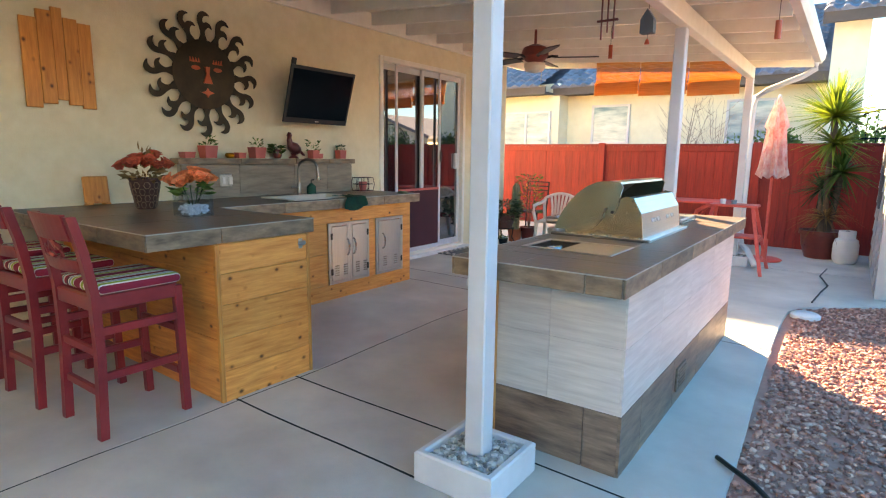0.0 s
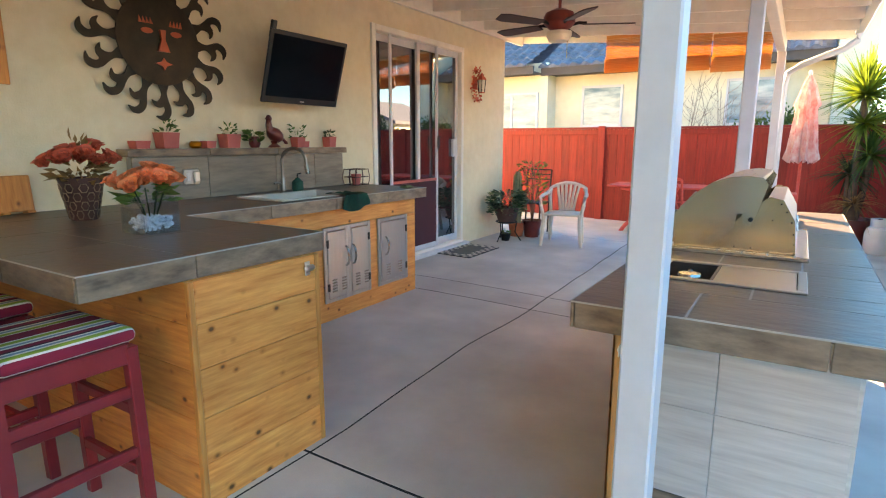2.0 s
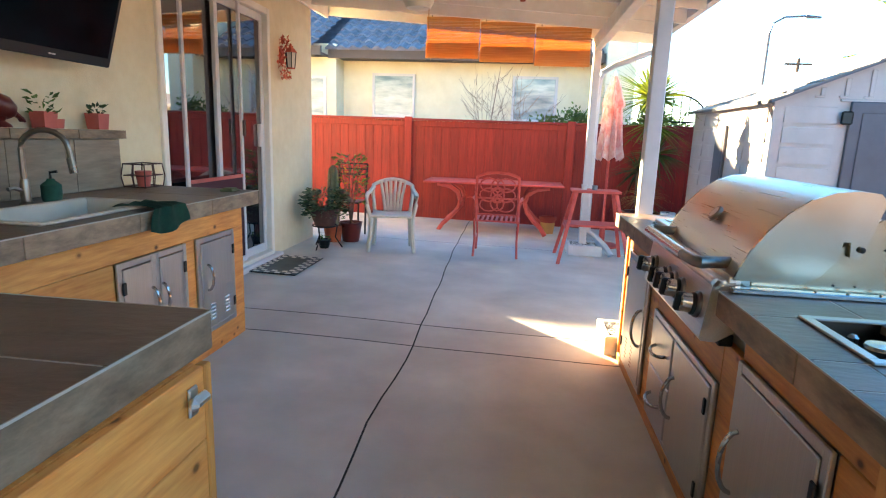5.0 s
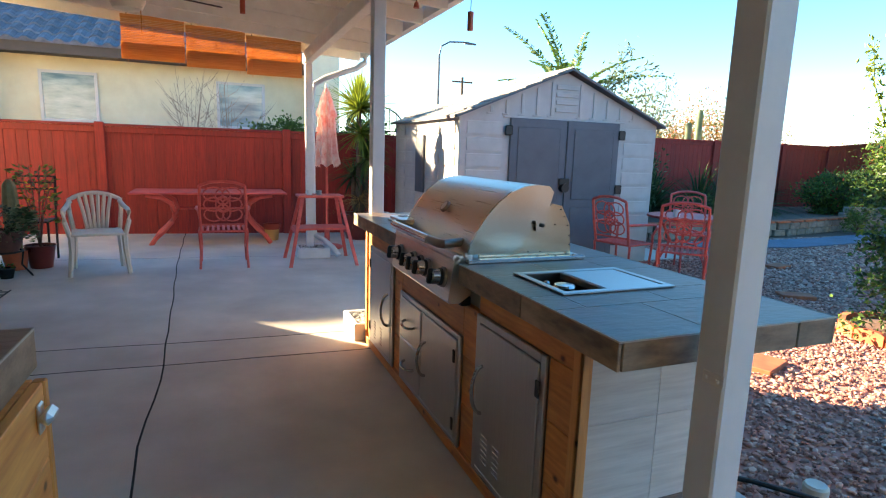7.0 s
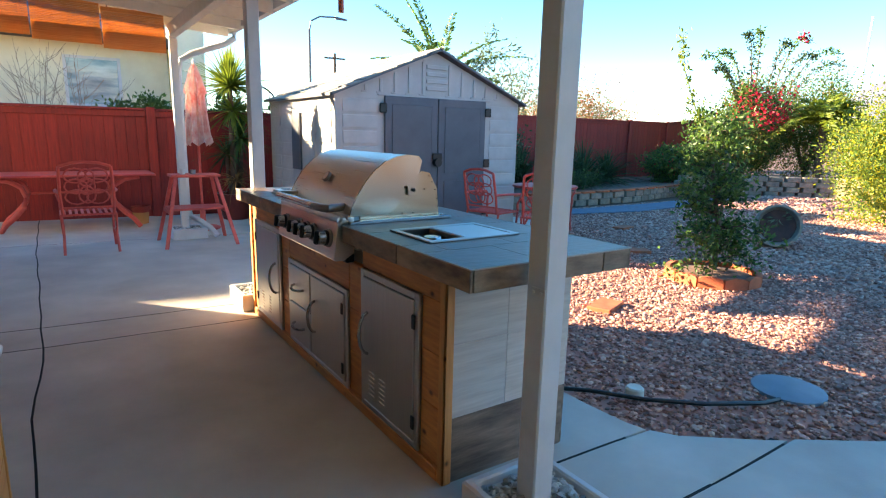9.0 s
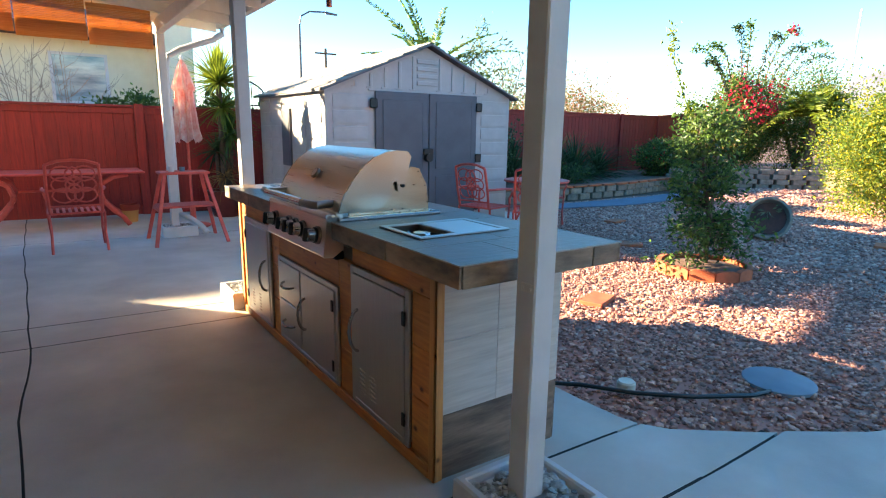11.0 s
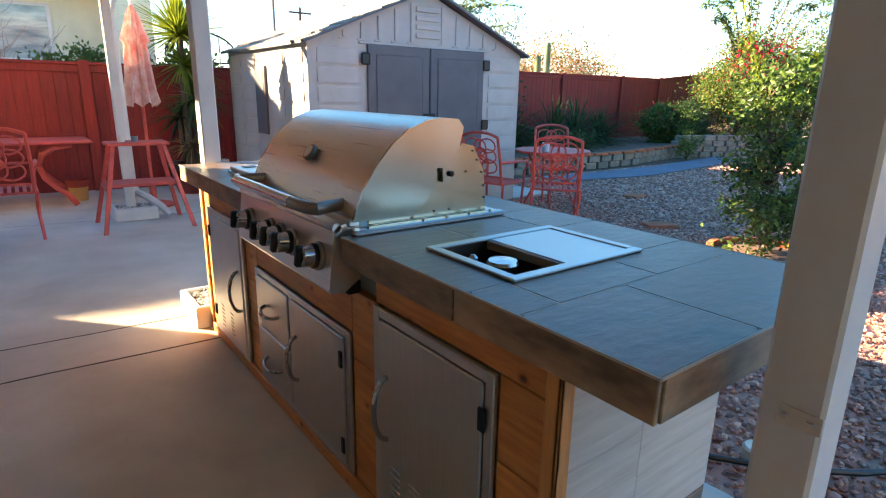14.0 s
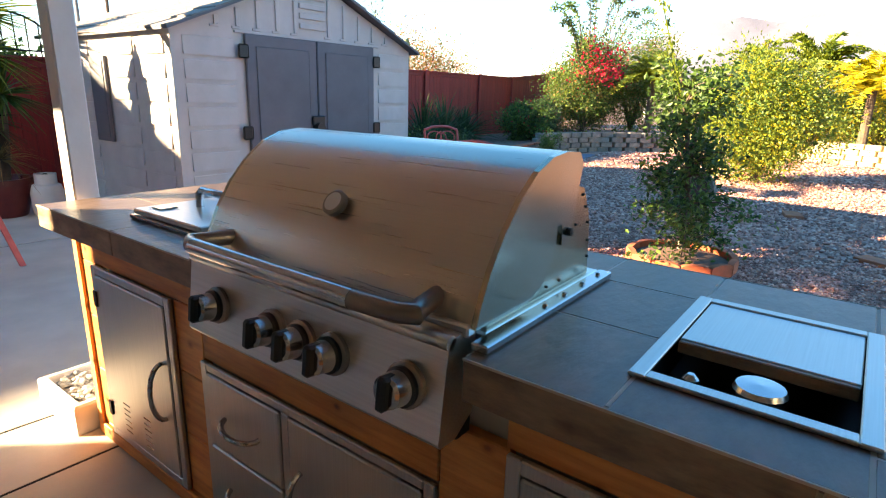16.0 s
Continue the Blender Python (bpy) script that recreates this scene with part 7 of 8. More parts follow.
ceiling_fan()
for k in range(3):
    x0, x1 = -4.05 + k * 0.652, -4.05 + (k + 1) * 0.652 - 0.012
    zt = 2.75 - 0.15 * (k + 0.5) / 3
    zb = 2.31 - 0.1 * (k + 0.5) / 3
    t = thing("bamboo_blind", "orange-brown bamboo roller blind hung at the patio end", "blind", pose((x0 + x1) / 2, 9.22, 0), group="bamboo blinds")
    hw = (x1 - x0) / 2
    n = 26
    me = mesh_of("slat", box(-hw, hw, -0.004, 0.004, -0.007, 0.007, 0.002), M_bamboo)
    for j in range(n):
        u = j / (n - 1)
        ob = new("slat", me)
        ob.parent = t
        bulge = 0.0 if u < 0.5 else 0.045 * math.sin((u - 0.5) * 2 * math.pi * 0.8)
        ob.matrix_basis = pose(0, -bulge, zt - (zt - zb) * u)
    for sx in (-0.75, 0.0, 0.75):
        part("weave", box(sx * hw - 0.006, sx * hw + 0.006, 0.0045, 0.006, zb, zt, 0), M_bamboo, t, smooth=False)
    part("lower_fold", box(-hw, hw, -0.052, -0.048, zb - 0.01, zb + 0.17, 0.001), M_bamboo, t, smooth=False)
    part("head_rail", box(-hw, hw, -0.012, 0.02, zt + 0.005, zt + 0.04, 0.003), M_bamboo, t, smooth=False)
    for sx in (-0.8, 0.8):
        part("cord", tube([(sx * hw, -0.05, zt), (sx * hw, -0.055, zb - 0.04)], 0.002, 4), M_bamboo, t)
        part("hanger", tube([(sx * hw, 0, zt + 0.03), (sx * hw, 0, deck_z((x0 + x1) / 2) - 0.02)], 0.004, 4), M_iron, t)
t = thing("hanging_birdhouse", "small grey metal birdhouse hanging from the beam", "birdhouse", pose(-2.06, 5.0, 2.2))
part("house", prism([(-0.045, 0.03), (0.045, 0.03), (0.045, 0.12), (0, 0.19), (-0.045, 0.12)], -0.035, 0.035, "xz"), M_lampmetal, t, smooth=False)
part("wire", tube([(0, 0, 0.19), (0, 0, 0.23)], 0.003, 4), M_iron, t)
part("bell", lathe([(0.018, -0.04), (0.012, -0.015), (0.004, -0.005)], 10), M_copper, t)
part("bell_wire", tube([(0, 0, -0.01), (0, 0, 0.035)], 0.002, 4), M_iron, t)
t = thing("wind_chime", "dark red metal wind chime hanging from the rafters", "wind chime", pose(-2.2, 4.6, 2.2))
for dx in (-0.04, 0.0, 0.04):
    part("pipe", tube([(dx, 0.0, -0.02 - abs(dx)), (dx, 0, 0.3)], 0.006, 6), M_maroon, t)
part("cross_bar", box(-0.07, 0.07, -0.008, 0.008, 0.05, 0.065, 0.002), M_maroon, t)
part("wire", tube([(0, 0, 0.3), (0, 0, 0.53)], 0.002, 4), M_iron, t)
t = thing("wind_chime", "small red tube chime hanging at the roof edge", "wind chime", pose(-1.36, 5.83, 2.26))
part("pipe", tube([(0, 0, 0), (0, 0, 0.13)], 0.022, 10), M_copper, t)
part("wire", tube([(0, 0, 0.13), (0, 0, 0.4)], 0.003, 4), M_iron, t)
t = thing("wind_chime", "small red tube chime hanging under the cover", "wind chime", pose(-2.9, 6.6, 2.36))
part("pipe", tube([(0, 0, 0), (0, 0, 0.13)], 0.02, 10), M_copper, t)
part("wire", tube([(0, 0, 0.13), (0, 0, 0.43)], 0.003, 4), M_iron, t)
# cable along the patio and hoses
solid("garden_hose", tube([(-1.18, 3.6, -0.005), (-1.0, 3.43, 0.0), (-0.83, 3.2, 0.0), (-0.6, 3.0, 0.0), (-0.3, 2.85, -0.01), (-0.1, 2.84, -0.03)], 0.012, 8), M_black, "black drip hose lying on the gravel edge", "hose")
solid("power_cable", tube([(-0.95, 9.6, -0.01), (-1.0, 9.0, -0.01), (-0.9, 8.4, -0.01), (-0.95, 8.0, -0.01), (-1.0, 7.4, -0.01)], 0.008, 6), M_black, "thin black cable on the concrete", "cable")

# ---- yard furniture ----
copy_thing(ch, pose(1.68, 6.62, -0.045, 0, 0, -46))
copy_thing(ch, pose(1.42, 7.3, -0.045, 0, 0, -75))
copy_thing(ch, pose(2.95, 7.75, -0.045, 0, 0, 150))
t = thing("round_table", "faded red round iron garden table", "table", pose(2.3, 7.25, -0.03))
part("tabletop", lathe([(0.44, 0.69), (0.45, 0.7), (0.45, 0.72), (0, 0.725)], 30, None, (0, 0, 0), False), M_rediron, t)
for k in range(4):
    a = radians(90 * k + 45)
    part("leg", tube([(0.3 * math.cos(a), 0.3 * math.sin(a), 0.69), (0.14 * math.cos(a), 0.14 * math.sin(a), 0.4), (0.33 * math.cos(a), 0.33 * math.sin(a), 0)], 0.016, 6), M_rediron, t)
t = thing("table_cup", "small white cup on the garden table", "cup", pose(2.05, 7.13, 0.693))
part("cup", lathe([(0.035, 0), (0.045, 0.1), (0.04, 0.1), (0, 0.06)], 14, None, (0, 0, 0), False), M_white, t)

# ---- planting ----


def bush(name, label, c, rx, ry, rz, n, size, material, extra=(), trunk=True, clumps=9, seed=1, cat="shrub", base=0.0):
    """Small leaves gathered in many clumps on limbs, uneven at the edge, with gaps."""
    r = np.random.RandomState(seed)
    t = thing(name, label, cat, pose(*c))
    R = np.array([rx, ry, rz])
    K = clumps * 3
    C = r.normal(size=(K, 3))
    C /= np.linalg.norm(C, axis=1, keepdims=True)
    C *= R * np.array([0.85, 0.85, 0.95]) * r.uniform(0.3, 1.08, (K, 1)) ** 0.6
    C[:, 2] = np.maximum(C[:, 2] + base + rz, base + 0.12 * rz)
    if trunk:
        for q in C[:9]:
            part("limb", tube([(0, 0, 0), tuple(q * np.array([0.3, 0.3, 0.5])), tuple(q)], 0.03 * rz + 0.008, 5, None, 0.006), M_bark, t)
    sig = r.uniform(0.1, 0.24, K)
    for m, cnt in [(material, n)] + list(extra):
        cnt = int(cnt * 4.0)
        ci = r.randint(0, K, cnt)
        off = r.normal(size=(cnt, 3)) * R * sig[ci][:, None]
        P = C[ci] + off
        P[:, 2] = np.abs(P[:, 2])
        D = off / R * 3 + r.normal(size=(cnt, 3)) * 0.7 + [0, 0, 0.25]
        leaves("foliage", t, P, D, size * 0.42 * r.uniform(0.6, 1.3, cnt), m, 0.55)
    return t


def citrus():
    t = thing("citrus_tree", "young green citrus tree staked inside a terracotta ring", "tree", pose(2.15, 4.6, -0.03))
    part("trunk", tube([(0, 0, 0), (0.0, 0.0, 0.5), (-0.1, 0.07, 1.1), (-0.22, 0.15, 1.6)], 0.028, 8, None, 0.012), M_bark, t)
    part("stake", tube([(0.1, 0.05, 0), (0.1, 0.05, 1.25)], 0.018, 6), M_twig, t)
    r = np.random.RandomState(11)
    P, D, S = [], [], []
    PL, DL, SL = [], [], []
    for k in range(58):
        z0 = 0.12 + 1.4 * r.rand()
        a = r.uniform(0, 2 * np.pi)
        low = z0 < 0.6
        L = (0.58 if low else 0.36) * r.uniform(0.5, 1.1)
        rise = r.uniform(0.0, 0.3) if low else r.uniform(0.2, 0.8)
        sx, sy = -0.15 * z0 * z0 * 0.6, 0.1 * z0 * z0 * 0.6
        q = [(sx, sy, z0), (sx + L * 0.5 * np.cos(a), sy + L * 0.5 * np.sin(a), z0 + rise * L * 0.6), (sx + L * np.cos(a), sy + L * np.sin(a), z0 + rise * L * 0.7 - (0.1 if low else 0))]
        part("limb", tube(q, 0.009, 5, None, 0.003), M_bark, t)
        for _ in range(100):
            u = r.uniform(0.2, 1.05)
            p = np.array(q[1]) + (np.array(q[2]) - q[1]) * (u * 2 - 1) if u > 0.5 else np.array(q[0]) + (np.array(q[1]) - q[0]) * u * 2
            p = p + r.normal(size=3) * 0.065
            d = np.array([np.cos(a), np.sin(a), 0.1]) * 0.6 + r.normal(size=3) * 0.8
            (PL if (u > 0.93 and r.rand() < 0.2) else P).append(p)
            (DL if len(PL) > len(DL) else D).append(d)
            (SL if len(PL) > len(SL) else S).append(r.uniform(0.035, 0.072))
    leaves("foliage", t, P[::2], D[::2], S[::2], M_leaf, 0.5)
    leaves("foliage", t, P[1::4], D[1::4], S[1::4], M_leaf, 0.5)
    leaves("foliage", t, P[3::4], D[3::4], S[3::4], M_leaf_dark, 0.5)
    leaves("new_leaves", t, PL, DL, SL, M_leaf_lime, 0.5)
    pts = [(-0.2, 0.12, 1.4), (-0.36, 0.2, 1.75), (-0.43, 0.28, 2.05), (-0.46, 0.31, 2.36)]
    part("leader", tube(pts, 0.008, 5, None, 0.003), M_leaf_lime, t)
    P, D, S = [], [], []
    for _ in range(170):
        u = r.rand()
        i = min(2, int(u * 3))
        p = np.array(pts[i]) + (np.array(pts[i + 1]) - pts[i]) * (u * 3 - i) + r.normal(size=3) * 0.03
        P.append(p)
        D.append(r.normal(size=3) + [0, 0, 0.4])
        S.append(r.uniform(0.03, 0.06))
    leaves("leader_leaves", t, P, D, S, M_leaf_lime, 0.5, "bright lime new leaves")
    return t


citrus()
t = thing("terracotta_edging", "scalloped terracotta edging ring round the citrus tree", "planter edging", pose(2.12, 4.6, -0.03))
for k in range(12):
    a = radians(30 * k)
    own = prism([(-0.112, 0), (0.112, 0), (0.112, 0.085)] + [(0.112 * math.cos(radians(q)), 0.085 + 0.025 * math.sin(radians(q))) for q in range(20, 180, 20)] + [(-0.112, 0.085)], -0.026, 0.026, "xz")
    own.transform(pose(0.42 * math.cos(a), 0.42 * math.sin(a), 0, 0, 0, 30 * k + 90))
    part("edging_tile", own, M_terracotta, t, smooth=False)
part("mulch", lathe([(0.4, 0.0), (0.38, 0.06), (0.15, 0.09), (0, 0.1)], 24, None, (0, 0, 0), False), M_soil, t, "dark soil")

t = thing("tipped_pot", "brown clay pot lying on its side on the gravel", "pot", pose(4.62, 5.2, 0.24, 78, 0, -62))
part("pot", lathe([(0.16, -0.34), (0.24, -0.2), (0.29, 0.0), (0.26, 0.14), (0.28, 0.18), (0.25, 0.18), (0.22, 0.1), (0.2, -0.1), (0, -0.2)], 22, None, (0, 0, 0), False), M_block, t)
# Dark disc set in the mouth in place of the shaded hollow.
part("inside", lathe([(0.215, 0.08), (0.0, 0.06)], 20, None, (0, 0, 0), False), M_wicker, t, "dark brown disc for the shaded inside")
sprig(t, (0, 0.1, 0.08), 0.16, 0.12, 14, 0.08, M_leaf_grey, 0.5)
solid("valve_cover", lathe([(0.19, -0.01), (0.19, 0.01), (0.17, 0.018), (0, 0.02)], 28, None, (0, 0, 0), False), M_grey_cover, "round pale blue utility cover in the gravel", "utility cover", m=pose(0.04, 2.88, -0.03))
solid("valve_cover", lathe([(0.12, -0.01), (0.12, 0.02), (0.1, 0.034), (0, 0.038)], 28, None, (0, 0, 0), False), M_white, "round white utility cover at the gravel edge", "utility cover", m=pose(-1.02, 6.82, -0.03))
solid("sprinkler_cap", lathe([(0.05, -0.01), (0.05, 0.04), (0.042, 0.05), (0.02, 0.045), (0, 0.045)], 18, None, (0, 0, 0), False), M_plastic, "small white sprinkler cap in the gravel", "sprinkler", m=pose(-0.78, 3.3, -0.03))
for x, y, a in ((0.4, 4.5, 20), (2.6, 5.9, -30), (3.4, 3.2, 60), (4.0, 7.2, 10), (5.4, 4.1, 15)):
    solid("stepping_brick", box(-0.17, 0.17, -0.1, 0.1, -0.03, 0.016, 0.006), M_terracotta, "flat red paver lying on the gravel", "paver", group="pavers", m=pose(x, y, -0.02, 0, 0, a), smooth=False)

# raised beds behind low block walls
bm = prism([(3.4, 9.95), (5.2, 9.75), (7.5, 9.8), (9.8, 10.2), (11.8, 9.4), (13.2, 8.0), (30, 7), (30, 26), (3.4, 26)], -0.1, 0.22, "xy")
solid("planting_bed", bm, M_soil, "raised brown soil bed along the fence", "ground", kind="structure", smooth=False)
rw = thing("retaining_wall", "low curved grey block retaining wall round the planting bed", "retaining wall", kind="structure")
path = [(3.4, 9.9), (5.2, 9.7), (7.5, 9.75), (9.8, 10.15), (11.8, 9.35), (13.2, 7.95), (14.0, 6.0), (13.6, 3.6), (12.8, 1.5)]
bk = mesh_of("block", box(-0.16, 0.16, -0.09, 0.09, 0, 0.13, 0.014), M_block)
# Same block in the sun-yellowed colour, for the far right stretch.
by = mesh_of("block", box(-0.16, 0.16, -0.09, 0.09, 0, 0.13, 0.014), M_sunlit_block)
for (x0, y0), (x1, y1) in zip(path, path[1:]):
    L = math.hypot(x1 - x0, y1 - y0)
    n = int(L / 0.33)
    rows = 2 if x0 < 9 else 4
    for j in range(rows):
        for i in range(n):
            u = (i + (0.5 if j % 2 else 0.25)) / n
            ob = new("block", by if x0 > 13 else bk)
            ob.parent = rw
            ob.matrix_basis = pose(x0 + (x1 - x0) * u, y0 + (y1 - y0) * u, -0.06 + 0.132 * j, 0, 0, math.degrees(math.atan2(y1 - y0, x1 - x0)) + rng.uniform(-2, 2))
for (x0, y0), (x1, y1) in zip(path[:4], path[1:4]):
    n = int(math.hypot(x1 - x0, y1 - y0) / 0.4)
    for i in range(n):
        ob = part("cap", box(-0.195, 0.195, -0.11, 0.11, 0.0, 0.04, 0.006), M_terracotta, rw, smooth=False)
        ob.matrix_basis = pose(x0 + (x1 - x0) * (i + 0.5) / n, y0 + (y1 - y0) * (i + 0.5) / n, 0.208, 0, 0, math.degrees(math.atan2(y1 - y0, x1 - x0)))
solid("weed_cloth", prism([(4.2, 8.7), (6, 8.35), (8, 8.5), (10.6, 8.9), (10.4, 9.5), (7.5, 9.1), (5.2, 9.1), (4.2, 9.2)], -0.03, -0.012, "xy"), M_bluemat, "blue weed cloth strip beside the wall", "weed cloth", smooth=False)
fence(3.4, 12.6, 12.6, 0.2, 1.9, 0.1, "red stained board fence behind the planting bed", 2.4, 3.6, 2)
fence(12.6, 16.2, 12.6, 0.2, 1.9, 0.1, "red stained board fence rising behind the flowers", 2.4, 12.6, 3, 0.085)

bush("dark_shrub", "dark green shrub beside the shed", (3.7, 10.7, 0.2), 0.9, 0.8, 0.75, 2600, 0.16, M_leaf_dark, [(M_leaf_grey, 500)], seed=2, clumps=14)
for x, y, sz, m in ((4.6, 11.4, 1.1, M_leaf_grey), (3.3, 11.6, 1.3, M_leaf_grey), (6.5, 11.1, 1.8, M_leaf_dark), (7.5, 11.3, 1.9, M_leaf_dark), (8.6, 11.5, 1.5, M_leaf_dark), (5.4, 11.3, 1.8, M_leaf_dark), (12.4, 11.2, 0.8, M_leaf_grey), (13.2, 11.4, 0.8, M_leaf_grey)):
    t = thing("agave_clump", "dark green clump of arching strap leaves in the bed" if m is M_leaf_dark else "grey-green spiky agave clump in the bed", "agave", pose(x, y, 0.2), group="agaves")
    spiky(t, "leaf_head", (0, 0, 0.1), 150, sz, 0.026, m, 0.9 if m is M_leaf_dark else 0.5, 5, 88)
    spiky(t, "leaf_head", (0, 0, 0.05), 70, sz * 0.8, 0.022, M_leaf_dark, 1.1, 0, 70)
bush("dark_shrub", "dark green trailing shrub on the bed", (6.0, 10.4, 0.2), 0.9, 0.5, 0.25, 1200, 0.13, M_leaf_dark, [(M_leaf, 200)], seed=3, clumps=12)
bush("geranium", "green geranium bush with red flowers", (10.6, 10.8, 0.2), 0.9, 0.6, 0.5, 2200, 0.17, M_leaf, [(M_leaf_dark, 900), (M_fred, 70)], seed=4, clumps=12)
bush("bougainvillea", "large bougainvillea with crimson flowers over the fence", (14.0, 10.8, 0.3), 1.9, 1.0, 1.3, 5600, 0.16, M_leaf, [(M_leaf_lime, 1200), (M_leaf_dark, 1600), (M_leaf_dry, 900)], seed=5, clumps=22)
bush("vine_shrub", "straggly green shrub with pink blossom", (16.6, 10.2, 0.3), 2.0, 1.2, 1.6, 4600, 0.16, M_leaf, [(M_leaf_lime, 1400), (M_leaf_dry, 900), (M_fred, 60)], seed=6, clumps=20)
bush("yellow_shrub", "tall lime shrub dotted with yellow flowers in the sun", (8.7, 5.1, -0.03), 1.15, 1.1, 1.12, 5200, 0.13, M_leaf_lime, [(M_leaf_yellow, 1500), (M_leaf, 2600)], seed=7, clumps=26)
bush("lime_shrub", "lime green shrub behind the block wall", (16.2, 7.2, 0.2), 1.7, 1.5, 0.85, 3600, 0.17, M_leaf_lime, [(M_leaf_yellow, 900), (M_leaf, 2200)], seed=8, clumps=24)
bush("lime_shrub", "lime green shrub behind the block wall", (17.0, 3.4, 0.2), 1.9, 1.9, 0.9, 3000, 0.18, M_leaf_lime, [(M_leaf_yellow, 900), (M_leaf, 2200)], seed=9, clumps=24)
bush("dark_shrub", "green shrub at the foot of the block wall", (9.4, 9.6, -0.03), 0.35, 0.3, 0.3, 500, 0.09, M_leaf, seed=12, clumps=8)
bush("far_hedge", "dry brown and green brush beyond the fence", (11.5, 15.5, -0.05), 3.6, 1.0, 1.45, 4200, 0.18, M_leaf_dry, [(M_leaf, 1200), (M_rust, 500)], seed=13, clumps=24)
bush("far_hedge", "pale green brush beyond the fence", (18.5, 13.8, 0.3), 2.6, 1.0, 1.05, 2600, 0.2, M_leaf, [(M_leaf_dry, 1500)], seed=14, clumps=24)


def blossom(t, c, r3, n, size, material, seed):
    r = np.random.RandomState(seed)
    P = np.array(c) + r.normal(size=(n, 3)) * np.array(r3)
    leaves("blossom", t, P, r.normal(size=(n, 3)), size * r.uniform(0.7, 1.3, n), material, 0.9)


bg = bpy.data.objects["bougainvillea"]
for c, r3, n in (((-0.9, -0.7, 2.0), (0.3, 0.2, 0.22), 420), ((-0.3, -0.9, 1.75), (0.35, 0.15, 0.14), 300), ((0.4, -0.6, 2.3), (0.3, 0.2, 0.15), 160), ((-1.2, -0.5, 1.6), (0.2, 0.2, 0.15), 160)):
    blossom(bg, c, [k * 1.5 for k in r3], n // 2, 0.085, M_fred, n)
for k, (dx, dz) in enumerate(((-3.2, 3.2), (-2.6, 2.9), (-2.4, 3.35), (-1.3, 3.9), (-0.6, 4.05), (1.2, 3.9), (2.4, 4.15), (3.0, 3.7), (4.6, 3.95), (5.2, 3.6))):
    tip = Vector((dx, -0.3, dz))
    pts = [Vector((0.3 * dx, -0.2, 1.8)), Vector((0.4 * dx, -0.2, dz * 0.72)), Vector((0.6 * dx, -0.25, dz * 0.93)), Vector((0.82 * dx, -0.28, dz * 1.02)), tip]
    part("shoot", tube(pts, 0.02, 5, None, 0.007), M_bark, bg)
    P = []
    for i in range(190):
        u = rng.random() ** 0.8 * 3.999
        j = int(u)
        P.append(pts[j] + (pts[j + 1] - pts[j]) * (u - j) + Vector((rng.gauss(0, 0.05), rng.gauss(0, 0.05), rng.gauss(0, 0.05))))
    leaves("shoot_leaves", bg, P, [(rng.gauss(0, 1), rng.gauss(0, 1), rng.gauss(0, 1)) for _ in P], [0.1] * len(P), M_leaf_dark if k % 2 else M_leaf, 0.55)
    if k == 6:
        blossom(bg, tuple(pts[3]), (0.12, 0.08, 0.08), 40, 0.09, M_fred, 70 + k)


def frond_head(t, c, n, length, material, el0=10, el1=75, droop=0.9, leaf=0.22, per=26, width=0.2):
    """Feather leaves: an arching rib with leaflets along both sides."""
    P, D, S = [], [], []
    for _ in range(n):
        a, el = rng.uniform(0, 2 * math.pi), radians(rng.uniform(el0, el1))
        L = length * rng.uniform(0.75, 1.1)
        d = Vector((math.cos(a) * math.cos(el), math.sin(a) * math.cos(el), math.sin(el)))
        s = Vector((-math.sin(a), math.cos(a), 0))
        pts = [Vector(c) + d * L * u + Vector((0, 0, -droop * L * 0.5 * u * u)) for u in [k / 6 for k in range(7)]]
        part("rib", tube(pts, 0.012, 4, None, 0.004), material, t)
        for k in range(per):
            u = 0.12 + 0.88 * k / per
            p = Vector(c) + d * L * u + Vector((0, 0, -droop * L * 0.5 * u * u))
            tan = (d + Vector((0, 0, -droop * u))).normalized()
            for sg in (-1, 1):
                P.append(p)
                D.append(tan * 0.7 + s * sg + Vector((0, 0, rng.uniform(-0.3, 0.2))))
                S.append(leaf * (1.1 - 0.6 * u) * rng.uniform(0.8, 1.15))
    leaves("fronds", t, P, D, S, material, width)


def palm(x, y, h, n, length, material, label):
    t = thing("palm", label, "palm", pose(x, y, -0.03), group="garden palms")
    part("trunk", tube([(0, 0, 0), (0.04, 0, h * 0.5), (0, 0, h)], 0.11, 10, None, 0.09), M_bark, t)
    frond_head(t, (0, 0, h), n, length, material, 5, 80, 1.1, 0.35, 24)
    return t


palm(14.6, 9.0, 1.9, 30, 1.7, M_leaf_lime, "feathery palm with yellow-green fronds")
palm(14.9, 5.0, 2.2, 34, 2.0, M_leaf_lime, "feathery palm with yellow-green fronds")
palm(14.0, 3.7, 1.7, 34, 1.9, M_leaf_yellow, "feathery palm with golden fronds in the sun")
palm(14.6, 2.0, 2.0, 30, 1.9, M_leaf_yellow, "feathery palm with golden fronds in the sun")
palm(15.8, 6.4, 2.1, 26, 1.9, M_leaf_lime, "feathery palm with yellow-green fronds")


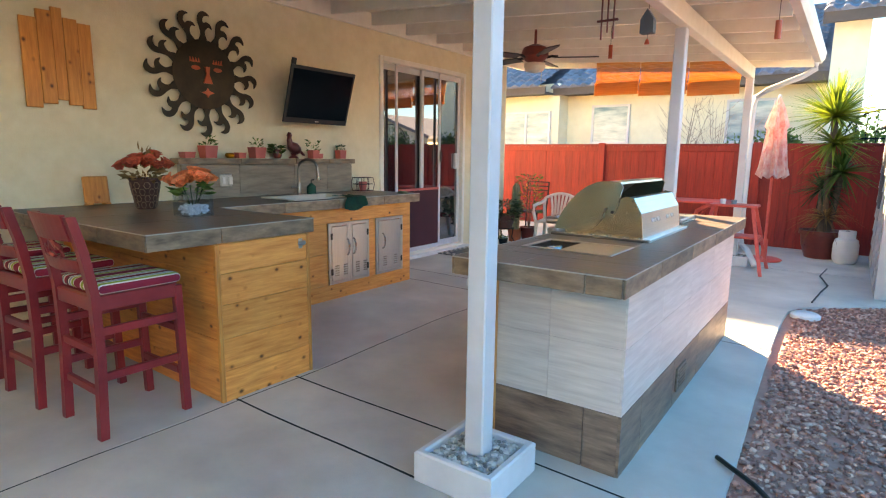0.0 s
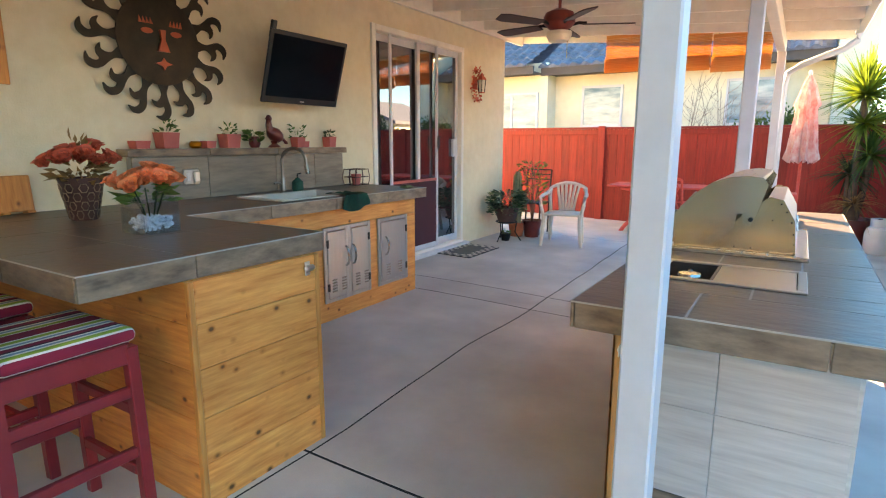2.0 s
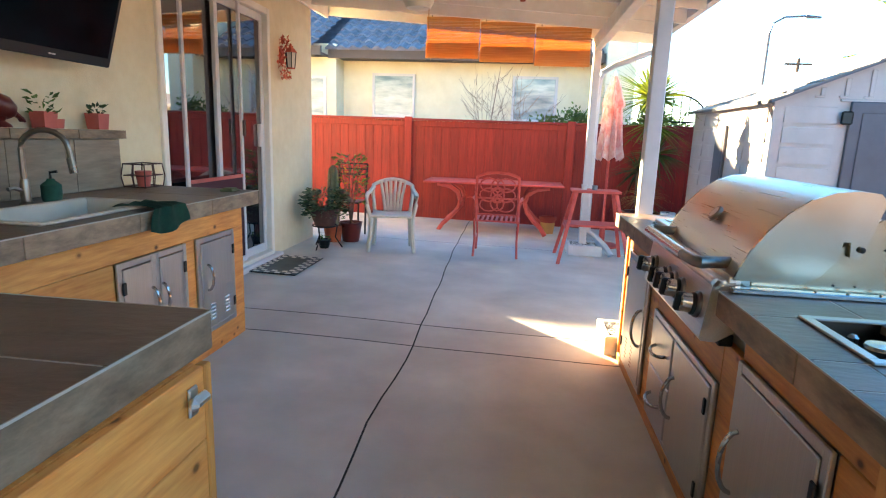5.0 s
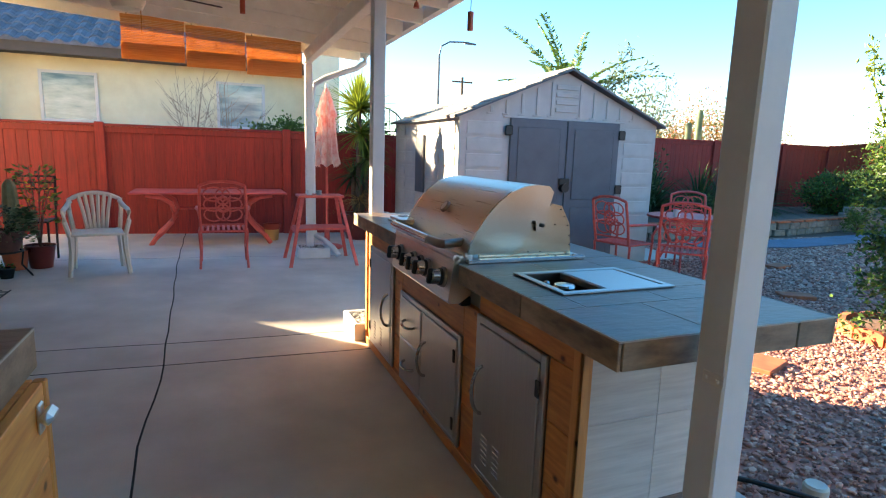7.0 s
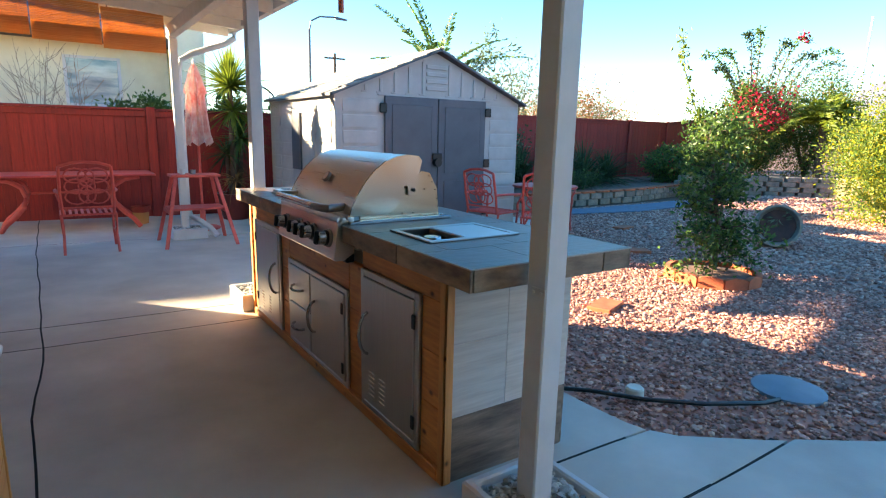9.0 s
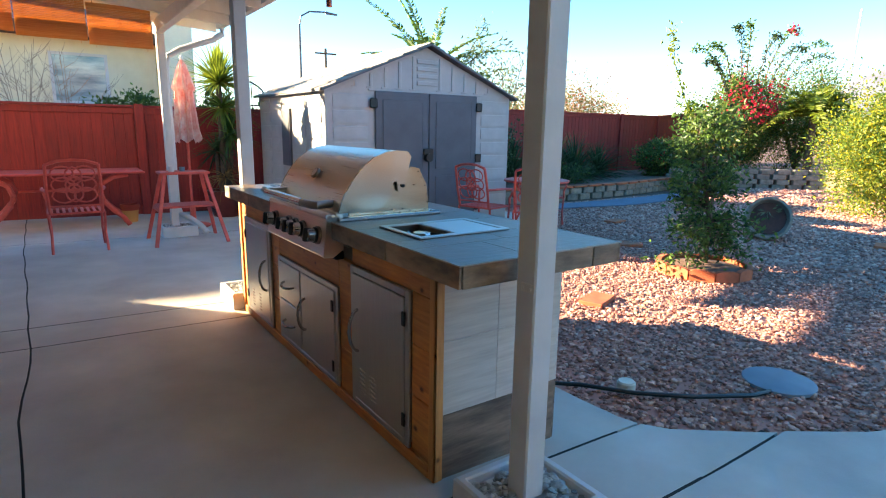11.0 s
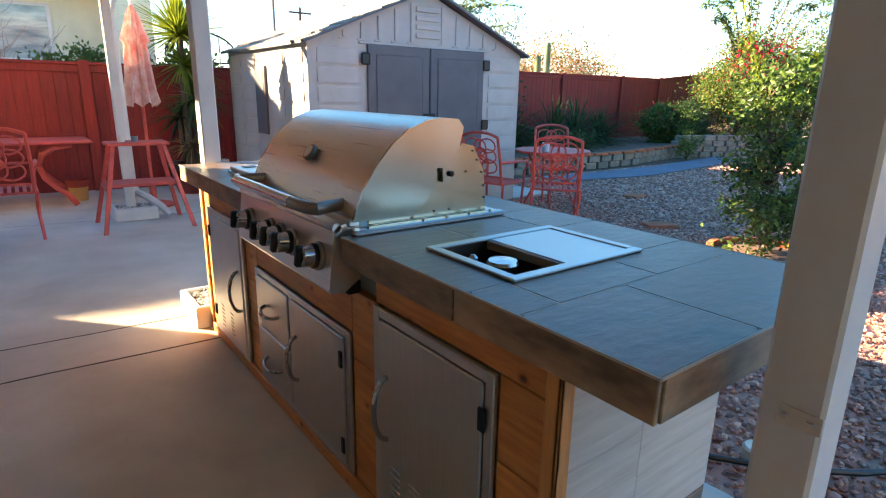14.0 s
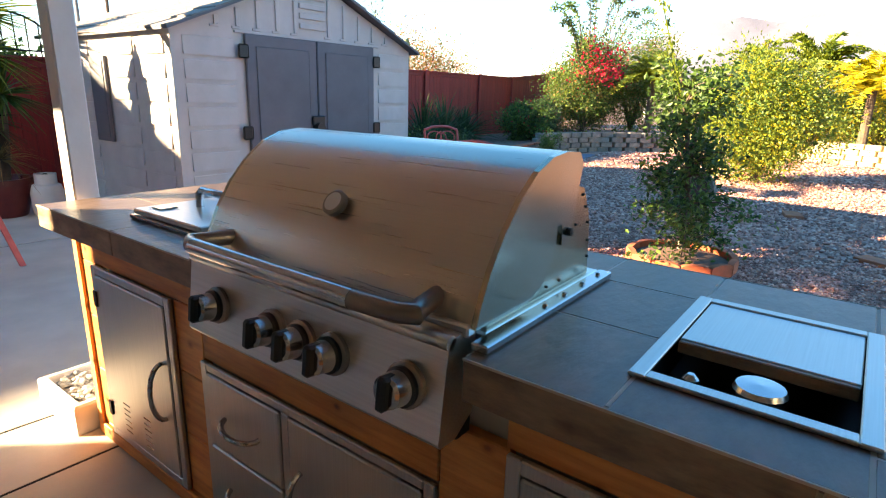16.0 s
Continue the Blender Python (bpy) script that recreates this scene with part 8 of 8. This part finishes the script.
def twig_spray(t, p0, p1, n, size, material):
    """A thin branch with loose leaf sprays along it."""
    p0, p1 = Vector(p0), Vector(p1)
    mid = (p0 + p1) / 2 + Vector((0, 0, 0.12))
    part("limb", tube([p0, mid, p1], 0.02, 5, None, 0.006), M_bark, t)
    P, D = [], []
    for _ in range(n):
        u = rng.uniform(0.2, 1.05)
        q = p0 + (p1 - p0) * u + Vector((rng.gauss(0, 0.14), rng.gauss(0, 0.14), rng.gauss(0, 0.14)))
        P.append(q)
        D.append((p1 - p0).normalized() * 0.6 + Vector((rng.gauss(0, 0.7), rng.gauss(0, 0.7), rng.gauss(0, 0.7))))
    leaves("foliage", t, P, D, [size * rng.uniform(0.6, 1.2) for _ in P], material, 0.35)


def feather_tree(x, y, h, length, n, label):
    """A slim trunk with a few long feather leaves that arch out from its top."""
    t = thing("feather_leaf_tree", label, "tree", pose(x, y, 0.0))
    part("trunk", tube([(0, 0, 0), (0.08, 0.0, h * 0.6), (0.0, 0, h)], 0.1, 8, None, 0.05), M_bark, t)
    frond_head(t, (0, 0, h), n, length, M_leaf, 5, 80, 0.5, 0.24, 26, width=0.42)
    frond_head(t, (0.1, 0, h - 0.2), n // 3, length * 0.8, M_leaf_lime, -5, 50, 0.5, 0.22, 22, width=0.42)
    return t


ft = feather_tree(4.7, 13.6, 2.85, 2.5, 11, "tree with long feathery leaves behind the shed")
for p0, p1 in (((0.2, 0, 2.4), (1.5, 0, 3.3)), ((0.4, 0, 2.5), (2.3, 0, 3.6)), ((0.5, 0, 2.3), (2.5, 0, 3.0)), ((0.8, 0, 2.6), (1.9, 0.2, 4.1)), ((0.6, 0, 2.3), (1.7, 0, 2.7))):
    twig_spray(ft, p0, p1, 130, 0.15, M_leaf_grey)
ft2 = thing("small_tree", "small grey-green tree behind the fence", "tree", pose(7.5, 14.0, 0.0))
part("trunk", tube([(0, 0, 0), (0.05, 0, 1.2), (0.0, 0, 2.0)], 0.05, 7, None, 0.03), M_bark, ft2)
for p1 in ((-0.2, 0, 3.2), (0.3, 0.1, 3.0), (0.7, 0, 2.6), (-0.5, 0, 2.7), (0.1, 0.3, 2.9), (0.45, -0.2, 3.3), (-0.4, 0.2, 2.3)):
    twig_spray(ft2, (0, 0, 1.4), p1, 170, 0.11, M_leaf_grey)
bush("far_shrub", "green shrub behind the fence", (-2.1, 12.3, -0.06), 0.65, 0.4, 0.5, 900, 0.2, M_leaf, seed=15, clumps=8, base=0.95)
bush("far_shrub", "green shrub behind the far fence", (-0.6, 12.2, -0.06), 0.6, 0.4, 0.5, 900, 0.2, M_leaf, seed=16, clumps=8, base=0.95)


def bare_shrub(x, y, h, n, seed):
    t = thing("bare_shrub", "leafless twiggy shrub behind the fence", "shrub", pose(x, y, 0.0), group="bare shrubs")
    r = random.Random(seed)
    for k in range(n):
        a = r.uniform(0, 2 * math.pi)
        w = r.uniform(0.2, 0.7)
        p = [(0, 0, 0.8), (w * 0.4 * math.cos(a), w * 0.4 * math.sin(a), h * 0.6), (w * math.cos(a), w * math.sin(a), h * r.uniform(0.85, 1.05))]
        part("twig", tube(p, 0.008, 4, None, 0.002), M_twig, t)
        b = a + r.uniform(-1, 1)
        for _ in range(5):
            u = r.uniform(0.0, 0.8)
            q = [p[1][i] + (p[2][i] - p[1][i]) * u for i in range(3)]
            b, ln = a + r.uniform(-1.6, 1.6), r.uniform(0.12, 0.38)
            part("twig", tube([q, (q[0] + ln * 0.5 * math.cos(b), q[1] + ln * 0.5 * math.sin(b), q[2] + ln * 0.35), (q[0] + ln * math.cos(b + 0.3), q[1] + ln * math.sin(b + 0.3), q[2] + ln)], 0.004, 4, None, 0.0015), M_twig, t)
    return t


bare_shrub(-3.5, 12.3, 2.5, 12, 1)
bare_shrub(-2.9, 12.4, 2.4, 8, 2)
bare_shrub(7.8, 16.0, 3.4, 14, 3)
bare_shrub(9.8, 16.0, 3.1, 14, 4)


def columnar(x, y, hs):
    t = thing("columnar_cactus", "tall green columnar cactus behind the fence", "cactus", pose(x, y, 0.0))
    for i, h in enumerate(hs):
        part("stem", tube([(i * 0.35, 0, 0), (i * 0.35, 0, h - 0.08), (i * 0.35, 0, h)], 0.11, 10, None, 0.06), M_leaf_grey, t)


columnar(8.6, 13.7, (2.35, 2.7))
# distance: house gable, lamps, hills
H = thing("distant_house", "pale distant house with a low gable roof", "house", pose(17, 31, 0))
part("wall", prism([(-4, 0), (4, 0), (4, 2.6), (0, 4.0), (-4, 2.6)], 0, 6, "xz"), M_stucco_nb, H, smooth=False)
part("roof", prism([(-4.4, 2.5), (0, 4.05), (4.4, 2.5), (4.4, 2.7), (0, 4.25), (-4.4, 2.7)], -0.4, 6.4, "xz"), M_rooftile, H, smooth=False)


def street_lamp(x, y, h, ax):
    t = thing("street_lamp", "grey steel street lamp with a curved arm", "street lamp", pose(x, y, 0))
    part("pole", tube([(0, 0, 0), (0, 0, h * 0.9)], 0.11, 8, None, 0.08), M_lampmetal, t)
    part("arm", tube([(0, 0, h * 0.88), (0.15 * ax, 0, h * 0.96), (0.8 * ax, 0, h), (2.2 * ax, 0, h * 1.01)], 0.06, 6), M_lampmetal, t)
    part("lamp_head", tube([(2.0 * ax, 0, h * 1.005), (2.9 * ax, 0, h * 1.0)], 0.12, 8, None, 0.07), M_lampmetal, t)


street_lamp(12.3, 42.0, 9.4, 1)
t = thing("utility_pole", "distant wooden utility pole with a cross arm", "utility pole", pose(26.3, 70.0, 0))
part("pole", tube([(0, 0, 0), (0, 0, 10.9)], 0.16, 8), M_bark, t)
part("cross_arm", box(-1.4, 1.4, -0.06, 0.06, 10.2, 10.4), M_bark, t)
t = thing("flag_pole", "slim pale pole beyond the yard", "pole", pose(29.6, 14.0, 0, 0, 3, 0))
part("pole", tube([(0, 0, 0), (0, 0, 7.4)], 0.08, 8, None, 0.05), M_white, t)


def crest(a):
    """Height of the skyline in degrees by bearing."""
    line = [(-75, 5), (-10, 7), (0, 9), (6, 7.3), (8, 6.5), (12, 7.1), (14, 6.8), (17, 5.6), (20, 4.9), (23, 2), (26, 0.2), (50, 0.2)]
    for (a0, e0), (a1, e1) in zip(line, line[1:]):
        if a0 <= a <= a1:
            return e0 + (e1 - e0) * (a - a0) / (a1 - a0)
    return 0.2


def hills():
    bm = bmesh.new()
    rows = []
    for j, (d, k) in enumerate(((700, 0.0), (780, 0.35), (850, 0.75), (900, 1.0), (1000, 0.6))):
        row = []
        for i in range(90):
            a = radians(-75 + i * 120 / 89)
            ridge = 900 * math.tan(radians(crest(math.degrees(a)))) + 10 * noise.noise((i * 0.4, j * 0.7, 2.0))
            row.append(bm.verts.new((d * math.cos(a), d * math.sin(a), max(0.2, ridge * k * (1 + 0.12 * noise.noise((i * 0.7, j * 1.3, 3.0)))) - (0.3 if k == 0 else 0))))
        rows.append(row)
    for a, b in zip(rows, rows[1:]):
        for k in range(89):
            bm.faces.new((a[k], a[k + 1], b[k + 1], b[k]))
    # Haze is in the material colour, not in the air.
    solid("hills", bm, M_hill, "distant hills with blue-grey haze in their colour", "backdrop", kind="structure")


hills()
